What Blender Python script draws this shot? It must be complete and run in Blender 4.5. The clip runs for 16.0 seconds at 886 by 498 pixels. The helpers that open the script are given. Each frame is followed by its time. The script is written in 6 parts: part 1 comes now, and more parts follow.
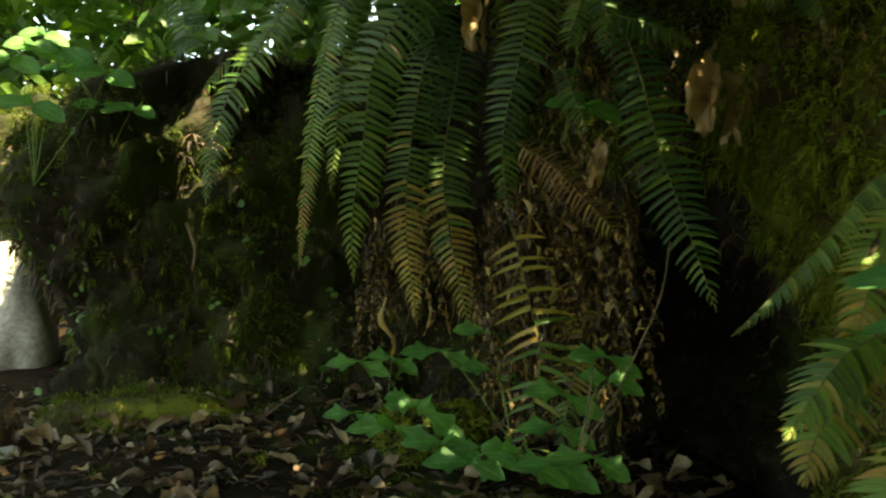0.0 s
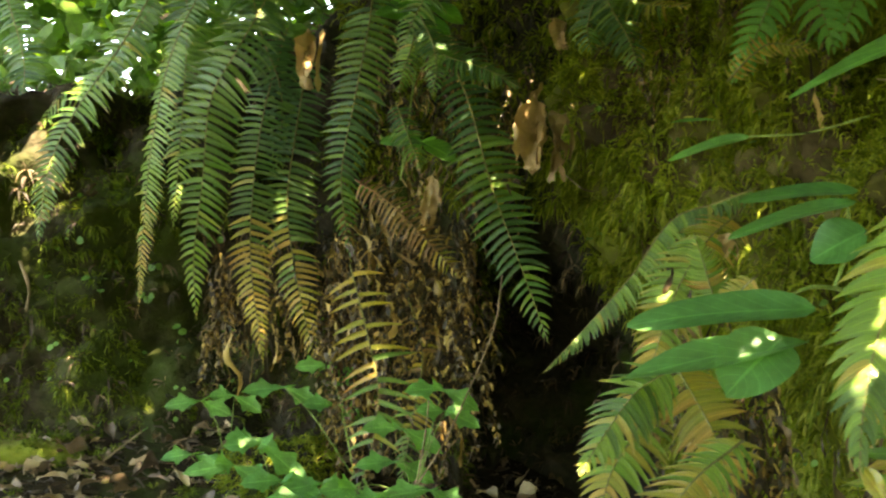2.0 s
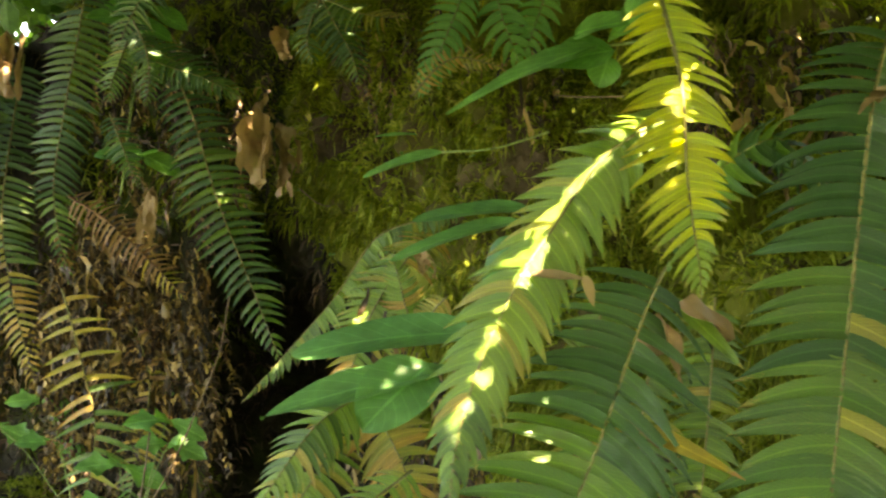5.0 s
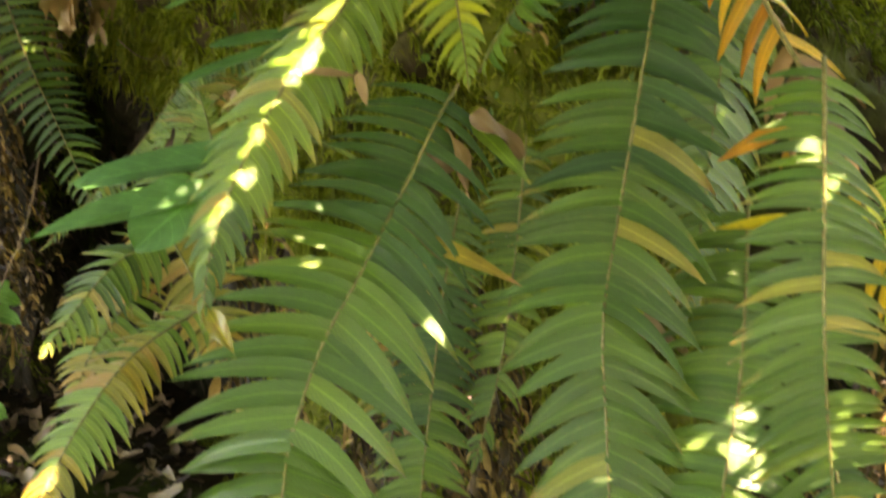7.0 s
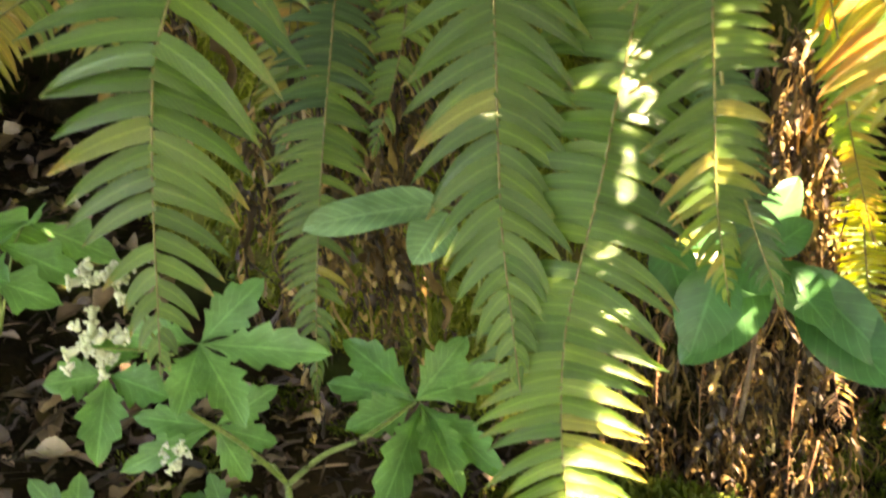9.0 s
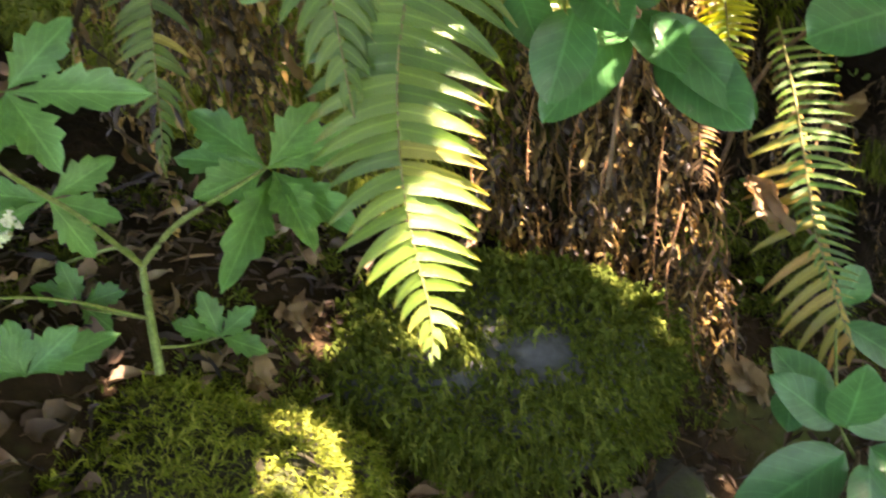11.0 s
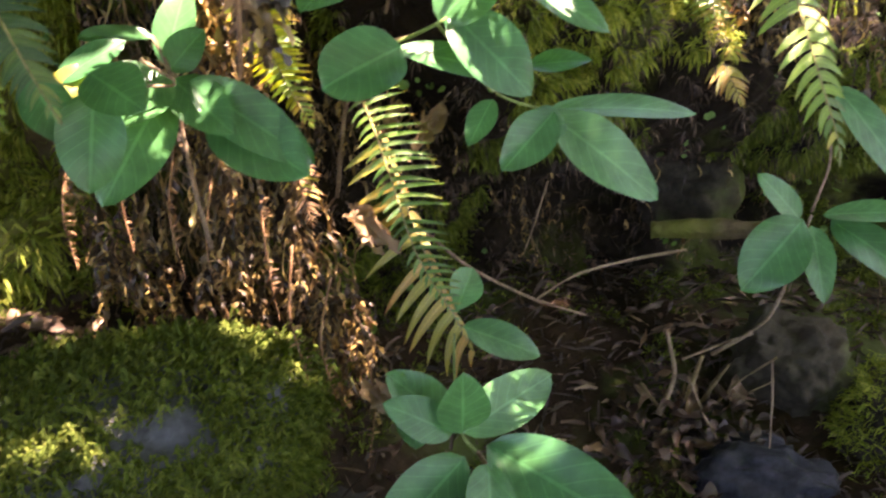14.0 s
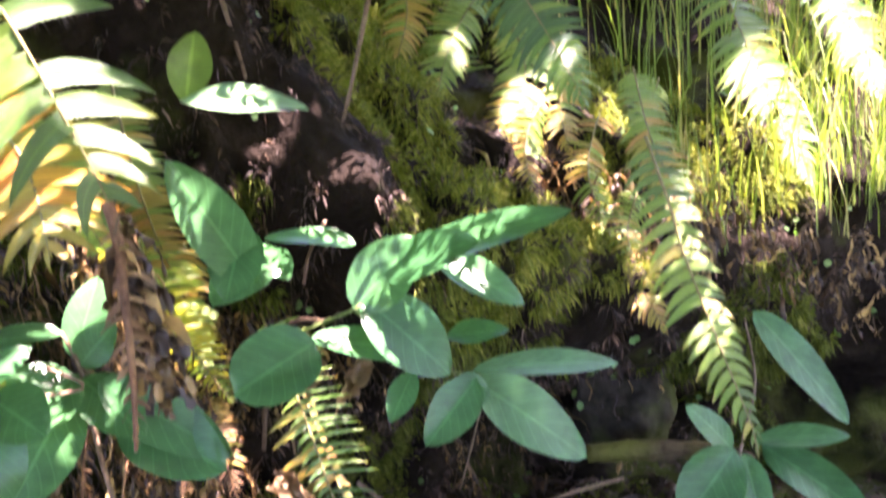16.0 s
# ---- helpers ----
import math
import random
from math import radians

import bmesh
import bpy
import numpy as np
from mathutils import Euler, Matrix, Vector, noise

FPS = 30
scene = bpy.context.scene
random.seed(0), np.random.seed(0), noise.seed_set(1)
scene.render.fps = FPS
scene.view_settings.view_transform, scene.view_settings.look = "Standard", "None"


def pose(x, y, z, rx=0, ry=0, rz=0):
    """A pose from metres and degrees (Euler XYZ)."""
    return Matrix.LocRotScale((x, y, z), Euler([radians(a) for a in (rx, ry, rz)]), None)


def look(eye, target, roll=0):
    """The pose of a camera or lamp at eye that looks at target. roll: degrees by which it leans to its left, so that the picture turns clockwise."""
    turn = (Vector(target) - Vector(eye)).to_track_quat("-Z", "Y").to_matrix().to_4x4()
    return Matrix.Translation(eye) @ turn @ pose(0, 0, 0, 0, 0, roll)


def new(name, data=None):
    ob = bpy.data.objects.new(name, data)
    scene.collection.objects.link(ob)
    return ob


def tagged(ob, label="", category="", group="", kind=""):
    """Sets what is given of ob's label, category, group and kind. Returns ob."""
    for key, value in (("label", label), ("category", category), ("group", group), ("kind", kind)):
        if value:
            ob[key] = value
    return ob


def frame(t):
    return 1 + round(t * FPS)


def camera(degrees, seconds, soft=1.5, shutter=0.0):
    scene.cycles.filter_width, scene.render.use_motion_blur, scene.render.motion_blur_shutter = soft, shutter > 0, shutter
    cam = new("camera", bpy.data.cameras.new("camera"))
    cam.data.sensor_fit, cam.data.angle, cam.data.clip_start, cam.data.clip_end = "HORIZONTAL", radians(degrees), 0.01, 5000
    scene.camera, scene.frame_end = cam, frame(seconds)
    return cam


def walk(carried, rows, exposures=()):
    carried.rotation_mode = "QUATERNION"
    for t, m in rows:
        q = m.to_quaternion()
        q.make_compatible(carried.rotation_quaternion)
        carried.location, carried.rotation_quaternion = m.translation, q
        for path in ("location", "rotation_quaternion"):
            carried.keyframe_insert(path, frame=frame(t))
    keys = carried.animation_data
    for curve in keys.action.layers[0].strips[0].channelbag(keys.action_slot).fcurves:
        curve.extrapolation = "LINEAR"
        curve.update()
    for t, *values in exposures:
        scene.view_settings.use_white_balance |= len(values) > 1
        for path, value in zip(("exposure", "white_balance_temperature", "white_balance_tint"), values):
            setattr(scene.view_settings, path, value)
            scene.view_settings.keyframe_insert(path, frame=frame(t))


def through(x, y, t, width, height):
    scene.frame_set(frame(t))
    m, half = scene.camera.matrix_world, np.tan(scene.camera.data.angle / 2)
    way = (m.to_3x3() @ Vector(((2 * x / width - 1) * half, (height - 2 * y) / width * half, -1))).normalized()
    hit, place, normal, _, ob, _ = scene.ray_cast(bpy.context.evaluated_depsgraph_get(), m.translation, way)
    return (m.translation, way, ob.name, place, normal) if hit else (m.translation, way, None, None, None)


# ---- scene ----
cam = camera(51.6, 16.0, soft=2.2, shutter=0.5)
METRES, EYE = 0.9, 0.95
ROWS = [
    (0.0, 0.0, 0.0, 0.0, 0.0, 0.0, -0.0),
    (0.5, 0.0274, -0.0064, 0.0062, -1.8, 0.37, 0.19),
    (1.0, 0.0533, -0.0122, 0.0138, -3.51, 0.69, 0.43),
    (1.5, 0.0803, -0.0169, 0.0218, -5.08, 0.99, 0.68),
    (2.0, 0.1048, -0.0223, 0.0301, -6.7, 1.21, 0.92),
    (2.5, 0.1273, -0.026, 0.0327, -8.4, 1.49, 1.09),
    (3.0, 0.1583, -0.0276, 0.0397, -10.01, 1.52, 1.34),
    (5.5, 0.3219, 0.0085, 0.0443, -19.4, 1.04, 2.49),
    (6.0, 0.3462, 0.009, 0.0261, -21.33, 0.29, 2.47),
    (6.5, 0.3622, 0.0055, -0.0044, -23.32, -1.55, 2.19),
    (7.0, 0.3718, 0.0051, -0.0313, -25.21, -5.22, 2.05),
    (7.5, 0.3788, 0.0041, -0.0573, -26.78, -9.65, 2.03),
    (8.0, 0.3847, 0.0002, -0.0929, -27.89, -12.91, 1.95),
    (8.5, 0.3915, -0.0013, -0.1184, -28.79, -15.84, 2.15),
    (9.0, 0.3996, -0.0051, -0.1477, -29.55, -18.55, 2.18),
    (9.5, 0.4065, -0.012, -0.1792, -30.32, -21.2, 2.24),
    (12.0, 0.4801, -0.0662, -0.2625, -41.55, -30.84, 3.58),
    (12.5, 0.5075, -0.0892, -0.2544, -45.08, -31.15, 4.53),
    (13.0, 0.5363, -0.1139, -0.2401, -48.49, -30.9, 5.34),
    (13.5, 0.5641, -0.1291, -0.2204, -52.01, -30.42, 5.81),
    (14.0, 0.5894, -0.1384, -0.2066, -54.93, -29.5, 6.31),
    (14.5, 0.6137, -0.1521, -0.1906, -56.83, -28.36, 7.02),
    (15.0, 0.627, -0.1513, -0.1767, -58.56, -26.81, 7.47),
    (15.5, 0.6473, -0.1478, -0.1452, -59.19, -24.72, 7.72),
    (16.0, 0.6644, -0.1365, -0.0973, -59.28, -20.48, 7.5),
]
GAIN = 3.95
EXPOSURES = [(t, GAIN + e, kelvin, tint) for t, e, kelvin, tint in (
    (0.0, -1.25, 10000, 0), (0.6, -0.03, 10400, 4), (1.2, 0.48, 10500, 5), (3.0, 0.56, 10400, 8), (5.5, 0.62, 10300, 18), (7.0, 0.58, 10300, 26), (8.0, 0.48, 10200, 29), (9.0, 0.42, 9600, 31), (12.0, 0.08, 7600, 35), (13.5, 0.08, 7500, 38), (15.0, 0.08, 7400, 52), (15.5, 0.12, 7000, 52), (16.0, 0.4, 6500, 57))]
walk(cam, [(t, pose(0, 0, EYE) @ pose(METRES * x, METRES * y, METRES * z, 90 + pitch, roll, yaw)) for t, x, y, z, yaw, pitch, roll in ROWS], EXPOSURES)

# ---- sky and sun ----
SUN_TO = Vector((0.22, -0.48, 0.85)).normalized()
world = bpy.data.worlds.new("sky")
scene.world = world
world.use_nodes = True
wn = world.node_tree
sky = wn.nodes.new("ShaderNodeTexSky")
sky.sky_type, sky.sun_disc = "NISHITA", False
sky.sun_elevation, sky.sun_rotation = math.asin(SUN_TO.z), math.atan2(SUN_TO.x, SUN_TO.y)
wn.links.new(sky.outputs[0], wn.nodes["Background"].inputs[0])
wn.nodes["Background"].inputs[1].default_value = 0.15
lamp = bpy.data.lights.new("sun", "SUN")
lamp.energy, lamp.angle, lamp.color = 5.0, radians(0.53), (1.0, 0.93, 0.8)
sun = new("sun", lamp)
sun.matrix_world = look(SUN_TO * 30, (0, 0, 0))


# ---- materials ----
class Mat:
    """A node material with short ways to wire it."""

    def __init__(self, name):
        self.m = bpy.data.materials.new(name)
        self.m.use_nodes = True
        self.t = self.m.node_tree
        self.b = self.t.nodes["Principled BSDF"]
        self.out = self.t.nodes["Material Output"]

    def add(self, kind, **values):
        n = self.t.nodes.new(kind)
        for k, v in values.items():
            if k in n.inputs:
                n.inputs[k].default_value = v
        return n

    def put(self, a, b):
        self.t.links.new(a, b)

    def noise(self, scale, detail=4.0, space="Object", rough=0.6):
        c = self.add("ShaderNodeTexCoord")
        n = self.add("ShaderNodeTexNoise")
        n.inputs["Scale"].default_value, n.inputs["Detail"].default_value, n.inputs["Roughness"].default_value = scale, detail, rough
        self.put(c.outputs[space], n.inputs["Vector"])
        return n.outputs["Fac"]

    def ramp(self, fac, stops):
        r = self.add("ShaderNodeValToRGB")
        while len(r.color_ramp.elements) < len(stops):
            r.color_ramp.elements.new(0.5)
        for e, (p, c) in zip(r.color_ramp.elements, stops):
            e.position, e.color = p, (*c, 1)
        self.put(fac, r.inputs[0])
        return r.outputs[0]

    def mix(self, fac, a, b, mode="MIX"):
        n = self.t.nodes.new("ShaderNodeMix")
        n.data_type, n.blend_type = "RGBA", mode
        for s, v in ((0, fac), (6, a), (7, b)):
            if isinstance(v, (int, float)):
                n.inputs[s].default_value = v
            elif isinstance(v, tuple):
                n.inputs[s].default_value = (*v, 1)
            else:
                self.put(v, n.inputs[s])
        return n.outputs[2]

    def math(self, op, a, b=0.0):
        n = self.t.nodes.new("ShaderNodeMath")
        n.operation = op
        for s, v in enumerate((a, b)):
            if isinstance(v, (int, float)):
                n.inputs[s].default_value = v
            else:
                self.put(v, n.inputs[s])
        return n.outputs[0]

    def vein_mask(self, count, slant, wide, rib):
        """White on a leaf's midrib and side veins: u runs along the leaf, v across it."""
        xyz = self.add("ShaderNodeSeparateXYZ")
        self.put(self.add("ShaderNodeUVMap").outputs[0], xyz.inputs[0])
        off = self.math("MULTIPLY", self.math("ABSOLUTE", self.math("SUBTRACT", xyz.outputs[1], 0.5)), 2.0)
        wave = self.math("SUBTRACT", self.math("MULTIPLY", xyz.outputs[0], count), self.math("MULTIPLY", off, slant))
        near = self.math("ABSOLUTE", self.math("SUBTRACT", self.math("FRACT", wave), 0.5))
        side = self.math("MULTIPLY", self.math("LESS_THAN", near, wide), 0.6)
        return self.math("MAXIMUM", side, self.math("LESS_THAN", off, rib))

    def bump(self, height, strength, distance):
        n = self.add("ShaderNodeBump")
        n.inputs["Strength"].default_value, n.inputs["Distance"].default_value = strength, distance
        self.put(height, n.inputs["Height"])
        self.put(n.outputs[0], self.b.inputs["Normal"])
        return n.outputs[0]


def leaf_mat(name, stops, glow, rough=0.32, through=0.36, blotch=None, scale=60.0, island=False, spec=0.5, veins=None, tips=None):
    """A leaf: colours vary from piece to piece and in blotches, light shines through."""
    k = Mat(name)
    if island:
        rnd = k.add("ShaderNodeNewGeometry").outputs["Random Per Island"]
    else:
        rnd = k.add("ShaderNodeObjectInfo").outputs["Random"]
    base = k.ramp(rnd, stops)
    fine = k.noise(scale, 3.0)
    shade = k.ramp(fine, [(0.3, (0.7, 0.7, 0.7)), (0.7, (1.15, 1.15, 1.15))])
    base = k.mix(1.0, base, shade, "MULTIPLY")
    if blotch:
        spots = k.ramp(k.noise(scale * 0.35, 5.0, rough=0.7), [(0.6, (0, 0, 0)), (0.68, (1, 1, 1))])
        base = k.mix(spots, base, blotch)
    relief = fine
    if veins:
        mask = k.vein_mask(*veins)
        base = k.mix(mask, base, k.mix(1.0, base, (1.5, 1.45, 1.5), "MULTIPLY"))
        relief = k.mix(mask, fine, (0.0, 0.0, 0.0))
    if tips:
        xyz = k.add("ShaderNodeSeparateXYZ")
        k.put(k.add("ShaderNodeUVMap").outputs[0], xyz.inputs[0])
        worn = k.math("ADD", xyz.outputs[0], k.math("MULTIPLY", k.math("SUBTRACT", k.noise(scale * 0.5, 4.0, "Object"), 0.5), 1.1))
        worn = k.math("ADD", worn, k.math("MULTIPLY", k.math("SUBTRACT", rnd, 0.5), 0.35))
        base = k.mix(k.ramp(worn, [(0.92, (0, 0, 0)), (1.0, (1, 1, 1))]), base, tips)
    k.put(base, k.b.inputs["Base Color"])
    k.b.inputs["Roughness"].default_value = rough
    k.b.inputs["Specular IOR Level"].default_value = spec
    k.bump(relief, 0.5 if veins else 0.35, 0.001)
    tr = k.add("ShaderNodeBsdfTranslucent")
    k.put(k.mix(1.0, base, glow, "MULTIPLY"), tr.inputs["Color"])
    mixer = k.add("ShaderNodeMixShader")
    mixer.inputs[0].default_value = through
    k.put(k.b.outputs[0], mixer.inputs[1])
    k.put(tr.outputs[0], mixer.inputs[2])
    k.put(mixer.outputs[0], k.out.inputs[0])
    return k.m


def rough_mat(name, stops, scale, bump=0.6, depth=0.01, rough=0.9, extra=None):
    """Soil, bark, rock or moss: colour by noise at two scales, with relief."""
    k = Mat(name)
    big, small = k.noise(scale, 6.0), k.noise(scale * 9, 5.0)
    col = k.ramp(big, stops)
    col = k.mix(1.0, col, k.ramp(small, [(0.25, (0.45, 0.45, 0.45)), (0.75, (1.3, 1.3, 1.3))]), "MULTIPLY")
    if extra:
        col = k.mix(k.ramp(k.noise(scale * 0.4, 5.0), [(extra[1], (0, 0, 0)), (extra[2], (1, 1, 1))]), col, extra[0])
    k.put(col, k.b.inputs["Base Color"])
    k.b.inputs["Roughness"].default_value = rough
    k.b.inputs["Specular IOR Level"].default_value = 0.12
    k.bump(k.mix(0.4, big, small), bump, depth)
    return k.m


GLOW = (2.3, 2.1, 1.05)
FERN = leaf_mat("fern_green", [(0, (0.038, 0.105, 0.017)), (0.5, (0.06, 0.145, 0.022)), (1, (0.09, 0.175, 0.023))], GLOW, blotch=None, veins=(14, 3.0, 0.08, 0.10), rough=0.3, spec=0.7, tips=(0.16, 0.19, 0.04))
FERN_TIRED = leaf_mat("fern_green_spotted", [(0, (0.045, 0.11, 0.022)), (0.92, (0.085, 0.17, 0.03)), (0.96, (0.24, 0.24, 0.045)), (1, (0.30, 0.24, 0.06))], GLOW, blotch=(0.17, 0.17, 0.04), veins=(14, 3.0, 0.08, 0.10), rough=0.3, spec=0.7, tips=(0.30, 0.22, 0.06))
# lime of yellowing fronds; on sunlit ones it adds to the sun
FERN_LIME_LIT = leaf_mat("fern_lime_lit", [(0, (0.09, 0.19, 0.026)), (0.9, (0.15, 0.25, 0.04)), (0.95, (0.22, 0.24, 0.05)), (1, (0.30, 0.24, 0.05))], GLOW, blotch=(0.17, 0.20, 0.035), veins=(14, 3.0, 0.08, 0.10), rough=0.3, spec=0.7, tips=(0.30, 0.27, 0.06))
FERN_YELLOW = leaf_mat("fern_yellow", [(0, (0.19, 0.21, 0.03)), (0.6, (0.30, 0.25, 0.04)), (1, (0.36, 0.22, 0.05))], (1.8, 1.5, 0.7), blotch=(0.2, 0.1, 0.03), veins=(14, 3.0, 0.08, 0.10), rough=0.3, spec=0.7, tips=(0.30, 0.15, 0.04))
# deep green of some fronds; on others it darkens leaflets for shade
FERN_DEEP_SHADE = leaf_mat("fern_deep_green_shade", [(0, (0.026, 0.078, 0.028)), (1, (0.045, 0.115, 0.036))], GLOW, veins=(14, 3.0, 0.08, 0.10))
# gold of dying leaflets; on the hanging front frond it imitates backlight
FERN_GOLD_BACKLIT = leaf_mat("fern_gold_backlit", [(0, (0.22, 0.30, 0.02)), (1, (0.33, 0.36, 0.025))], GLOW, through=0.45, veins=(14, 3.0, 0.08, 0.10), rough=0.3, spec=0.7, tips=(0.34, 0.30, 0.05))
FERN_ORANGE = leaf_mat("fern_orange", [(0, (0.44, 0.36, 0.03)), (0.55, (0.48, 0.29, 0.03)), (1, (0.42, 0.18, 0.03))], (1.8, 1.5, 0.7), blotch=(0.2, 0.2, 0.03), veins=(14, 3.0, 0.08, 0.10))
FERN_BROWN = leaf_mat("fern_brown", [(0, (0.13, 0.075, 0.035)), (0.6, (0.24, 0.14, 0.06)), (1, (0.36, 0.23, 0.11))], (1.5, 1.2, 0.8), rough=0.7, through=0.2)
WITHER = leaf_mat("withered_frond", [(0, (0.014, 0.008, 0.003)), (0.45, (0.052, 0.031, 0.009)), (0.82, (0.18, 0.115, 0.031)), (1, (0.46, 0.32, 0.11))], (1.5, 1.1, 0.7), rough=0.5, through=0.15, island=True)
LITTER = leaf_mat("fallen_leaf", [(0, (0.045, 0.028, 0.018)), (0.5, (0.16, 0.105, 0.062)), (0.85, (0.30, 0.21, 0.125)), (1, (0.45, 0.35, 0.24))], (1.3, 1.0, 0.7), rough=0.6, through=0.12, island=True)
# darker copy of fallen_leaf for the litter at the dry end
DARK_LITTER = leaf_mat("dark_fallen_leaf", [(0, (0.018, 0.010, 0.005)), (0.5, (0.055, 0.030, 0.014)), (0.92, (0.12, 0.07, 0.034)), (1, (0.22, 0.14, 0.075))], (1.3, 1.0, 0.7), rough=0.6, through=0.12, island=True)
RACHIS = rough_mat("fern_stalk", [(0.3, (0.15, 0.14, 0.05)), (0.7, (0.28, 0.26, 0.10))], 30, 0.3, 0.001, 0.55)
RACHIS_BROWN = rough_mat("fern_stalk_brown", [(0.3, (0.10, 0.055, 0.03)), (0.7, (0.24, 0.13, 0.06))], 30, 0.3, 0.001, 0.6)
BROAD = leaf_mat("broad_leaf", [(0, (0.028, 0.13, 0.042)), (1, (0.05, 0.18, 0.058))], (2.0, 2.0, 0.8), rough=0.36, through=0.33, scale=40, spec=0.45, veins=(8, 2.0, 0.05, 0.05))
# brighter copy of broad_leaf, with the light on the leaves in its colour
BROAD_LIT = leaf_mat("broad_leaf_lit", [(0, (0.055, 0.18, 0.06)), (1, (0.08, 0.22, 0.07))], (2.0, 2.0, 0.7), rough=0.38, through=0.35, scale=40, veins=(8, 2.0, 0.05, 0.05))
BROAD_PALE = leaf_mat("broad_leaf_pale", [(0, (0.16, 0.33, 0.16)), (1, (0.20, 0.38, 0.18))], (1.6, 1.6, 0.8), rough=0.4, through=0.3, scale=40, veins=(10, 2.0, 0.10, 0.06))
HERB = leaf_mat("herb_leaf", [(0, (0.07, 0.22, 0.065)), (1, (0.11, 0.28, 0.08))], (2.0, 2.0, 0.7), rough=0.5, through=0.44, scale=50, veins=(6, 2.4, 0.06, 0.06))
DEADLEAF = leaf_mat("dead_leaf", [(0, (0.19, 0.125, 0.06)), (1, (0.34, 0.235, 0.115))], (1.5, 1.2, 0.8), rough=0.65, through=0.25, blotch=(0.14, 0.07, 0.03), scale=30)
FLOWER = leaf_mat("cream_flower", [(0, (0.60, 0.66, 0.42)), (1, (0.78, 0.80, 0.62))], (1, 1, 0.8), rough=0.6, island=True)
STEM = rough_mat("green_stem", [(0.3, (0.12, 0.2, 0.05)), (0.7, (0.22, 0.28, 0.09))], 25, 0.2, 0.001, 0.5)
TWIG = rough_mat("twig_bark", [(0.3, (0.10, 0.065, 0.04)), (0.7, (0.27, 0.20, 0.13))], 25, 0.5, 0.002, 0.8)
STALK = rough_mat("dry_stalk", [(0.3, (0.09, 0.065, 0.03)), (0.7, (0.22, 0.16, 0.08))], 30, 0.5, 0.002, 0.7)
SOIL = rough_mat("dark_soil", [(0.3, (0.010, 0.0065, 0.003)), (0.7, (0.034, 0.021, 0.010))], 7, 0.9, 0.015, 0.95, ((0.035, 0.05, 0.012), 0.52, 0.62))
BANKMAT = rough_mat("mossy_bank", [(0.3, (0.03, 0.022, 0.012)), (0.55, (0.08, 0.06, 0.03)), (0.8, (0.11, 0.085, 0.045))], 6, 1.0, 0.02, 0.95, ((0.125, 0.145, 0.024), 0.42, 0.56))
# rock and moss with the dimness of the left bank in their colour
BANK_DARK = rough_mat("shaded_mossy_rock", [(0.3, (0.012, 0.011, 0.008)), (0.55, (0.035, 0.030, 0.02)), (0.8, (0.055, 0.047, 0.03))], 7, 1.0, 0.02, 0.9, ((0.028, 0.042, 0.009), 0.48, 0.62))
# earth toned near black: the hollow's shade is put into its colour
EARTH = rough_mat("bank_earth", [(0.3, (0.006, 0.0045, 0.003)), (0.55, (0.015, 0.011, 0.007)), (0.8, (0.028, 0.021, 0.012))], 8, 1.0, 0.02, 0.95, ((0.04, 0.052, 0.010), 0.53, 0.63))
ROCK = rough_mat("grey_rock", [(0.3, (0.022, 0.021, 0.018)), (0.7, (0.06, 0.058, 0.052))], 9, 0.9, 0.012, 0.95, ((0.05, 0.075, 0.014), 0.44, 0.54))
BLUE_ROCK = rough_mat("blue_grey_rock", [(0.3, (0.045, 0.05, 0.05)), (0.7, (0.095, 0.10, 0.105))], 11, 0.7, 0.006, 0.8)
BROWN_ROCK = rough_mat("brown_stone", [(0.3, (0.022, 0.019, 0.013)), (0.7, (0.065, 0.056, 0.036))], 12, 0.7, 0.006, 0.85, ((0.05, 0.065, 0.018), 0.5, 0.62))
BLACK_ROCK = rough_mat("blue_black_stone", [(0.3, (0.012, 0.013, 0.016)), (0.7, (0.035, 0.038, 0.046))], 14, 0.5, 0.004, 0.55)
BARK = rough_mat("tree_bark", [(0.3, (0.05, 0.035, 0.025)), (0.7, (0.14, 0.10, 0.07))], 5, 1.0, 0.02, 0.9)
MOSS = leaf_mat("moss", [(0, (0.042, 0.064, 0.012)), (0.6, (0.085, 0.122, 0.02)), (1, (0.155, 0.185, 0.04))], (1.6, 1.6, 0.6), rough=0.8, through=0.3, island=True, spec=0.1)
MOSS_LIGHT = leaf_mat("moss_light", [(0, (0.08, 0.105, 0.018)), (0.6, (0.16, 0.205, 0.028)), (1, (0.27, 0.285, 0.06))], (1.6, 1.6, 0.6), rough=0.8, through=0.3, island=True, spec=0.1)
MOSS_PALE = leaf_mat("moss_pale", [(0, (0.12, 0.16, 0.022)), (0.6, (0.22, 0.28, 0.035)), (1, (0.32, 0.36, 0.07))], (1.6, 1.6, 0.6), rough=0.8, through=0.3, island=True, spec=0.1)
SPRIG = leaf_mat("seedling_leaf", [(0, (0.06, 0.16, 0.04)), (1, (0.13, 0.26, 0.07))], (2.0, 2.0, 0.7), rough=0.5, through=0.35, island=True)
DEBRIS = leaf_mat("debris", [(0, (0.012, 0.008, 0.005)), (0.7, (0.05, 0.03, 0.016)), (0.95, (0.12, 0.075, 0.04)), (1, (0.28, 0.19, 0.11))], (1.2, 1.0, 0.8), rough=0.7, through=0.05, island=True)
PALE_ROCK = rough_mat("pale_rock", [(0.3, (0.30, 0.29, 0.26)), (0.7, (0.48, 0.46, 0.42))], 9, 0.7, 0.008, 0.85)
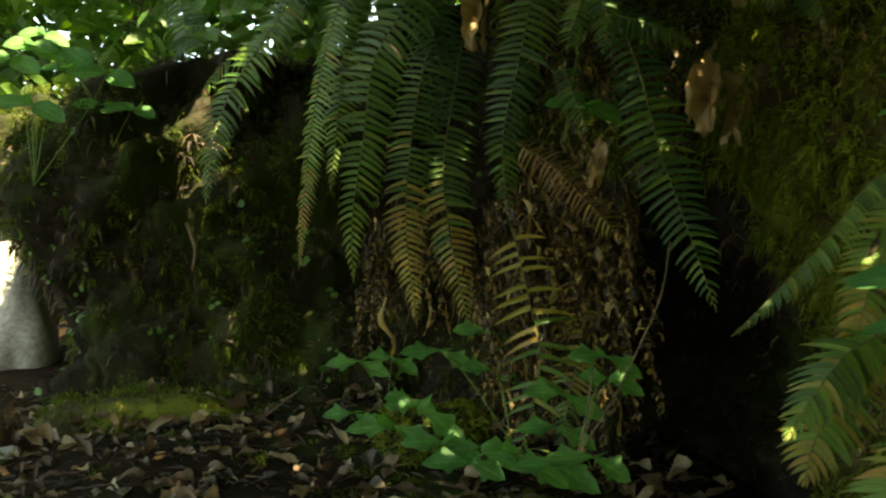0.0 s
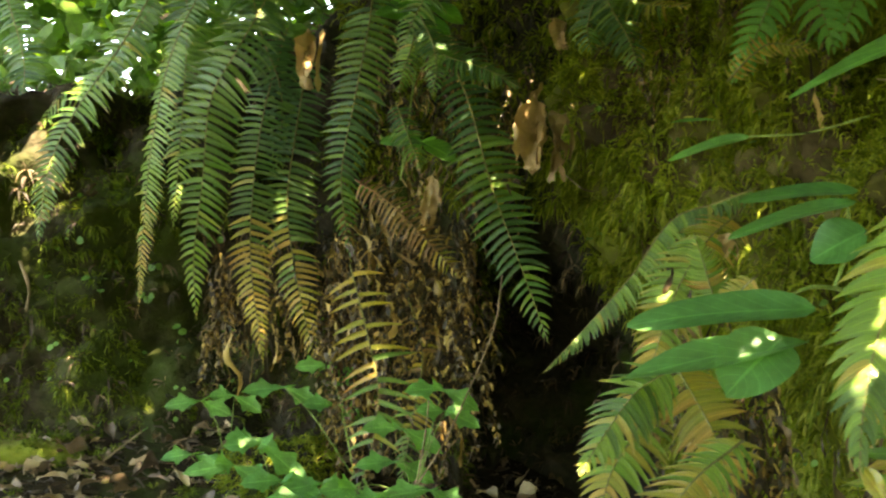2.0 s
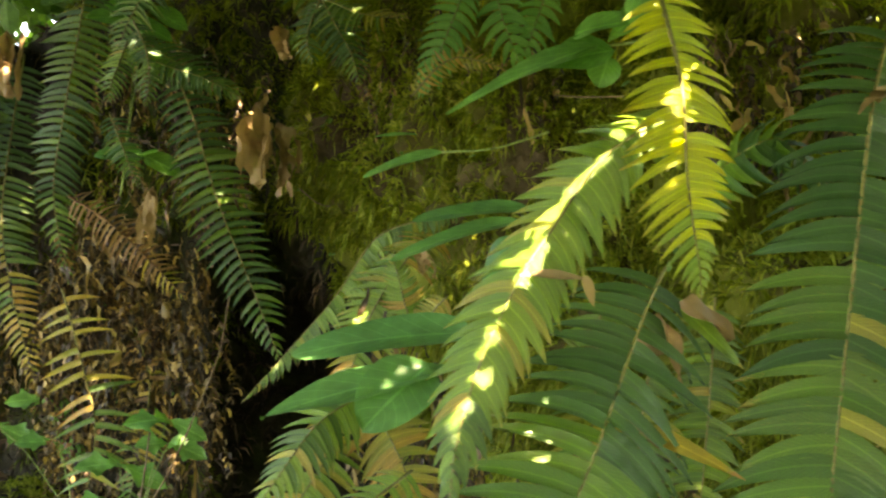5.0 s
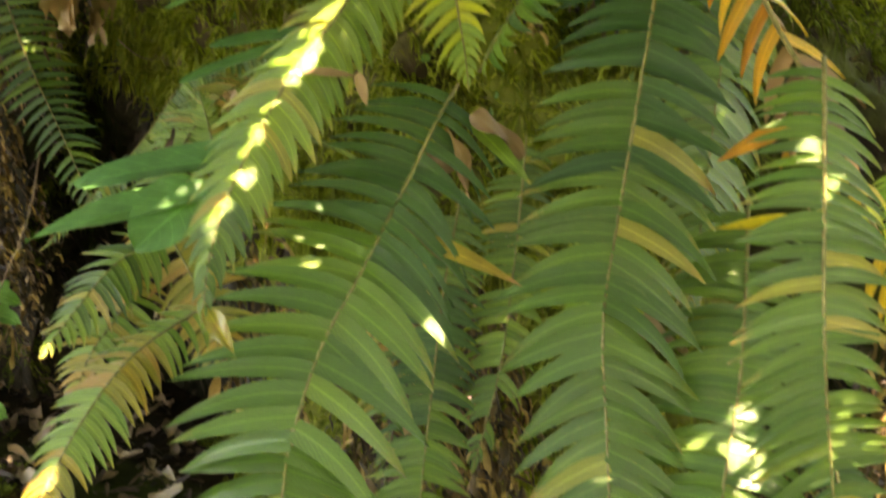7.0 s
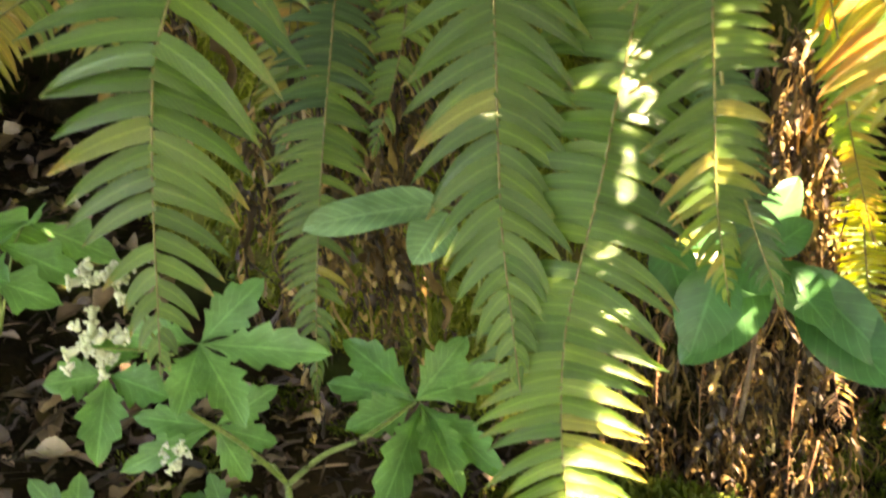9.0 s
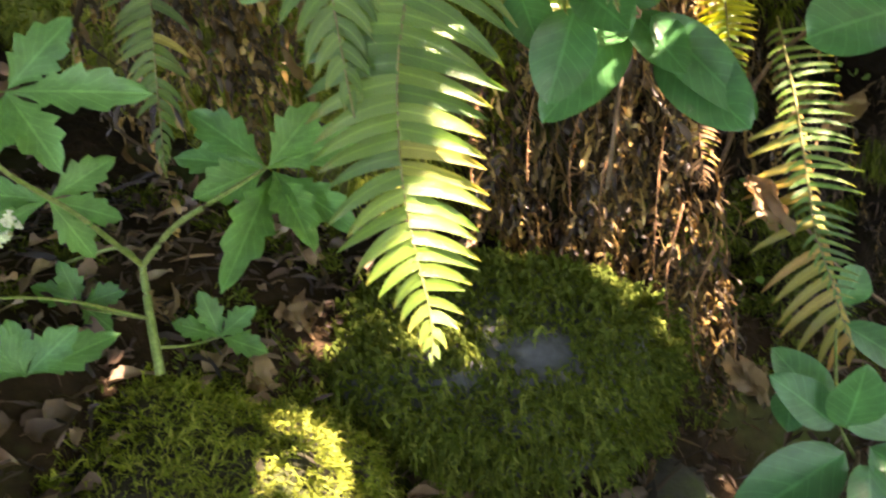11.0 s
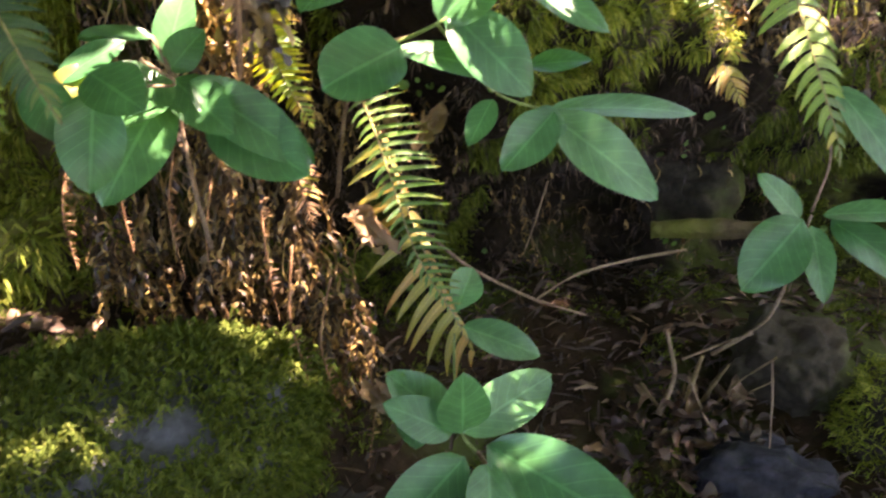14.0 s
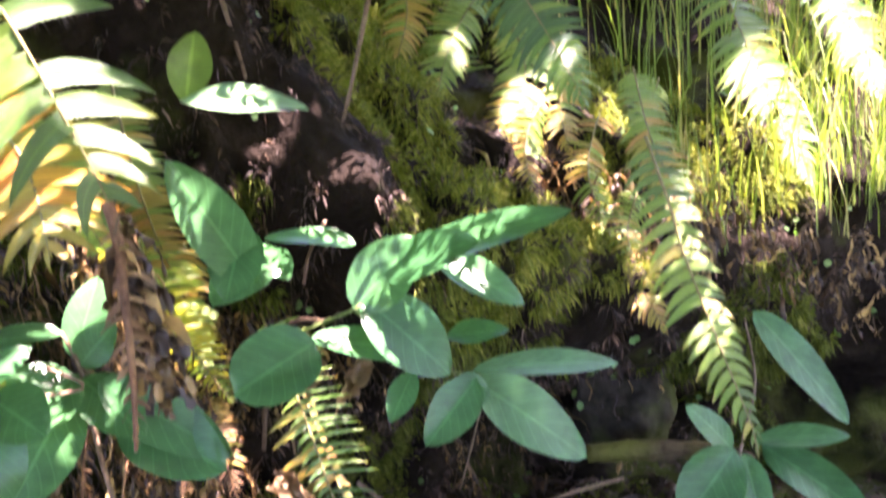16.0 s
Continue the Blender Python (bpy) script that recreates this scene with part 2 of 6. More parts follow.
GRASS = leaf_mat("grass_blade", [(0, (0.09, 0.17, 0.03)), (0.8, (0.17, 0.26, 0.05)), (1, (0.40, 0.34, 0.15))], (1.8, 1.8, 0.7), rough=0.5, island=True)
CANOPY = leaf_mat("tree_leaf", [(0, (0.04, 0.10, 0.02)), (1, (0.09, 0.17, 0.03))], (2.0, 2.2, 0.6), rough=0.5, through=0.35, island=True)


# ---- building helpers ----
def part(name, mesh, material, parent=None, label=""):
    """One mesh object, under a thing or a part, from a bmesh or a mesh."""
    if not isinstance(mesh, bpy.types.Mesh):
        me = bpy.data.meshes.new(name)
        mesh.to_mesh(me)
        mesh.free()
        mesh = me
    if not mesh.materials:
        mesh.materials.append(material)
    ob = new(name, mesh)
    if parent:
        ob.parent = parent
    if label:
        ob["label"] = label
    return ob


def mesh_of(name, verts, faces, material, smooth=True, columns=0):
    """A mesh. columns: of a grid of points, row by row, which then gets its own u and v."""
    me = bpy.data.meshes.new(name)
    me.from_pydata([tuple(v) for v in verts], [], faces)
    me.materials.append(material)
    if smooth:
        me.polygons.foreach_set("use_smooth", [True] * len(me.polygons))
    if columns:
        rows = len(verts) // columns
        uv = np.array([(k // columns / (rows - 1), k % columns / (columns - 1)) for k in range(rows * columns)])
        loops = np.empty(len(me.loops), dtype=np.int32)
        me.loops.foreach_get("vertex_index", loops)
        me.uv_layers.new(name="UVMap").data.foreach_set("uv", uv[loops].ravel())
    me.update()
    return me


def thing(name, at, label, category, group="", kind=""):
    """An Empty at a thing's base, for its parts."""
    ob = new(name)
    ob.empty_display_size = 0.02
    ob.location = at
    return tagged(ob, label, category, group, kind)


def spline(points, n):
    """n + 1 points evenly spaced on a smooth curve through points."""
    p = [Vector(q) for q in points]
    p = [p[0] * 2 - p[1]] + p + [p[-1] * 2 - p[-2]]
    fine = []
    for i in range(1, len(p) - 2):
        for s in range(16):
            t = s / 16
            a, b, c, d = p[i - 1], p[i], p[i + 1], p[i + 2]
            fine.append(0.5 * (2 * b + (c - a) * t + (2 * a - 5 * b + 4 * c - d) * t * t + (3 * b - a - 3 * c + d) * t ** 3))
    fine.append(p[-2])
    ways = [0.0]
    for a, b in zip(fine, fine[1:]):
        ways.append(ways[-1] + (b - a).length)
    out, j = [], 0
    for k in range(n + 1):
        w = ways[-1] * k / n
        while j < len(fine) - 2 and ways[j + 1] < w:
            j += 1
        span = ways[j + 1] - ways[j] or 1.0
        out.append(fine[j].lerp(fine[j + 1], min(1.0, (w - ways[j]) / span)))
    return out, ways[-1]


def tube(name, points, r0, r1, material, parent=None, sides=6, n=24, label="", wobble=0.0):
    """A tapering stalk, twig or root along a smooth curve. Its origin is the parent's."""
    line, _ = spline(points, n)
    at = Vector(parent.location) if parent else Vector()
    verts, faces = [], []
    for i, p in enumerate(line):
        t = (line[min(i + 1, n)] - line[max(i - 1, 0)]).normalized()
        a = t.orthogonal().normalized()
        b = t.cross(a)
        r = r0 + (r1 - r0) * i / n
        if wobble:
            r *= 1 + wobble * noise.noise(p * 40)
        for s in range(sides):
            w = 2 * math.pi * s / sides
            verts.append(p - at + (a * math.cos(w) + b * math.sin(w)) * r)
    for i in range(n):
        for s in range(sides):
            faces.append((i * sides + s, i * sides + (s + 1) % sides, (i + 1) * sides + (s + 1) % sides, (i + 1) * sides + s))
    faces.append(tuple(range(sides))[::-1])
    faces.append(tuple(range(n * sides, (n + 1) * sides)))
    ob = part(name, mesh_of(name, verts, faces, material), material, parent, label)
    return ob


def pinna_shape(side, bow, sag, ripple):
    """A fern leaflet along +x, one long and one wide: sickle-shaped towards the frond's tip, creased at its midrib, with an ear at its base."""
    verts, faces, n = [], [], 9
    for i in range(n + 1):
        x = i / n
        w = 0.5 * min(1.0, 0.74 + 1.3 * x) * (1 - x ** 2.3) ** 0.85 + 0.008
        up = w + (0.30 * max(0.0, 1 - x * 6.0) if i else 0.14)
        c = bow * x ** 2.2
        z = -sag * x * x
        r = ripple * math.sin(x * 17)
        verts += [(x, side * (c - w), z + 0.016 + r), (x, side * c, z - 0.012), (x, side * (c + up), z + 0.016 - r)]
    for i in range(n):
        a, b = i * 3, i * 3 + 3
        faces += [(a, b, b + 1, a + 1), (a + 1, b + 1, b + 2, a + 2)]
    return verts, faces if side > 0 else [f[::-1] for f in faces]


PINNA = {}


def pinna_mesh(material, side, k):
    key = (material.name, side, k)
    if key not in PINNA:
        rng = random.Random(k)
        v, f = pinna_shape(side, rng.uniform(0.7, 1.5), rng.uniform(0.06, 0.22), rng.uniform(0.002, 0.009))
        PINNA[key] = mesh_of("leaflet", v, f, material, columns=3)
    return PINNA[key]


FROND_SEED = [0]


def frond(fern, points, half, materials, face, pieces=True, gap=0.165, slim=0.19, taper=2.6, droop=0.08, sweep=(2, 38), peak=0.35, bare=0.03, sides=(1.0, 1.0), rachis=RACHIS, thick=0.0016, missing=0.03, curl=0.0, label=""):
    """A fern frond under its fern: a stalk along points and leaflets to both sides. materials: from stalk base to tip."""
    FROND_SEED[0] += 1
    rng = random.Random(FROND_SEED[0])
    face = Vector(face).normalized()
    at = Vector(fern.location)
    stalk = tube("frond", points, thick, thick * 0.3, rachis, fern, sides=5, n=28, label=label)
    _, length = spline(points, 8)
    count = max(8, int(length * (1 - bare) / (half * gap)))
    line, _ = spline(points, count * 2)
    far_v, far_f, mats, far_m = [], [], list(dict.fromkeys(materials)), []
    for i in range(1, count * 2):
        u = i / (count * 2)
        if u < bare:
            continue
        t = (line[i + 1] - line[i - 1]).normalized() if i + 1 < len(line) else (line[i] - line[i - 1]).normalized()
        nn = (face - t * face.dot(t)).normalized()
        s = t.cross(nn)
        v = (u - bare) / (1 - bare)
        size = (0.72 + 0.28 * min(1, v / peak)) if v < peak else max(0.03, (1 - ((v - peak) / (1 - peak)) ** taper))
        sgn = 1 if i % 2 else -1
        if rng.random() < missing and v < 0.9:
            continue
        ln = half * size * rng.uniform(0.9, 1.06) * sides[0 if sgn > 0 else 1]
        if ln < 0.0015:
            continue
        a = radians(sweep[0] + (sweep[1] - sweep[0]) * v ** 2.0 + rng.gauss(0, 2.6))
        d = radians(rng.gauss(0, 4.5)) + droop + curl * rng.uniform(0.2, 1.0)
        x = (s * sgn * math.cos(a) + t * math.sin(a)) * math.cos(d) - nn * math.sin(d)
        y = (t - x * t.dot(x)).normalized() * sgn
        roll = Matrix.Rotation(rng.gauss(0.0, 0.11) + curl * rng.uniform(-1, 1), 3, x)
        y = roll @ y
        z = x.cross(y)
        w = half * slim * (0.45 + 0.55 * size) * rng.uniform(0.9, 1.1) * (1 - 0.5 * min(1.0, curl))
        m = Matrix.Identity(4)
        for r in range(3):
            m[r][0], m[r][1], m[r][2], m[r][3] = x[r] * ln, y[r] * w, z[r] * ln, line[i][r] - at[r]
        mat = materials[min(len(materials) - 1, max(0, int(v * len(materials) + rng.gauss(0, 0.3))))]
        if pieces:
            ob = new("leaflet", pinna_mesh(mat, sgn, rng.randrange(6)))
            ob.parent = stalk
            ob.matrix_local = m
        else:
            pv, pf = pinna_shape(sgn, rng.uniform(0.7, 1.5), rng.uniform(0.05, 0.28), 0)
            o = len(far_v)
            far_v += [(m @ Vector(q)) for q in pv]
            far_f += [tuple(k + o for k in q) for q in pf]
            far_m += [mats.index(mat)] * len(pf)
    if far_v:
        me = mesh_of("leaflets", far_v, far_f, mats[0])
        for mat in mats[1:]:
            me.materials.append(mat)
        me.polygons.foreach_set("material_index", far_m)
        tagged(part("leaflets", me, mats[0], stalk), kind="stuff")
    return stalk


def blade(base, tip, width, face, shape="oval", bend=0.12, fold=0.2, wave=0.04, teeth=0, seed=0, nx=20):
    """A broad leaf from base to tip: verts and faces, cupped along its midrib, with side veins pressed in."""
    rng = random.Random(seed)
    base, tip = Vector(base), Vector(tip)
    x = tip - base
    ln = x.length
    x.normalize()
    f = Vector(face)
    z = (f - x * f.dot(x)).normalized()
    y = z.cross(x)
    ny, ph = (8 if nx > 8 else 4), rng.uniform(0, 6)
    if teeth:
        nx = max(nx, teeth * 6)
    verts, faces = [], []
    for i in range(nx + 1):
        u = i / nx
        if shape == "oval":
            w = math.sin(math.pi * min(1, u ** 0.92)) ** 0.62 * (1 - 0.12 * u)
        elif shape == "egg":
            w = (math.sin(math.pi * u ** 1.25)) ** 0.7
        elif shape == "round":
            w = max(0.0, 1 - abs(2 * u - 1) ** 2.3) ** 0.6
        elif shape == "rhomb":
            w = min(1.0, u / 0.5) ** 1.3 * (1 - max(0.0, (u - 0.5) / 0.5) ** 1.4) + 0.02
        elif shape == "lobe":
            w = math.sin(math.pi * u ** 1.05) ** 0.9 * min(1.0, u * 2.6) ** 0.7 + 0.02
        else:
            w = (math.sin(math.pi * u ** 0.62)) ** 0.9
        if teeth:
            w *= 1 - (0.40 if teeth < 6 else 0.24) * (1 - ((u * teeth + 0.3) % 1.0)) * min(1, 3 * u)
        w = w * width * 0.5
        for j in range(ny + 1):
            s = 2 * j / ny - 1
            vein = 0.016 * width * abs(math.sin((u * 7 - abs(s) * 1.5) * math.pi)) * (1 - u)
            h = abs(s) ** 1.4 * fold * w - bend * ln * (u * u - 0.3 * u) + wave * width * math.sin(u * 7 + ph + s * 2) * abs(s) + vein
            verts.append(base + x * (u * ln) + y * (s * w) + z * h)
    for i in range(nx):
        for j in range(ny):
            a = i * (ny + 1) + j
            faces.append((a, a + ny + 1, a + ny + 2, a + 1))
    return verts, faces


def leaf(plant, base, tip, width, face, material=BROAD, name="leaf", label="", **kw):
    v, f = blade(base, tip, width, face, **kw)
    at = Vector(plant.location) if plant else Vector()
    return part(name, mesh_of(name, [q - at for q in v], f, material, columns=9), material, plant, label)


# ---- ground and bank ----
def lift(p, scale, seed=0.0):
    return noise.fractal(Vector(p) * scale + Vector((seed, seed * 1.7, seed * 0.3)), 0.9, 2.1, 4)


def ground_z(x, y):
    """The forest floor: it climbs away from the lower, drier end and levels out far off."""
    xx = 0.5 * (x + math.sqrt(x * x + 0.02))
    z = 0.364 - 0.29 * xx + 0.131 * y - 0.19 * math.exp(-((x - 1.1) ** 2 + (y - 0.25) ** 2) / 0.12) - 0.09 * math.exp(-((x - 0.80) ** 2 + (y - 0.44) ** 2) / 0.02) - 0.17 * math.exp(-((x - 0.60) ** 2 + (y - 0.50) ** 2) / 0.035)
    z = max(-0.5, min(1.0, z))
    far = math.hypot(x - 0.5, y - 0.8)
    return z + 0.02 * lift((x, y, 0), 3.0) + 0.15 * min(1.0, far / 30) * lift((x, y, 0), 0.12, 5) * 4


verts, faces = [], []
rings = [0.04 * k for k in range(1, 70)] + [2.8 * 1.16 ** k for k in range(1, 34)]
verts.append((0.5, 0.8, ground_z(0.5, 0.8)))
SEG = 110
for r in rings:
    for s in range(SEG):
        a = 2 * math.pi * s / SEG
        x, y = 0.5 + r * math.cos(a), 0.8 + r * math.sin(a)
        verts.append((x, y, ground_z(x, y)))
for s in range(SEG):
    faces.append((0, 1 + s, 1 + (s + 1) % SEG))
for i in range(len(rings) - 1):
    for s in range(SEG):
        a, b = 1 + i * SEG + s, 1 + i * SEG + (s + 1) % SEG
        faces.append((a, a + SEG, b + SEG, b))
tagged(new("ground", mesh_of("ground", verts, faces, SOIL)), "dark damp forest soil with scraps of moss", "ground", kind="structure")

WALL_FOOT = [(-1.6, 4.6), (-1.05, 3.2), (-0.99, 2.35), (-0.905, 1.98), (-0.74, 1.91), (-0.34, 2.0), (0.0, 2.02), (0.22, 1.88), (0.40, 1.80), (0.52, 2.15), (0.62, 2.0), (0.66, 1.50), (0.74, 1.24), (0.84, 1.02), (0.95, 0.88), (1.12, 0.74), (1.30, 0.62), (1.48, 0.49), (1.70, 0.40), (1.92, 0.24), (2.2, -0.1), (2.8, -0.8)]
WALL_TOP = [1.0, 1.15, 1.28, 1.3, 1.33, 1.36, 1.5, 1.65, 1.7, 1.7, 1.65, 1.55, 1.5, 1.45, 1.4, 1.2, 0.95, 0.68, 0.52, 0.45, 0.40, 0.4]
OVERHANG = [0.5, 0.5, 1.0, 1.0, 1.0, 1.0, 1.2, 1.2, 1.5, 2.5, 2.5, 1.2, 1.0, 1.2, 1.5, 2.0, 2.6, 2.8, 2.8, 2.4, 1.5, 1.0]
LEAN_BACK = [0.2, 0.2, 0.1, 0.0, 0.0, 0.05, 0.05, 0.1, 0.05, -0.35, -0.3, 0.05, 0.12, 0.15, 0.18, 0.16, 0.12, 0.08, 0.08, 0.1, 0.2, 0.3]


def bank_at(u, v):
    """A point of the bank: u along its foot (0 to 1), v from below ground (0) over its brow (1) and on up the slope behind (to 2)."""
    k = u * (len(WALL_FOOT) - 1)
    i = min(int(k), len(WALL_FOOT) - 2)
    f = k - i
    f = f * f * (3 - 2 * f)
    a, b = Vector(WALL_FOOT[i]), Vector(WALL_FOOT[i + 1])
    c, d = Vector(WALL_FOOT[max(i - 1, 0)]), Vector(WALL_FOOT[min(i + 2, len(WALL_FOOT) - 1)])
    p = a.lerp(b, k - i)
    t = ((b - c).lerp(d - a, k - i)).normalized()
    back = Vector((-t.y, t.x))
    top = WALL_TOP[i] + (WALL_TOP[i + 1] - WALL_TOP[i]) * f
    ln = LEAN_BACK[i] + (LEAN_BACK[i + 1] - LEAN_BACK[i]) * f
    ov = OVERHANG[i] + (OVERHANG[i + 1] - OVERHANG[i]) * f
    low = ground_z(p.x, p.y) - 0.08
    if v <= 1:
        z = low + (top - low) * v
        s = ln * v * v + 0.06 * ov * math.sin(min(v * 2.0, 2.0) * math.pi) * (1.0 if v < 0.5 else 0.7)
    else:
        w = v - 1
        z = top + (0.9 if u > 0.3 else 0.15) * w
        s = ln + 1.6 * w
    q = Vector((p.x + back.x * s, p.y + back.y * s, z))
    n = 0.06 * lift(q, 4.0, 3) + 0.09 * abs(noise.noise(q * 7.0)) + 0.04 * lift(q, 14.0, 1) - 0.03
    return q - Vector((back.x, back.y, -0.4)) * n


NV = 130


def bank_stretch(name, label, u0, u1, nu, material):
    verts = [bank_at(u0 + (u1 - u0) * i / nu, 2 * j / NV) for i in range(nu + 1) for j in range(NV + 1)]
    faces = [(i * (NV + 1) + j, (i + 1) * (NV + 1) + j, (i + 1) * (NV + 1) + j + 1, i * (NV + 1) + j + 1) for i in range(nu) for j in range(NV)]
    return tagged(new(name, mesh_of(name, verts, faces, material)), label, "bank", kind="structure")


# north and east stretches take darker materials that hold their shade
BANK_SHADE = bank_stretch("bank_north", "rock bank with patches of moss, coloured dark for shade", 0.0, 0.50, 190, BANK_DARK)
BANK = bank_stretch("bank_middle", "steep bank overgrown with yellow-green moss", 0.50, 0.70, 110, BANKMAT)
BANK_DRY = bank_stretch("bank_east", "dark crumbling earth bank under a grassy brow, deepened for shade", 0.70, 1.0, 140, EARTH)


def boulder(name, at, size, label, material=ROCK, seed=0, sub=4, rough=0.22, turn=0.0):
    bm = bmesh.new()
    bmesh.ops.create_icosphere(bm, subdivisions=sub, radius=1.0)
    for v in bm.verts:
        p = v.co.normalized()
        q = Vector([math.copysign(abs(c) ** 0.75, c) for c in p])
        v.co = q * (1 + rough * lift(p, 1.1, seed) + 0.25 * rough * lift(p, 4.0, seed + 3))
        v.co = Vector((v.co.x * size[0], v.co.y * size[1], v.co.z * size[2]))
    for f in bm.faces:
        f.smooth = True
    ob = part(name, bm, material)
    ob.matrix_world = pose(*at, 0, 0, turn)
    return tagged(ob, label, "rock")


def clumps(name, places, radius, strand, per, seed=0, material=MOSS):
    """Cushions of moss: strands that radiate from each place and droop."""
    rng = random.Random(seed)
    verts, faces = [], []
    for p, n in places:
        r = radius * rng.uniform(0.5, 1.5)
        for _ in range(per):
            d = (n + Vector((rng.gauss(0, 0.8), rng.gauss(0, 0.8), rng.gauss(-0.1, 0.8)))).normalized()
            o = Vector(p) + d * r * rng.uniform(0.1, 1.0)
            ln = strand * rng.uniform(0.4, 1.4)
            side = (Matrix.Rotation(rng.uniform(0, 6.28), 3, d) @ d.orthogonal()).normalized() * ln * 0.065
            m = o + d * ln * 0.5
            e = o + d * ln * 0.8 + Vector((0, 0, -0.45 * ln))
            k = len(verts)
            verts += [o - side * 0.7, o + side * 0.7, m + side, m - side, e]
            faces += [(k, k + 1, k + 2, k + 3), (k + 3, k + 2, k + 4)]
    return mesh_of(name, verts, faces, material, False)


def shag(name, places, strand, per, seed=0, material=MOSS, hang=0.9):
    """Long feathery moss: drooping strands with small side shoots."""
    rng = random.Random(seed)
    verts, faces = [], []
    for p, n in places:
        lean = Vector((rng.gauss(0, 0.35), rng.gauss(0, 0.35), 0))
        for _ in range(per):
            d = (n * 0.7 + lean + Vector((rng.gauss(0, 0.35), rng.gauss(0, 0.35), rng.gauss(-0.1, 0.3)))).normalized()
            ln = strand * rng.uniform(0.5, 1.4)
            o = Vector(p) + Vector((rng.gauss(0, 1), rng.gauss(0, 1), rng.gauss(0, 0.6))) * strand * 0.35
            m = o + d * ln * 0.5
            e = m + (d * 0.45 + Vector((0, 0, -hang))).normalized() * ln * 0.6
            side = (Matrix.Rotation(rng.uniform(0, 6.28), 3, d) @ d.orthogonal()).normalized()
            k, w = len(verts), side * ln * 0.05
            verts += [o - w, o + w, m + w, m - w, e]
            faces += [(k, k + 1, k + 2, k + 3), (k + 3, k + 2, k + 4)]
            for q in range(4):
                b = (o.lerp(m, q / 2.0) if q < 2 else m.lerp(e, (q - 1.6) / 2.6))
                f = (side * (1 if q % 2 else -1) + (e - o).normalized() * 0.8).normalized() * ln * rng.uniform(0.16, 0.32)
                g = (e - o).normalized() * ln * 0.07
                k = len(verts)
                verts += [b - g, b + g, b + f]
                faces.append((k, k + 1, k + 2))
    return mesh_of(name, verts, faces, material, False)


def on_mesh(ob, count, seed, keep):
    """count random places on a mesh object (point, normal), where keep(point, normal) holds."""
    rng = random.Random(seed)
    me, m = ob.data, ob.matrix_basis
    areas = np.zeros(len(me.polygons))
    me.polygons.foreach_get("area", areas)
    cum = np.cumsum(areas)
    out, tries = [], 0
    while len(out) < count and tries < count * 20:
        tries += 1
        f = me.polygons[int(min(len(cum) - 1, np.searchsorted(cum, rng.random() * cum[-1])))]
        vs = [me.vertices[k].co for k in f.vertices]
        a, b = rng.random(), rng.random()
        p = m @ (vs[0].lerp(vs[1], a).lerp(vs[-1].lerp(vs[-2], a), b))
        n = (m.to_3x3() @ f.normal).normalized()
        if keep(p, n):
            out.append((p, n))
    return out


ROCK_LIP = boulder("mossy_rock", (0.895, 0.670, 0.108), (0.20, 0.14, 0.105), "grey rock capped with shaggy green moss under hanging ferns", material=BLUE_ROCK, seed=4, turn=-45)
ROCK_LOW = boulder("low_rock", (0.917, 0.522, -0.041), (0.17, 0.13, 0.055), "dark damp rock with thin moss below the mossy one", seed=9, turn=-30)
MOUND = boulder("moss_mound", (0.500, 0.660, 0.085), (0.24, 0.17, 0.14), "rounded mound of green moss lightened for sun", material=BANK_DARK, seed=12, turn=-25)
boulder("stone", (1.625, 0.150, -0.100), (0.075, 0.085, 0.080), "brown-grey stone half sunk in leaf litter", material=BROWN_ROCK, seed=21, sub=5, rough=0.34)
boulder("stone", (1.425, 0.125, -0.115), (0.055, 0.085, 0.055), "smooth blue-black stone among dead leaves", material=BLACK_ROCK, seed=24, turn=20, sub=5, rough=0.36)
boulder("stone", (1.830, 0.385, 0.060), (0.06, 0.08, 0.07), "flat brown stone set in the earth bank", material=BROWN_ROCK, seed=26, sub=5, rough=0.34)
boulder("stone", (-0.815, 1.700, 0.560), (0.035, 0.03, 0.022), "small pale stone lying in leaf litter", material=PALE_ROCK, seed=27)
HERB_MOSS = boulder("moss_mound", (-0.015, 1.738, 0.573), (0.10, 0.08, 0.075), "small mound of green moss among the herbs", material=BANK_DARK, seed=35)
EDGE_MOSS = boulder("moss_mound", (1.600, -0.055, -0.100), (0.10, 0.12, 0.07), "low mound of sunlit moss by the stones", material=BANK_DARK, seed=29)
# added pale block in place of bright sunlit ground past the bank
boulder("sunlit_ground_block", (-1.170, 2.350, 0.700), (0.17, 0.12, 0.28), "pale block standing in for sunlit ground beyond the bank", material=PALE_ROCK, seed=33)
LEFT_ROCK = boulder("left_boulder", (-0.62, 1.93, 0.57), (0.22, 0.10, 0.08), "dark mossy boulder at the foot of the bank", material=BANKMAT, seed=31, turn=10)

# ---- near ferns ----
OUT = (-0.15, -1.0, 0.35)
OUT_R = (-0.75, -0.62, 0.35)
GG, G, GT, GL, GY, GB, GO, BR = FERN_GOLD_BACKLIT, FERN, FERN_TIRED, FERN_LIME_LIT, FERN_YELLOW, FERN_DEEP_SHADE, FERN_ORANGE, FERN_BROWN


def sword_fern(at, label, group="sword ferns on the bank"):
    return thing("sword_fern", at, label, "fern", group)


f = sword_fern((0.66, 0.70, 1.08), "sunlit sword fern with arching green fronds and browned tips")
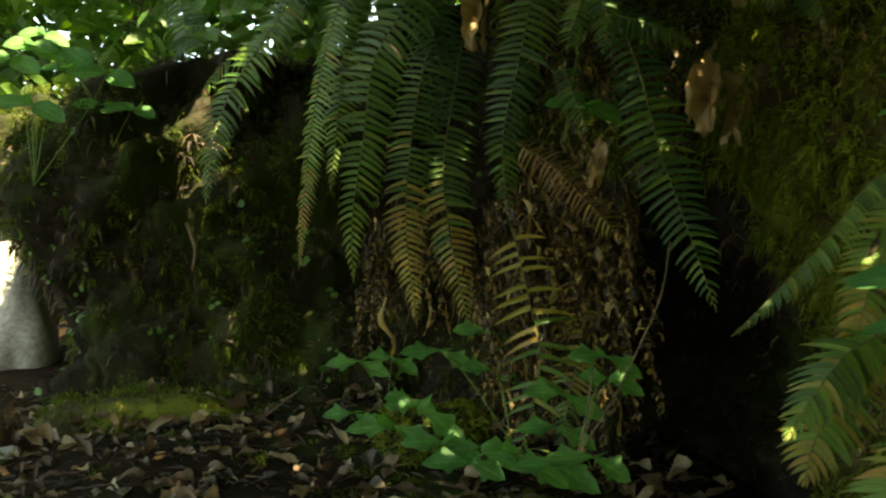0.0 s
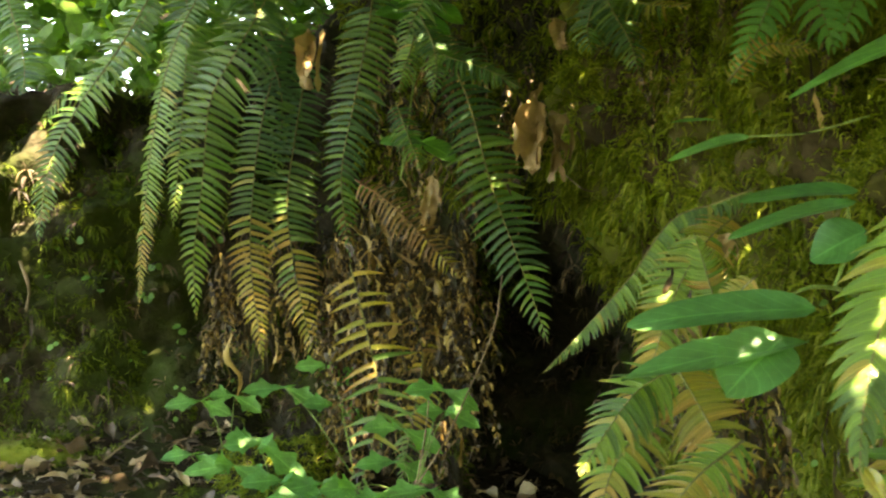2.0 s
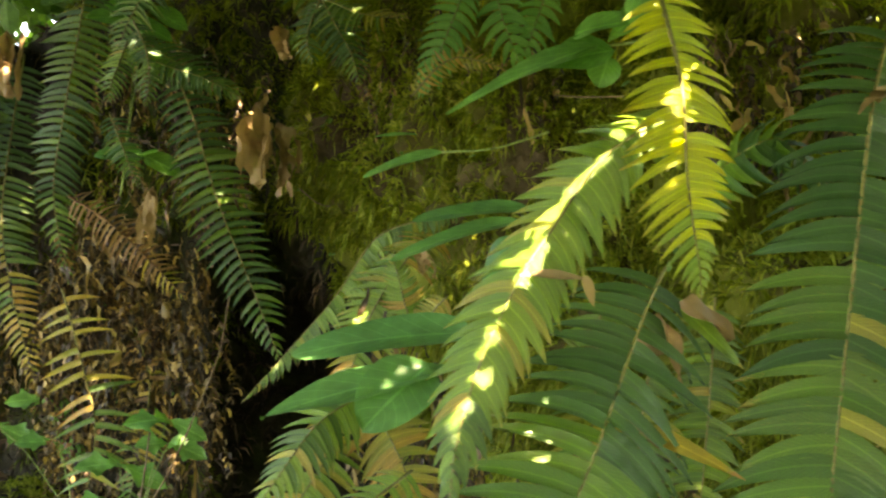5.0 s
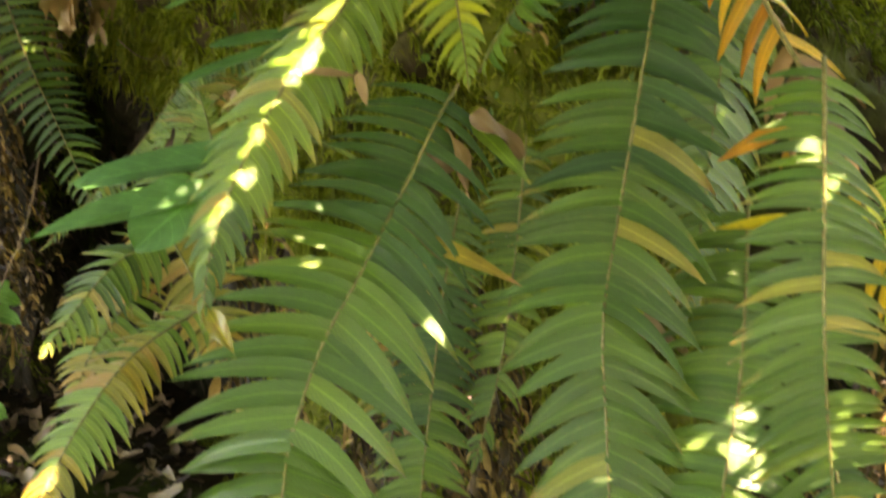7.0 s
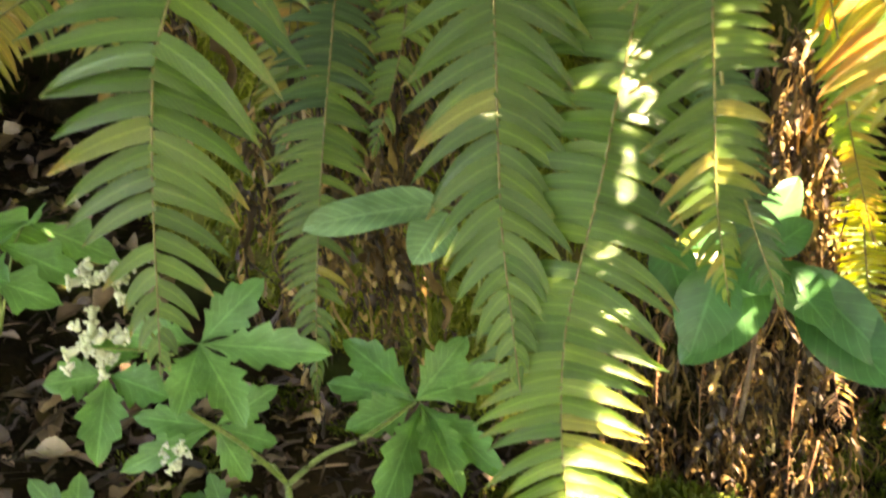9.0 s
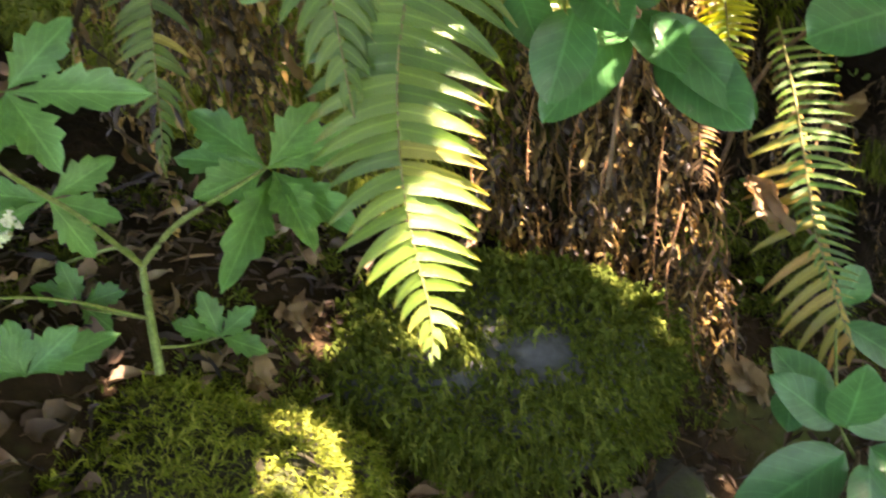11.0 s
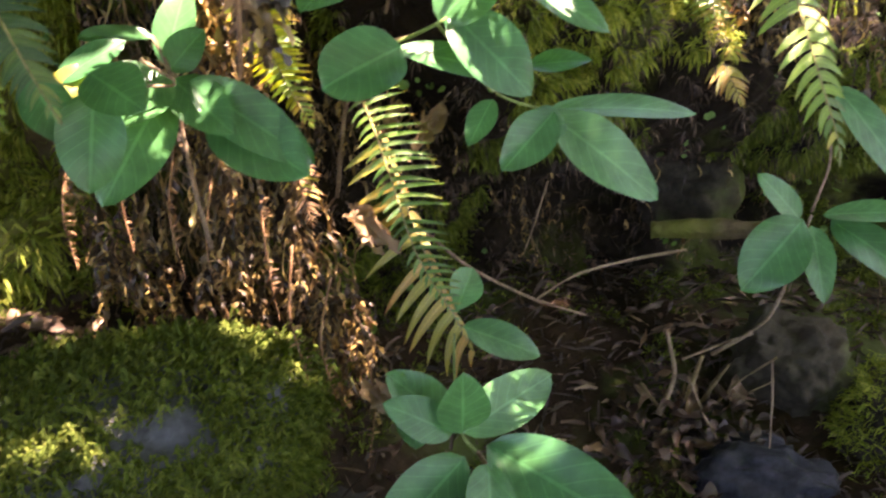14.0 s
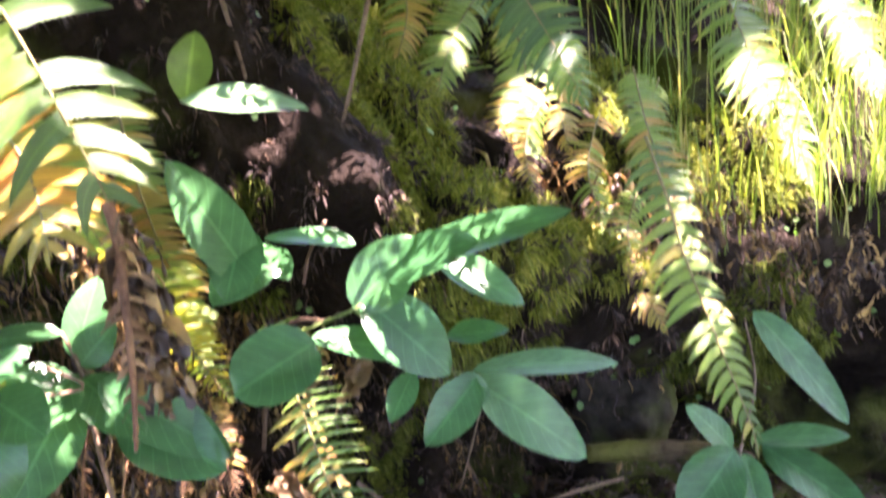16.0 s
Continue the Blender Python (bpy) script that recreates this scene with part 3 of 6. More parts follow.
# lime leaflets lighten this frond beyond what the sun gives it
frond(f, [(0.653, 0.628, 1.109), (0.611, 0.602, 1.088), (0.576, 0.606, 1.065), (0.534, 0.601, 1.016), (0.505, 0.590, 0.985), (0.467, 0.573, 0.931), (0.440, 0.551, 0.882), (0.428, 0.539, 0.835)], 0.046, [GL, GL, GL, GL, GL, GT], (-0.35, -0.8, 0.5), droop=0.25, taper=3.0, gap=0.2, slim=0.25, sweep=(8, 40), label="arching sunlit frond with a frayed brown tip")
# gold leaflet colour stands in for light coming through this frond
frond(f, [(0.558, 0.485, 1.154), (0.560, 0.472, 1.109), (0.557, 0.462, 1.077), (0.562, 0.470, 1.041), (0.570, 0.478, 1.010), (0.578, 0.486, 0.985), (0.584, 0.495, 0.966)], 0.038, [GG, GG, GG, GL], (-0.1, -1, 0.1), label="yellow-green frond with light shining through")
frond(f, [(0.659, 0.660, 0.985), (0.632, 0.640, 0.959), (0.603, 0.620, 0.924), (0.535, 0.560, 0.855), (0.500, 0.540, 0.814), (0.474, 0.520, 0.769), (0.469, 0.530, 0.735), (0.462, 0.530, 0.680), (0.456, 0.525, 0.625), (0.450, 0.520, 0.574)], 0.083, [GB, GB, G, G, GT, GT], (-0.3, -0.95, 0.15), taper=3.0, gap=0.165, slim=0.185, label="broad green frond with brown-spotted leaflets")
leaf(f, (0.656, 0.647, 0.960), (0.695, 0.608, 0.907), 0.016, (-0.2, -0.8, 0.5), material=FERN_LIME_LIT, name="leaflet", shape="long", seed=201, label="yellow-green leaflet")
leaf(f, (0.598, 0.604, 0.870), (0.643, 0.542, 0.842), 0.014, (-0.2, -0.8, 0.5), material=FERN_YELLOW, name="leaflet", shape="long", seed=202, label="yellowed leaflet")
leaf(f, (0.587, 0.609, 0.886), (0.608, 0.589, 0.856), 0.012, (-0.2, -0.8, 0.5), material=FERN_BROWN, name="leaflet", shape="long", wave=0.2, seed=203, label="browned leaflet")
leaf(f, (0.634, 0.634, 0.950), (0.653, 0.614, 0.900), 0.014, (0.4, -0.8, 0.3), material=FERN_BROWN, name="leaflet", shape="long", wave=0.3, bend=0.4, seed=204, label="curled brown leaflet")
leaf(f, (0.622, 0.660, 0.919), (0.654, 0.636, 0.932), 0.02, (-0.2, -0.8, 0.5), material=DEADLEAF, name="leaflet", shape="long", wave=0.3, bend=0.4, seed=205, label="curled brown leaflet")
leaf(f, (0.653, 0.626, 0.960), (0.699, 0.618, 0.930), 0.02, (-0.2, -0.8, 0.5), material=DEADLEAF, name="leaflet", shape="long", wave=0.3, bend=0.3, seed=206, label="curled brown leaflet")
leaf(f, (0.510, 0.588, 0.985), (0.545, 0.563, 0.982), 0.01, (-0.2, -0.6, 0.8), material=DEADLEAF, name="leaflet", shape="long", seed=207, label="bleached leaflet")
leaf(f, (0.540, 0.565, 0.983), (0.545, 0.562, 0.961), 0.008, (-0.2, -0.8, 0.5), material=DEADLEAF, name="leaflet", shape="long", seed=208, label="bleached leaflet")
leaf(f, (0.432, 0.543, 0.844), (0.444, 0.527, 0.818), 0.012, (-0.2, -0.8, 0.5), material=FERN_YELLOW, name="leaflet", shape="long", wave=0.2, seed=209, label="yellowed tip")
f = sword_fern((0.80, 0.72, 1.12), "large dark green sword fern with drooping fronds")
# upper leaflets take the deep green as painted shade
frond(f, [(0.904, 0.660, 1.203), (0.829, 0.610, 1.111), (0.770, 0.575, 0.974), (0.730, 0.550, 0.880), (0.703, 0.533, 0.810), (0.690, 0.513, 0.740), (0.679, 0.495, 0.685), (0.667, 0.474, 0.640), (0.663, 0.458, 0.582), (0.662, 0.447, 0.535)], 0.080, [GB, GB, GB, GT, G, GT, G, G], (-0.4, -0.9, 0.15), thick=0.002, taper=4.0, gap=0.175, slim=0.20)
# lime leaflets brighten the tip, as sun would
frond(f, [(0.863, 0.560, 0.885), (0.823, 0.522, 0.815), (0.790, 0.494, 0.755), (0.762, 0.477, 0.708), (0.743, 0.463, 0.676), (0.724, 0.453, 0.640), (0.703, 0.445, 0.596), (0.691, 0.440, 0.554), (0.683, 0.430, 0.498), (0.682, 0.420, 0.451), (0.686, 0.410, 0.395), (0.679, 0.402, 0.364)], 0.073, [GT, GT, G, G, G, GL, GL], (-0.5, -0.72, 0.42), taper=3.6, slim=0.18, gap=0.155, sweep=(-4, 26), label="long green frond with a bright tip")
frond(f, [(1.098, 0.750, 1.286), (1.020, 0.720, 1.152), (0.963, 0.700, 1.010), (0.901, 0.660, 0.858), (0.846, 0.620, 0.775)], 0.08, [G, GT], OUT)
leaf(f, (0.724, 0.552, 0.866), (0.702, 0.561, 0.828), 0.016, (0.3, -0.8, 0.4), material=FERN_YELLOW, name="leaflet", shape="long", bend=0.6, wave=0.2, seed=211, label="curled yellow leaflet")
leaf(f, (0.720, 0.553, 0.828), (0.687, 0.588, 0.792), 0.018, (-0.2, -0.8, 0.5), material=FERN_LIME_LIT, name="leaflet", shape="long", seed=212, label="yellow-green leaflet")
leaf(f, (0.771, 0.414, 0.880), (0.715, 0.437, 0.880), 0.011, (-0.2, -0.7, 0.6), material=FERN_ORANGE, name="leaflet", shape="long", seed=213, label="orange leaflet")
leaf(f, (0.785, 0.441, 0.939), (0.741, 0.459, 0.920), 0.013, (-0.2, -0.7, 0.6), material=FERN_ORANGE, name="leaflet", shape="long", seed=214, label="orange leaflet")
leaf(f, (0.748, 0.563, 0.831), (0.772, 0.531, 0.801), 0.016, (-0.2, -0.8, 0.5), material=FERN_YELLOW, name="leaflet", shape="long", wave=0.2, seed=215, label="yellowed leaflet")
leaf(f, (0.764, 0.578, 0.797), (0.789, 0.546, 0.775), 0.018, (-0.2, -0.8, 0.5), material=DEADLEAF, name="leaflet", shape="long", wave=0.3, seed=216, label="curled brown leaflet")
leaf(f, (0.760, 0.560, 0.923), (0.747, 0.586, 0.876), 0.014, (-0.2, -0.8, 0.5), material=FERN_BROWN, name="leaflet", shape="long", wave=0.3, seed=217, label="curled brown leaflet")
f = sword_fern((0.86, 0.62, 1.15), "sword fern with green fronds ending in yellow tips")
frond(f, [(0.769, 0.400, 0.977), (0.731, 0.365, 0.897), (0.725, 0.360, 0.852), (0.727, 0.360, 0.793), (0.744, 0.370, 0.726), (0.755, 0.375, 0.667), (0.777, 0.380, 0.591)], 0.050, [G, GT, GT, GT, GT, GL], (-0.35, -0.9, 0.2), taper=3.2, label="glossy green frond with a yellowed tip")
# deep green here tones down the sun that falls on this frond
frond(f, [(0.817, 0.442, 0.753), (0.812, 0.427, 0.707), (0.807, 0.409, 0.670), (0.802, 0.386, 0.634), (0.798, 0.368, 0.612), (0.797, 0.355, 0.592)], 0.030, [GB, GB, GB, GT], (-0.3, -0.9, 0.2))
f = sword_fern((0.90, 0.60, 1.12), "dying orange and yellow sword fern")
frond(f, [(0.725, 0.450, 1.135), (0.733, 0.445, 1.083), (0.747, 0.440, 1.041), (0.771, 0.435, 0.995), (0.782, 0.425, 0.967), (0.810, 0.425, 0.919), (0.841, 0.420, 0.864), (0.876, 0.420, 0.813), (0.915, 0.420, 0.729)], 0.060, [GY, GO, BR, GO, GG, GO, GG], (-0.4, -0.8, 0.2), droop=0.3, curl=0.4, sweep=(42, 58), slim=0.2, gap=0.24, thick=0.0022, label="dying orange-yellow frond")
frond(f, [(0.978, 0.520, 0.913), (1.006, 0.520, 0.803), (1.028, 0.510, 0.718), (1.042, 0.500, 0.643), (1.091, 0.500, 0.534)], 0.032, [GL, GL, GY], (-0.9, -0.3, 0.2))
frond(f, [(1.186, 0.620, 0.761), (1.170, 0.600, 0.656), (1.182, 0.600, 0.564), (1.213, 0.600, 0.452)], 0.035, [GL, GY, GL], (-0.8, -0.6, 0.2))
frond(f, [(0.751, 0.800, 1.010), (0.766, 0.740, 1.070), (0.795, 0.700, 1.096), (0.809, 0.680, 1.083), (0.832, 0.660, 1.041)], 0.06, [G, GB], (-0.1, -0.6, 0.8))
f = sword_fern((0.70, 0.92, 0.98), "shaded sword fern behind the nearer fronds")
frond(f, [(0.753, 0.850, 0.895), (0.715, 0.820, 0.801), (0.689, 0.800, 0.708), (0.663, 0.780, 0.604), (0.642, 0.760, 0.501), (0.623, 0.730, 0.414)], 0.055, [GT, GB, G, GT, G], OUT, missing=0.1)
frond(f, [(0.724, 0.900, 0.953), (0.698, 0.880, 0.833), (0.673, 0.860, 0.724), (0.651, 0.840, 0.604)], 0.05, [G, GY, GT], OUT, missing=0.15)
frond(f, [(0.826, 0.840, 0.950), (0.798, 0.820, 0.835), (0.763, 0.800, 0.714), (0.718, 0.780, 0.622)], 0.05, [GT, GL, G], OUT, missing=0.2)
f = sword_fern((0.58, 1.05, 0.98), "yellowing sword fern low on the bank", "sword ferns on the bank")
frond(f, [(0.544, 1.020, 0.886), (0.487, 1.000, 0.861), (0.426, 0.970, 0.837), (0.383, 0.950, 0.796), (0.347, 0.930, 0.756)], 0.052, [GL, GL, GT, GL], (-0.35, -0.75, 0.6), droop=0.3)
frond(f, [(0.488, 0.840, 0.804), (0.418, 0.800, 0.774), (0.373, 0.770, 0.732), (0.344, 0.750, 0.692), (0.321, 0.730, 0.655)], 0.045, [GL, GY, GL, GY], (-0.35, -0.75, 0.6), droop=0.3)
frond(f, [(0.645, 1.120, 1.076), (0.593, 1.130, 1.057), (0.534, 1.140, 1.035), (0.478, 1.140, 0.963), (0.416, 1.140, 0.898), (0.358, 1.140, 0.840)], 0.036, [GT, GL, GT], (-0.1, -0.2, 1.0), droop=0.7)
frond(f, [(0.612, 1.120, 1.039), (0.556, 1.080, 1.005), (0.507, 1.050, 0.950), (0.473, 1.030, 0.884), (0.444, 1.000, 0.822)], 0.05, [GY, GL, GY], (-0.3, -0.8, 0.5), missing=0.15)
f = sword_fern((0.60, 1.02, 0.86), "yellow sword fern low on the bank")
frond(f, [(0.479, 1.000, 0.866), (0.494, 0.970, 0.824), (0.511, 0.950, 0.776), (0.514, 0.930, 0.719)], 0.055, [GY, GY, GY], (-0.2, -0.9, 0.4), missing=0.1)
frond(f, [(0.451, 1.020, 0.845), (0.437, 1.000, 0.796), (0.394, 0.970, 0.747), (0.374, 0.950, 0.704)], 0.05, [GY, GL, GY], (-0.3, -0.8, 0.5))
frond(f, [(0.581, 1.000, 0.961), (0.546, 1.020, 0.930), (0.536, 1.050, 0.989), (0.532, 1.060, 1.015)], 0.03, [GY, GL], (-0.3, -0.8, 0.5))

# ---- hanging ferns further along ----
f = sword_fern((0.12, 1.86, 1.62), "old sword fern hanging in a green and yellow curtain")
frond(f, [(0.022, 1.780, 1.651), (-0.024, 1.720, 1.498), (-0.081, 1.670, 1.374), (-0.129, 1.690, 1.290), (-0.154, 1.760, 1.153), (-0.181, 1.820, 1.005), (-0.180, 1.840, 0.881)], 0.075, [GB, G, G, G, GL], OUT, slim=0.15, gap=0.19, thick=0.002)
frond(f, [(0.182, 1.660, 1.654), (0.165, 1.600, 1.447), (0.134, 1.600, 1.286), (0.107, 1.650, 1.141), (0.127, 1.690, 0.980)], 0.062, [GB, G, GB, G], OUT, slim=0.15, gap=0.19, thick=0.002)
frond(f, [(-0.104, 1.750, 1.592), (-0.196, 1.740, 1.415), (-0.242, 1.760, 1.249), (-0.273, 1.800, 1.060), (-0.287, 1.820, 0.906)], 0.05, [G, GL, GL, GY], (-0.6, -0.7, 0.3), slim=0.15, gap=0.19, thick=0.002)
f = sword_fern((0.0, 1.92, 1.5), "sword fern fronds with yellowed ends hanging low")
frond(f, [(0.006, 1.820, 1.461), (-0.040, 1.820, 1.303), (-0.065, 1.840, 1.160), (-0.075, 1.860, 0.992), (-0.052, 1.860, 0.788)], 0.062, [GB, G, GT, GY, GY], OUT, slim=0.15, gap=0.19, thick=0.002)
frond(f, [(0.049, 1.820, 1.417), (0.019, 1.820, 1.247), (-0.000, 1.840, 1.103), (0.020, 1.840, 0.945), (0.055, 1.840, 0.781)], 0.064, [GB, GB, GT, GY, GY], OUT, slim=0.15, gap=0.19, thick=0.002)
f = sword_fern((-0.1, 1.95, 1.58), "dark green sword fern fronds behind the curtain")
frond(f, [(-0.204, 1.860, 1.718), (-0.192, 1.840, 1.485), (-0.212, 1.880, 1.267), (-0.234, 1.900, 1.064)], 0.06, [GB, G, GL], OUT, slim=0.15, gap=0.19, thick=0.002)
frond(f, [(-0.079, 1.820, 1.640), (-0.047, 1.800, 1.455), (-0.007, 1.820, 1.326), (-0.023, 1.860, 1.162)], 0.065, [GB, GB, G], OUT, slim=0.15, gap=0.19, thick=0.002)
f = sword_fern((-0.38, 1.98, 1.50), "sword fern at the bank's edge with a sunlit frond")
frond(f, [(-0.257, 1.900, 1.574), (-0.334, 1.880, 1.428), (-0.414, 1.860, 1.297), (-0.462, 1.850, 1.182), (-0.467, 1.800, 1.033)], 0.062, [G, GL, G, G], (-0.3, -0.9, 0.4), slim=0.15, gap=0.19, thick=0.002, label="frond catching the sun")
frond(f, [(-0.269, 1.950, 1.552), (-0.362, 1.930, 1.403), (-0.462, 1.950, 1.348), (-0.527, 1.970, 1.267)], 0.06, [G, GL], (-0.2, -0.7, 0.7), slim=0.15, gap=0.19, thick=0.002)
frond(f, [(-0.657, 2.200, 1.630), (-0.602, 2.150, 1.455), (-0.601, 2.100, 1.314)], 0.06, [G, GB], OUT, slim=0.15, gap=0.19, thick=0.002)
f = sword_fern((0.42, 1.72, 1.42), "sword fern with dark green fronds over a dead root mass")
frond(f, [(0.309, 1.580, 1.334), (0.335, 1.560, 1.250), (0.366, 1.550, 1.120), (0.418, 1.550, 0.971), (0.460, 1.540, 0.843)], 0.07, [GB, G, GB, G], OUT, slim=0.15, gap=0.19, thick=0.002)
frond(f, [(0.132, 1.620, 1.138), (0.193, 1.600, 1.093), (0.258, 1.585, 1.024), (0.313, 1.570, 0.959)], 0.048, [BR, BR, GY], OUT, slim=0.15, gap=0.19, thick=0.002, rachis=RACHIS_BROWN, curl=0.4, label="dead brown frond")
f = sword_fern((0.36, 1.72, 1.08), "half-dead fern on the root mass")
frond(f, [(0.120, 1.600, 0.987), (0.147, 1.580, 0.869), (0.165, 1.570, 0.772), (0.153, 1.560, 0.678), (0.123, 1.540, 0.589)], 0.075, [GY, GY, GT, GT], OUT, slim=0.13, gap=0.24, missing=0.2)
frond(f, [(0.218, 1.620, 1.433), (0.294, 1.580, 1.364), (0.361, 1.560, 1.325), (0.419, 1.550, 1.299)], 0.06, [GB, G], (-0.1, -0.7, 0.7), slim=0.15, gap=0.19, thick=0.002)
frond(f, [(0.222, 1.660, 0.944), (0.249, 1.640, 0.821), (0.226, 1.620, 0.703), (0.202, 1.600, 0.589)], 0.05, [BR, GY, GT], OUT, slim=0.15, gap=0.19, thick=0.002, missing=0.3)
f = sword_fern((0.62, 1.50, 1.55), "small sword fern growing from the mossy brow")
frond(f, [(0.464, 1.500, 1.523), (0.517, 1.480, 1.459), (0.569, 1.460, 1.387), (0.606, 1.460, 1.311)], 0.062, [GB, G], (-0.1, -0.8, 0.6), slim=0.15, gap=0.19, thick=0.002)
frond(f, [(0.334, 1.550, 1.546), (0.273, 1.550, 1.475), (0.233, 1.550, 1.405), (0.213, 1.560, 1.348)], 0.05, [GB, G], (-0.1, -0.8, 0.6), slim=0.15, gap=0.19, thick=0.002)
f = sword_fern((0.233, 1.560, 1.406), "small bright green fern sprouting over the root mass")
frond(f, [(0.234, 1.520, 1.366), (0.283, 1.490, 1.331), (0.346, 1.470, 1.306), (0.405, 1.460, 1.271)], 0.036, [G, GB, G], (-0.1, -0.8, 0.6), gap=0.2, slim=0.17, droop=0.2)
frond(f, [(0.244, 1.520, 1.405), (0.261, 1.500, 1.357), (0.265, 1.480, 1.305), (0.257, 1.480, 1.262)], 0.036, [GB, G], (-0.1, -0.85, 0.5), gap=0.2, slim=0.17, droop=0.2)
frond(f, [(0.235, 1.530, 1.378), (0.223, 1.510, 1.339), (0.210, 1.500, 1.304), (0.203, 1.500, 1.271)], 0.034, [GL, G], (-0.1, -0.85, 0.5), gap=0.2, slim=0.17, droop=0.2)
frond(f, [(0.202, 1.560, 1.267), (0.215, 1.550, 1.226), (0.228, 1.540, 1.186), (0.241, 1.530, 1.146)], 0.034, [GB, G], (-0.1, -0.85, 0.5), gap=0.2, slim=0.17, missing=0.1)
f = sword_fern((0.536, 1.420, 1.428), "small fern arching out of the mossy brow")
frond(f, [(0.525, 1.400, 1.417), (0.541, 1.380, 1.371), (0.560, 1.370, 1.328), (0.574, 1.370, 1.279)], 0.045, [G, GB, G], (-0.1, -0.85, 0.5), gap=0.17, slim=0.14, droop=0.3)
frond(f, [(0.523, 1.410, 1.420), (0.505, 1.400, 1.380), (0.497, 1.390, 1.346), (0.504, 1.390, 1.314)], 0.040, [GB, G], (-0.2, -0.85, 0.5), gap=0.17, slim=0.14, droop=0.3)
frond(f, [(0.534, 1.400, 1.417), (0.571, 1.360, 1.388), (0.606, 1.330, 1.374), (0.634, 1.300, 1.367)], 0.040, [GT, GY], (-0.1, -0.85, 0.5), gap=0.2, slim=0.14, missing=0.15)
f = sword_fern((0.72, 0.95, 1.40), "light green lady fern on the brow")
frond(f, [(0.619, 0.980, 1.329), (0.596, 0.980, 1.277), (0.575, 0.980, 1.231), (0.553, 0.990, 1.185)], 0.032, [HERB, HERB], (-0.2, -0.9, 0.3), gap=0.32, slim=0.3, rachis=STEM)
frond(f, [(0.646, 0.980, 1.331), (0.647, 0.970, 1.289), (0.659, 0.970, 1.251), (0.671, 0.970, 1.219)], 0.035, [HERB, HERB], (-0.2, -0.9, 0.3), gap=0.32, slim=0.3, rachis=STEM)
frond(f, [(0.707, 0.960, 1.315), (0.695, 0.970, 1.279), (0.681, 0.970, 1.246), (0.669, 0.980, 1.228)], 0.03, [HERB], (-0.2, -0.9, 0.3), gap=0.32, slim=0.3, rachis=STEM)
frond(f, [(0.543, 0.980, 1.186), (0.571, 0.970, 1.216), (0.598, 0.970, 1.228), (0.644, 0.960, 1.216)], 0.02, [GY], (-0.2, -0.9, 0.3), gap=0.3, slim=0.2)

# ---- ferns at the drier end ----
f = sword_fern((0.86, 0.34, 1.05), "sunlit fern frond above a withered brown stalk")
frond(f, [(0.918, 0.379, 0.891), (0.921, 0.367, 0.853), (0.926, 0.358, 0.821), (0.929, 0.345, 0.780), (0.926, 0.326, 0.745), (0.923, 0.314, 0.719)], 0.072, [GT, G, G, GT], (-0.55, -0.7, 0.45), sides=(1, 0.9), gap=0.24, slim=0.22)
frond(f, [(0.924, 0.319, 0.729), (0.920, 0.313, 0.710), (0.904, 0.299, 0.682), (0.887, 0.287, 0.642), (0.869, 0.278, 0.603)], 0.02, [BR, BR], OUT_R, rachis=RACHIS_BROWN, thick=0.004, curl=1.0, gap=0.35, slim=0.5, label="withered brown end of a frond")
frond(f, [(0.921, 0.422, 0.790), (0.926, 0.397, 0.764), (0.923, 0.383, 0.736), (0.912, 0.371, 0.693)], 0.06, [GO, GY], OUT_R, label="orange dying frond")
f = sword_fern((1.02, 0.62, 0.80), "narrow sword fern frond among withered stalks")
frond(f, [(1.093, 0.520, 0.628), (1.106, 0.529, 0.574), (1.145, 0.540, 0.474), (1.167, 0.535, 0.416)], 0.034, [GL, GG, GL], (-0.8, -0.5, 0.3), gap=0.2, slim=0.18)
frond(f, [(1.266, 0.573, 0.469), (1.243, 0.525, 0.402), (1.217, 0.482, 0.337), (1.190, 0.439, 0.273), (1.178, 0.382, 0.205)], 0.056, [GL, GT, G, G, G], (-0.75, -0.6, 0.2), sides=(0.45, 1), gap=0.17, slim=0.10, label="green frond with leaflets to one side")
frond(f, [(1.266, 0.536, 0.382), (1.254, 0.512, 0.338), (1.234, 0.479, 0.293), (1.214, 0.442, 0.243), (1.198, 0.406, 0.200), (1.186, 0.372, 0.162)], 0.078, [GY, GY, GY], (-0.7, -0.65, 0.2), sides=(1, 0.15), gap=0.19, slim=0.15, missing=0.12, taper=6, label="yellowed dead frond")
frond(f, [(1.225, 0.642, 0.398), (1.198, 0.609, 0.345), (1.171, 0.571, 0.288)], 0.03, [GY, BR], (-0.7, -0.65, 0.2), missing=0.3, curl=0.6, rachis=RACHIS_BROWN, label="yellow-brown dead frond")
frond(f, [(1.276, 0.632, 0.604), (1.216, 0.624, 0.547), (1.181, 0.589, 0.499), (1.161, 0.552, 0.448)], 0.04, [GL, GY, GL], OUT_R, missing=0.2)
frond(f, [(1.131, 0.568, 0.287), (1.093, 0.552, 0.222), (1.079, 0.531, 0.161), (1.069, 0.517, 0.093)], 0.024, [BR], OUT_R, gap=0.30, slim=0.26, missing=0.2, curl=1.1, droop=0.7, rachis=RACHIS_BROWN, label="withered brown frond with curled leaflets")
frond(f, [(1.135, 0.521, 0.255), (1.094, 0.513, 0.197), (1.084, 0.496, 0.125)], 0.024, [BR], OUT_R, gap=0.30, slim=0.26, missing=0.2, curl=1.1, droop=0.7, rachis=RACHIS_BROWN, label="withered brown frond with curled leaflets")
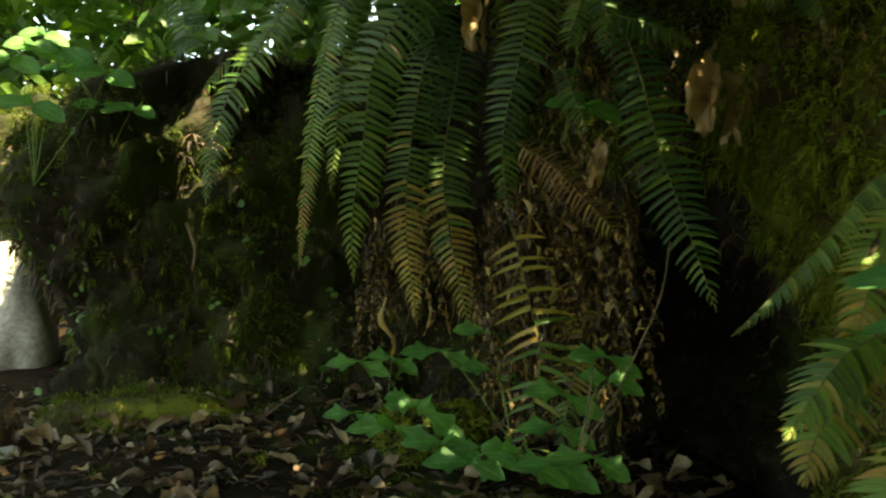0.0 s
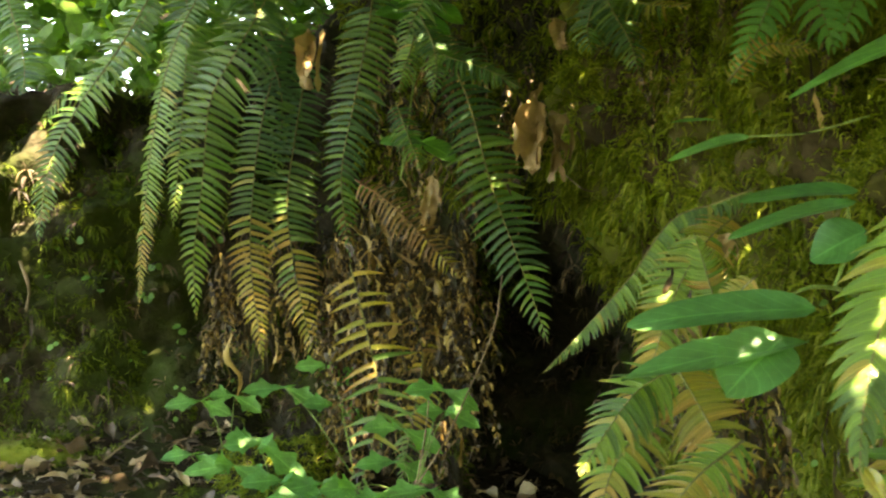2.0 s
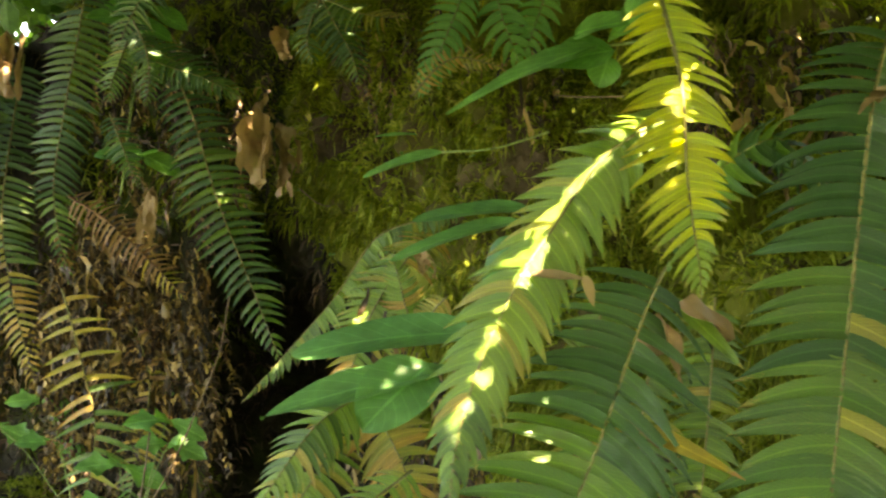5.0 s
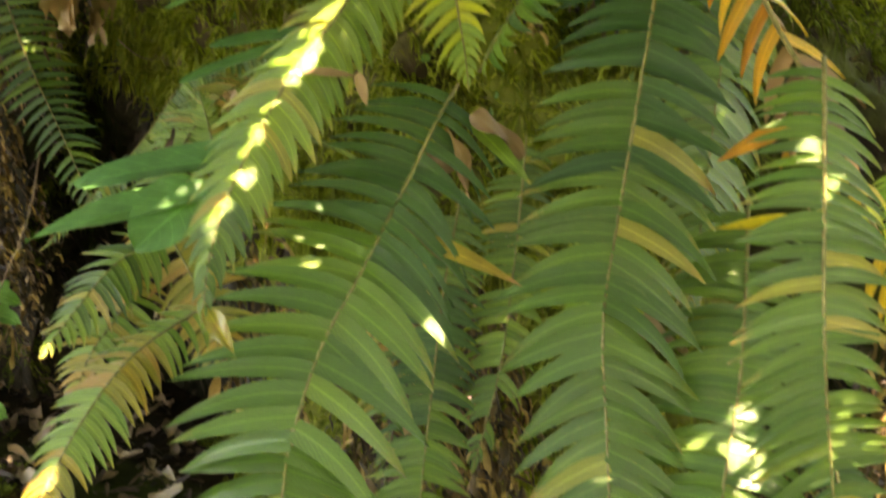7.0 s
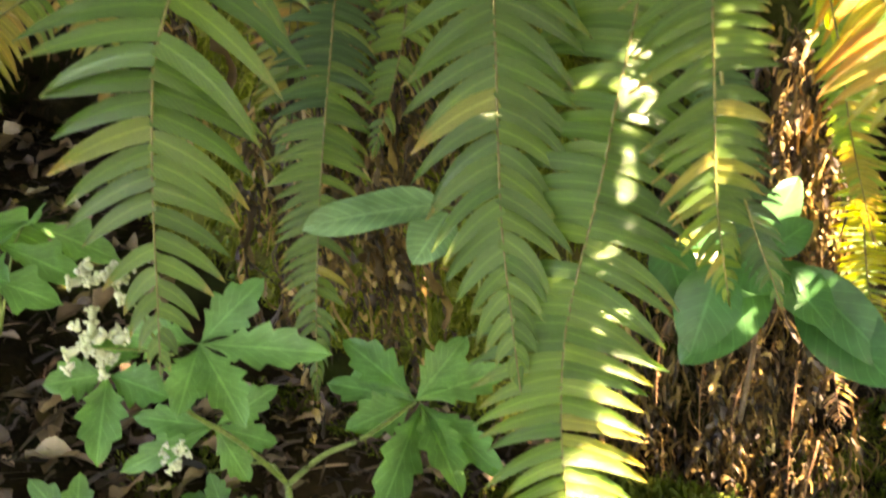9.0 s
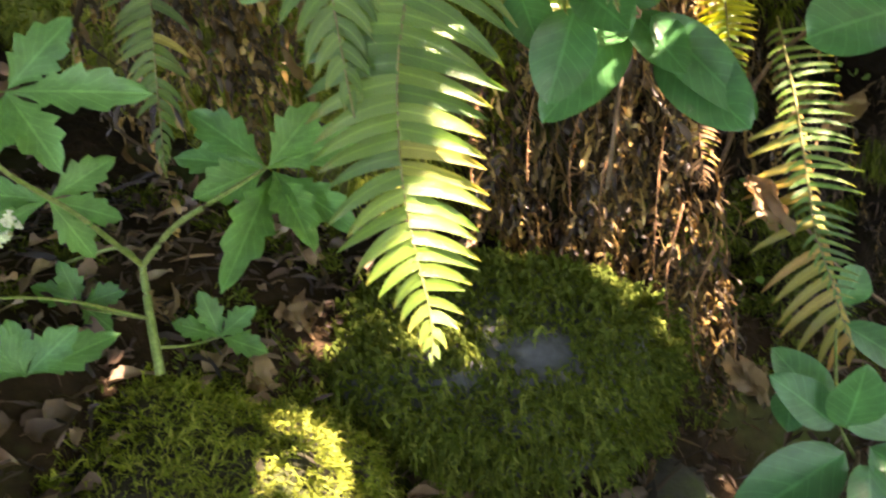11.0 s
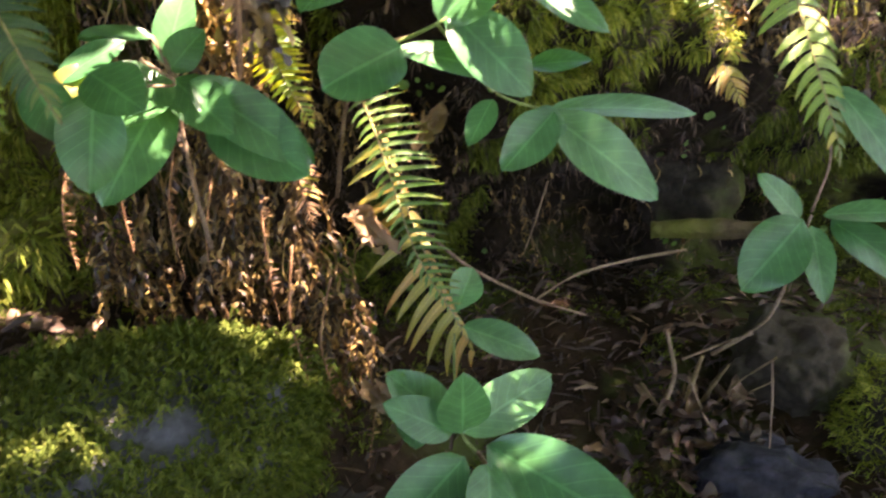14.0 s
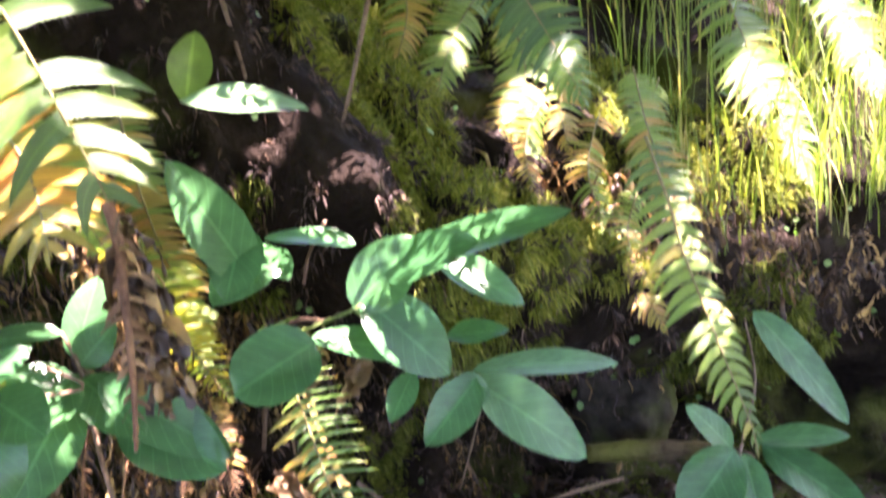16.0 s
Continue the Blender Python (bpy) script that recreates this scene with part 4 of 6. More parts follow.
frond(f, [(1.104, 0.692, 0.401), (1.064, 0.678, 0.337), (1.050, 0.662, 0.261)], 0.024, [BR], OUT_R, gap=0.30, slim=0.26, missing=0.2, curl=1.1, droop=0.7, rachis=RACHIS_BROWN, label="withered brown frond with curled leaflets")
frond(f, [(1.039, 0.795, 0.405), (1.001, 0.782, 0.345), (0.986, 0.762, 0.285)], 0.024, [BR], OUT_R, gap=0.30, slim=0.26, missing=0.2, curl=1.1, droop=0.7, rachis=RACHIS_BROWN, label="withered brown frond with curled leaflets")
frond(f, [(1.106, 0.646, 0.368), (1.064, 0.630, 0.299), (1.054, 0.608, 0.223)], 0.024, [BR], OUT_R, gap=0.30, slim=0.26, missing=0.2, curl=1.1, droop=0.7, rachis=RACHIS_BROWN, label="withered brown frond with curled leaflets")
frond(f, [(1.146, 0.615, 0.360), (1.112, 0.590, 0.289), (1.088, 0.566, 0.213)], 0.024, [BR], OUT_R, gap=0.30, slim=0.26, missing=0.2, curl=1.1, droop=0.7, rachis=RACHIS_BROWN, label="withered brown frond with curled leaflets")
frond(f, [(1.086, 0.737, 0.433), (1.044, 0.725, 0.369), (1.028, 0.712, 0.294)], 0.024, [BR], OUT_R, gap=0.30, slim=0.26, missing=0.2, curl=1.1, droop=0.7, rachis=RACHIS_BROWN, label="withered brown frond with curled leaflets")
frond(f, [(1.131, 0.484, 0.188), (1.108, 0.463, 0.116), (1.080, 0.463, 0.044)], 0.024, [BR], OUT_R, gap=0.30, slim=0.26, missing=0.2, curl=1.1, droop=0.7, rachis=RACHIS_BROWN, label="withered brown frond with curled leaflets")
f = sword_fern((1.26, 0.12, 0.86), "sunlit fern frond hanging over the litter")
# sunlight on this frond is partly in its lime leaflet colour
frond(f, [(1.293, 0.128, 0.669), (1.268, 0.103, 0.622), (1.254, 0.087, 0.582), (1.232, 0.063, 0.541), (1.221, 0.046, 0.506), (1.210, 0.027, 0.466), (1.202, 0.021, 0.446)], 0.036, [GT, GL, GL, GL, GL, GT], (-0.7, -0.6, 0.4), gap=0.27, slim=0.24, sides=(1, 0.8), label="frond toned pale for the sun on it")
frond(f, [(1.624, 0.438, 0.841), (1.618, 0.391, 0.759), (1.614, 0.351, 0.691), (1.608, 0.311, 0.616)], 0.06, [GB, G], OUT_R)
frond(f, [(2.171, 0.323, 0.751), (2.110, 0.239, 0.575), (2.079, 0.172, 0.463), (2.042, 0.131, 0.374)], 0.08, [G, GL], (-0.4, -0.4, 0.8), label="frond in full sun")
frond(f, [(2.382, 0.215, 0.776), (2.318, 0.147, 0.646), (2.286, 0.096, 0.554), (2.222, 0.060, 0.473)], 0.075, [G, GL], (-0.4, -0.4, 0.8))
f = sword_fern((1.35, 0.55, 0.85), "small yellow-green ferns crowding the drier brow")
frond(f, [(1.732, 0.638, 0.808), (1.694, 0.607, 0.734), (1.641, 0.604, 0.666)], 0.04, [GL, GY], OUT_R, missing=0.1)
frond(f, [(1.821, 0.558, 0.743), (1.746, 0.572, 0.683), (1.685, 0.575, 0.607)], 0.045, [GL, GL], OUT_R, missing=0.1)
frond(f, [(1.830, 0.520, 0.707), (1.782, 0.478, 0.624), (1.720, 0.483, 0.549), (1.685, 0.499, 0.493)], 0.05, [GL, GY], OUT_R, missing=0.1)
frond(f, [(1.911, 0.460, 0.657), (1.832, 0.451, 0.579), (1.789, 0.422, 0.497)], 0.045, [GL, GY], OUT_R, missing=0.15)
frond(f, [(1.892, 0.357, 0.606), (1.841, 0.319, 0.518), (1.810, 0.271, 0.436), (1.775, 0.239, 0.366)], 0.045, [GL, GY, GT], OUT_R, missing=0.15)
f = sword_fern((1.45, 0.52, 0.62), "sword fern in the moss above the bank stones")
frond(f, [(2.085, 0.384, 0.549), (1.990, 0.381, 0.497), (1.895, 0.376, 0.442), (1.826, 0.380, 0.374)], 0.05, [GL, GY, GL], OUT_R)
frond(f, [(1.787, 0.416, 0.454), (1.741, 0.349, 0.396), (1.720, 0.304, 0.340), (1.688, 0.256, 0.282)], 0.05, [GL, GY, GY], OUT_R, missing=0.2)
frond(f, [(1.888, 0.699, 0.672), (1.843, 0.620, 0.597), (1.815, 0.554, 0.522)], 0.06, [GL, G], OUT_R)

frond(f, [(1.747, 0.437, 0.599), (1.695, 0.444, 0.548), (1.656, 0.423, 0.488)], 0.035, [GL, GY], OUT_R, gap=0.2, slim=0.2, missing=0.15, curl=0.3)
frond(f, [(1.797, 0.376, 0.562), (1.733, 0.372, 0.498), (1.699, 0.339, 0.429)], 0.04, [GY, GL], OUT_R, gap=0.2, slim=0.2, missing=0.15, curl=0.3)
frond(f, [(1.691, 0.500, 0.507), (1.643, 0.499, 0.456), (1.623, 0.477, 0.407)], 0.03, [GL, GL], OUT_R, gap=0.2, slim=0.2, missing=0.15, curl=0.3)
frond(f, [(1.760, 0.310, 0.467), (1.709, 0.311, 0.411), (1.681, 0.274, 0.351)], 0.035, [GL, GY], OUT_R, gap=0.2, slim=0.2, missing=0.15, curl=0.3)
frond(f, [(1.698, 0.387, 0.443), (1.666, 0.386, 0.397), (1.649, 0.358, 0.348)], 0.028, [GY, BR], OUT_R, gap=0.2, slim=0.2, missing=0.15, curl=0.3)
frond(f, [(1.728, 0.575, 0.588), (1.686, 0.567, 0.541), (1.638, 0.566, 0.488)], 0.035, [GL, GY], OUT_R, gap=0.2, slim=0.2, missing=0.15, curl=0.3)

# ---- broad-leaved shrubs ----
def shrub(at, label, category="shrub"):
    return thing("shrub", at, label, category, "broad-leaved shrubs")


s = shrub((1.049, 0.590, 0.515), "low shrub with glossy rounded green leaves among dead fronds")
leaf(s, (1.029, 0.565, 0.519), (0.942, 0.577, 0.508), 0.068, (-0.4, -0.5, 0.8), shape="round", seed=1)
leaf(s, (1.023, 0.565, 0.511), (0.926, 0.570, 0.435), 0.07, (-0.6, -0.6, 0.5), seed=2)
leaf(s, (1.029, 0.561, 0.516), (1.020, 0.485, 0.481), 0.05, (-0.5, -0.6, 0.6), seed=3)
leaf(s, (1.040, 0.536, 0.482), (1.054, 0.437, 0.434), 0.072, (-0.5, -0.6, 0.6), seed=4)
leaf(s, (1.048, 0.602, 0.547), (0.983, 0.614, 0.569), 0.035, (-0.2, -0.3, 0.9), seed=5)
leaf(s, (1.044, 0.582, 0.518), (1.071, 0.556, 0.551), 0.04, (-0.5, -0.5, 0.5), seed=6)
leaf(s, (1.049, 0.595, 0.520), (1.094, 0.593, 0.585), 0.04, (-0.6, -0.6, 0.3), seed=7)
leaf(s, (0.916, 0.586, 0.523), (0.970, 0.575, 0.549), 0.04, (-0.6, -0.6, 0.5), material=FERN_YELLOW, seed=8, label="yellowed leaf")
tube("stem", [(1.049, 0.590, 0.515), (1.039, 0.563, 0.510), (1.041, 0.534, 0.482), (1.168, 0.611, 0.630)][:3], 0.0022, 0.0015, TWIG, s)
tube("stem", [(1.048, 0.602, 0.547), (1.042, 0.581, 0.514), (1.039, 0.586, 0.410), (1.062, 0.617, 0.310)], 0.002, 0.003, TWIG, s)
s = shrub((1.193, 0.377, 0.531), "shrub twig with smooth oval leaves flecked by sun")
leaf(s, (1.119, 0.364, 0.535), (1.041, 0.385, 0.527), 0.066, (-0.5, -0.5, 0.7), shape="round", seed=11)
leaf(s, (1.145, 0.394, 0.522), (1.222, 0.296, 0.484), 0.036, (-0.4, -0.3, 0.8), seed=12)
leaf(s, (1.187, 0.360, 0.547), (1.206, 0.287, 0.472), 0.066, (-0.5, -0.55, 0.65), seed=13)
leaf(s, (1.179, 0.365, 0.539), (1.222, 0.318, 0.595), 0.06, (-0.5, -0.5, 0.6), seed=14)
leaf(s, (1.206, 0.349, 0.563), (1.217, 0.256, 0.602), 0.05, (-0.4, -0.5, 0.7), seed=15)
leaf(s, (1.269, 0.335, 0.556), (1.297, 0.253, 0.507), 0.042, (-0.4, -0.3, 0.8), seed=16)
leaf(s, (1.270, 0.333, 0.471), (1.292, 0.274, 0.479), 0.03, (-0.4, -0.2, 0.8), seed=17)
leaf(s, (1.313, 0.335, 0.410), (1.438, 0.220, 0.383), 0.038, (-0.3, -0.35, 0.9), seed=18)
leaf(s, (1.294, 0.324, 0.411), (1.329, 0.217, 0.322), 0.066, (-0.5, -0.5, 0.7), seed=19)
leaf(s, (1.281, 0.313, 0.421), (1.199, 0.322, 0.394), 0.05, (-0.4, -0.6, 0.6), seed=20)
leaf(s, (1.291, 0.304, 0.406), (1.253, 0.329, 0.419), 0.04, (-0.4, -0.4, 0.8), seed=21)
leaf(s, (1.237, 0.355, 0.446), (1.190, 0.355, 0.418), 0.03, (-0.4, -0.4, 0.8), seed=22)
leaf(s, (1.185, 0.458, 0.591), (1.102, 0.455, 0.569), 0.055, (-0.5, -0.5, 0.7), seed=23)
leaf(s, (1.183, 0.457, 0.586), (1.173, 0.431, 0.564), 0.03, (-0.5, -0.5, 0.7), seed=24)
leaf(s, (1.172, 0.345, 0.606), (1.123, 0.397, 0.631), 0.03, (-0.2, -0.2, 1), seed=25)
leaf(s, (1.130, 0.430, 0.579), (1.077, 0.438, 0.703), 0.055, (-0.5, -0.3, 0.8), seed=26)
leaf(s, (1.142, 0.442, 0.626), (1.086, 0.421, 0.584), 0.05, (-0.5, -0.6, 0.6), seed=27)
leaf(s, (1.220, 0.385, 0.545), (1.294, 0.204, 0.613), 0.05, (-0.35, -0.3, 0.9), seed=28)
# pale material whitens this leaf as the sun on it would
leaf(s, (1.001, 0.326, 0.770), (1.019, 0.239, 0.766), 0.03, (-0.3, -0.2, 1), seed=29, material=BROAD_PALE)
leaf(s, (1.003, 0.323, 0.769), (1.037, 0.337, 0.810), 0.03, (-0.5, -0.6, 0.4), seed=30, material=FERN_LIME_LIT)
tube("stem", [(1.157, 0.441, 0.508), (1.174, 0.396, 0.525), (1.179, 0.365, 0.539), (1.199, 0.346, 0.550), (1.241, 0.336, 0.558)], 0.0022, 0.0012, STEM, s)
tube("stem", [(1.193, 0.377, 0.531), (1.241, 0.357, 0.454), (1.303, 0.330, 0.411)], 0.0018, 0.0012, STEM, s)
tube("stem", [(1.174, 0.396, 0.525), (1.229, 0.493, 0.484), (1.294, 0.605, 0.387), (1.303, 0.658, 0.249)], 0.0022, 0.003, TWIG, s)
s = shrub((1.620, 0.136, 0.178), "shrub with drooping matte green leaves beside the stone")
leaf(s, (1.599, 0.144, 0.178), (1.509, 0.186, 0.112), 0.085, (-0.6, -0.5, 0.6), seed=41)
leaf(s, (1.611, 0.136, 0.165), (1.552, 0.095, 0.094), 0.045, (-0.6, -0.5, 0.6), seed=42)
leaf(s, (1.646, 0.121, 0.158), (1.606, -0.020, 0.111), 0.065, (-0.5, -0.4, 0.8), seed=43)
leaf(s, (1.606, 0.150, 0.173), (1.587, 0.196, 0.239), 0.04, (-0.5, -0.3, 0.8), seed=44)
leaf(s, (1.643, 0.131, 0.165), (1.680, 0.020, 0.180), 0.04, (-0.3, -0.2, 0.9), seed=45)
leaf(s, (1.745, 0.155, 0.302), (1.726, 0.022, 0.167), 0.058, (-0.5, -0.4, 0.7), seed=46)
tube("stem", [(1.619, 0.139, 0.181), (1.700, 0.142, 0.220), (1.763, 0.170, 0.281)], 0.002, 0.0015, TWIG, s)
tube("stem", [(1.617, 0.139, 0.177), (1.576, 0.162, 0.057), (1.557, 0.189, 0.016), (1.531, 0.231, -0.017)], 0.002, 0.003, TWIG, s)
s = shrub((1.090, 0.311, 0.126), "young shrub with whorled broad green leaves over the litter")
leaf(s, (1.050, 0.296, 0.159), (0.930, 0.324, 0.118), 0.068, (-0.4, -0.5, 0.8), seed=51)
leaf(s, (1.061, 0.278, 0.150), (0.945, 0.197, 0.134), 0.058, (-0.4, -0.7, 0.6), seed=52)
leaf(s, (1.075, 0.287, 0.158), (1.085, 0.113, 0.109), 0.080, (-0.5, -0.5, 0.75), seed=53)
leaf(s, (1.075, 0.326, 0.166), (1.059, 0.387, 0.223), 0.052, (-0.4, -0.5, 0.8), seed=54)
leaf(s, (1.059, 0.315, 0.174), (1.020, 0.359, 0.223), 0.045, (-0.4, -0.5, 0.8), seed=55)
leaf(s, (1.066, 0.307, 0.172), (1.205, 0.282, 0.162), 0.058, (-0.4, -0.5, 0.8), seed=56)
leaf(s, (1.066, 0.308, 0.173), (1.067, 0.299, 0.242), 0.055, (-0.5, -0.6, 0.6), seed=57)
leaf(s, (1.070, 0.370, 0.177), (1.041, 0.348, 0.155), 0.04, (-0.5, -0.6, 0.6), seed=58)
leaf(s, (1.219, 0.419, 0.189), (1.272, 0.425, 0.218), 0.042, (-0.5, -0.6, 0.4), shape="egg", seed=59)
leaf(s, (1.215, 0.409, 0.173), (1.253, 0.328, 0.136), 0.045, (-0.4, -0.5, 0.8), seed=60)
tube("stem", [(1.077, 0.299, 0.136), (1.079, 0.322, 0.166), (1.162, 0.383, 0.179), (1.216, 0.417, 0.183)], 0.002, 0.0014, STEM, s)
tube("stem", [(1.066, 0.292, 0.154), (1.099, 0.305, 0.090), (1.118, 0.306, -0.003)], 0.0022, 0.003, TWIG, s)
s = shrub((0.531, 0.836, 0.928), "shrub with big smooth oval leaves splashed by sun")
leaf(s, (0.536, 0.785, 0.933), (0.381, 0.869, 0.929), 0.066, (-0.25, -0.45, 0.9), label="oval leaf", seed=61, material=BROAD_LIT)
leaf(s, (0.499, 0.730, 0.908), (0.339, 0.755, 0.889), 0.052, (-0.25, -0.35, 0.95), seed=62, material=BROAD_LIT)
leaf(s, (0.477, 0.734, 0.912), (0.412, 0.704, 0.873), 0.07, (-0.3, -0.7, 0.7), seed=63, material=BROAD_LIT)
leaf(s, (0.626, 0.860, 1.049), (0.512, 0.887, 1.050), 0.036, (-0.2, -0.5, 0.9), seed=64, material=BROAD_LIT)
leaf(s, (0.596, 0.814, 1.035), (0.470, 0.823, 1.011), 0.034, (-0.2, -0.4, 0.9), seed=65, material=BROAD_LIT)
leaf(s, (0.618, 0.832, 1.008), (0.571, 0.860, 0.981), 0.06, (-0.3, -0.7, 0.7), seed=66, material=BROAD_LIT)
tube("stem", [(0.529, 0.847, 0.936), (0.568, 0.843, 0.953), (0.634, 0.863, 0.937), (0.721, 0.918, 0.881)], 0.002, 0.003, STEM, s)
tube("stem", [(0.633, 0.893, 1.045), (0.620, 0.867, 1.000), (0.596, 0.855, 0.951)], 0.0016, 0.002, STEM, s)
s = shrub((0.686, 0.765, 1.200), "shrub twig with lobed light green leaves on the brow")
leaf(s, (0.662, 0.763, 1.193), (0.518, 0.794, 1.144), 0.04, (-0.2, -0.5, 0.9), material=HERB, seed=71, shape="long")
leaf(s, (0.676, 0.758, 1.187), (0.613, 0.781, 1.180), 0.05, (-0.2, -0.7, 0.6), material=HERB, seed=72)
leaf(s, (0.672, 0.760, 1.198), (0.692, 0.710, 1.221), 0.06, (-0.2, -0.7, 0.6), material=HERB, seed=73)
leaf(s, (0.651, 0.788, 1.209), (0.678, 0.736, 1.212), 0.05, (-0.2, -0.7, 0.6), material=HERB, seed=74)
leaf(s, (0.671, 0.760, 1.182), (0.661, 0.765, 1.154), 0.035, (-0.2, -0.7, 0.6), material=HERB, seed=75)
tube("stem", [(0.741, 0.799, 1.211), (0.686, 0.765, 1.195), (0.651, 0.778, 1.194)], 0.0015, 0.001, STEM, s)
tube("stem", [(0.690, 0.923, 1.178), (0.711, 0.895, 1.171), (0.741, 0.863, 1.166)], 0.001, 0.001, TWIG, s)
s = shrub((0.601, 1.041, 1.129), "thin-stemmed herb with narrow pointed leaves on moss", "herb")
leaf(s, (0.589, 1.024, 1.129), (0.499, 1.056, 1.111), 0.028, (-0.2, -0.5, 0.8), material=HERB, seed=76)
leaf(s, (0.588, 1.119, 1.164), (0.535, 1.137, 1.168), 0.012, (-0.2, -0.4, 0.8), material=HERB, seed=77)
tube("stem", [(0.589, 1.024, 1.129), (0.631, 0.966, 1.125), (0.683, 0.927, 1.138)], 0.0012, 0.0012, STEM, s)
s = shrub((0.728, 0.660, 0.587), "plant with a pale crinkled green leaf behind the fronds")
leaf(s, (0.689, 0.600, 0.623), (0.580, 0.600, 0.630), 0.042, (-0.2, -0.6, 0.8), material=BROAD_PALE, wave=0.12, seed=81)
leaf(s, (0.697, 0.600, 0.615), (0.656, 0.580, 0.588), 0.042, (-0.3, -0.8, 0.5), material=BROAD_PALE, seed=82)
tube("stem", [(0.697, 0.610, 0.617), (0.770, 0.680, 0.578), (0.799, 0.720, 0.478)], 0.0015, 0.002, STEM, s)
s = shrub((0.993, 0.549, 0.548), "shrub with dark green leaves flecked by sun beneath the fronds")
leaf(s, (0.936, 0.541, 0.540), (0.897, 0.530, 0.467), 0.06, (-0.5, -0.7, 0.5), seed=83)
leaf(s, (1.029, 0.539, 0.517), (1.069, 0.440, 0.437), 0.055, (-0.5, -0.7, 0.5), seed=84)
leaf(s, (0.930, 0.529, 0.559), (0.929, 0.470, 0.539), 0.055, (-0.4, -0.5, 0.8), seed=85)
leaf(s, (0.912, 0.587, 0.554), (0.903, 0.546, 0.509), 0.045, (-0.5, -0.7, 0.5), seed=86)
leaf(s, (0.937, 0.592, 0.543), (0.996, 0.568, 0.565), 0.03, (-0.5, -0.5, 0.7), seed=87)
tube("stem", [(0.993, 0.549, 0.548), (1.012, 0.537, 0.520), (0.938, 0.543, 0.547)], 0.0018, 0.0014, TWIG, s)


# ---- flowering herb and small herbs ----
def compound(plant, hub, tips, width, face, material=HERB, teeth=5, seed=0):
    for k, tip in enumerate(tips):
        leaf(plant, hub, tip, width * 0.92, face, material=material, name="leaflet", teeth=teeth, seed=seed + k, shape="lobe", wave=0.06, bend=0.12, fold=0.25)


h = thing("herb", (0.562, 0.662, 0.277), "herb with deeply toothed leaves and cream flower heads", "herb")
tube("stem", [(0.562, 0.657, 0.268), (0.571, 0.684, 0.309), (0.583, 0.718, 0.344)], 0.0045, 0.0035, STEM, h)
tube("stem", [(0.583, 0.718, 0.344), (0.531, 0.675, 0.427), (0.483, 0.633, 0.492), (0.476, 0.627, 0.523)], 0.003, 0.0018, STEM, h)
tube("stem", [(0.583, 0.718, 0.344), (0.602, 0.668, 0.394), (0.623, 0.622, 0.428), (0.681, 0.641, 0.435)], 0.003, 0.0018, STEM, h)
tube("stem", [(0.583, 0.718, 0.344), (0.576, 0.761, 0.347), (0.535, 0.822, 0.319)], 0.002, 0.0015, STEM, h)
compound(h, (0.494, 0.605, 0.552), [(0.543, 0.596, 0.595), (0.566, 0.539, 0.554), (0.502, 0.535, 0.520), (0.464, 0.560, 0.526), (0.447, 0.659, 0.555)], 0.040, (-0.1, -0.75, 0.6), seed=101)
compound(h, (0.689, 0.657, 0.427), [(0.652, 0.726, 0.475), (0.752, 0.667, 0.472), (0.779, 0.638, 0.444), (0.629, 0.722, 0.437), (0.618, 0.648, 0.425)], 0.048, (-0.1, -0.7, 0.65), seed=111)
compound(h, (0.692, 0.654, 0.423), [(0.597, 0.547, 0.396), (0.667, 0.537, 0.410), (0.706, 0.540, 0.411)], 0.045, (-0.1, -0.75, 0.6), seed=121)
compound(h, (0.438, 0.671, 0.517), [(0.393, 0.674, 0.520), (0.414, 0.616, 0.477), (0.476, 0.641, 0.500), (0.455, 0.696, 0.537)], 0.042, (-0.1, -0.75, 0.6), seed=131)
compound(h, (0.516, 0.689, 0.439), [(0.456, 0.709, 0.459), (0.437, 0.700, 0.417), (0.538, 0.676, 0.384), (0.575, 0.690, 0.461), (0.571, 0.691, 0.405)], 0.034, (-0.1, -0.75, 0.6), seed=141)
compound(h, (0.460, 0.662, 0.310), [(0.411, 0.680, 0.342), (0.437, 0.685, 0.358), (0.461, 0.682, 0.354), (0.505, 0.652, 0.345), (0.536, 0.650, 0.328)], 0.04, (-0.1, -0.6, 0.8), seed=151)


compound(h, (0.401, 0.759, 0.339), [(0.373, 0.775, 0.392), (0.411, 0.754, 0.394), (0.438, 0.726, 0.366), (0.370, 0.739, 0.311)], 0.036, (-0.1, -0.75, 0.6), seed=161)
compound(h, (0.532, 0.765, 0.301), [(0.498, 0.784, 0.326), (0.526, 0.777, 0.344), (0.570, 0.738, 0.317), (0.546, 0.726, 0.289)], 0.030, (-0.1, -0.7, 0.7), seed=171)
compound(h, (0.637, 0.706, 0.251), [(0.600, 0.725, 0.274), (0.630, 0.719, 0.299), (0.668, 0.689, 0.281), (0.664, 0.662, 0.246)], 0.032, (-0.1, -0.6, 0.8), seed=181)
tube("stem", [(0.571, 0.684, 0.309), (0.532, 0.743, 0.307), (0.532, 0.765, 0.301), (0.401, 0.759, 0.339)][:3], 0.0016, 0.001, STEM, h)
tube("stem", [(0.568, 0.674, 0.285), (0.603, 0.693, 0.263), (0.637, 0.706, 0.251)], 0.0016, 0.001, STEM, h)


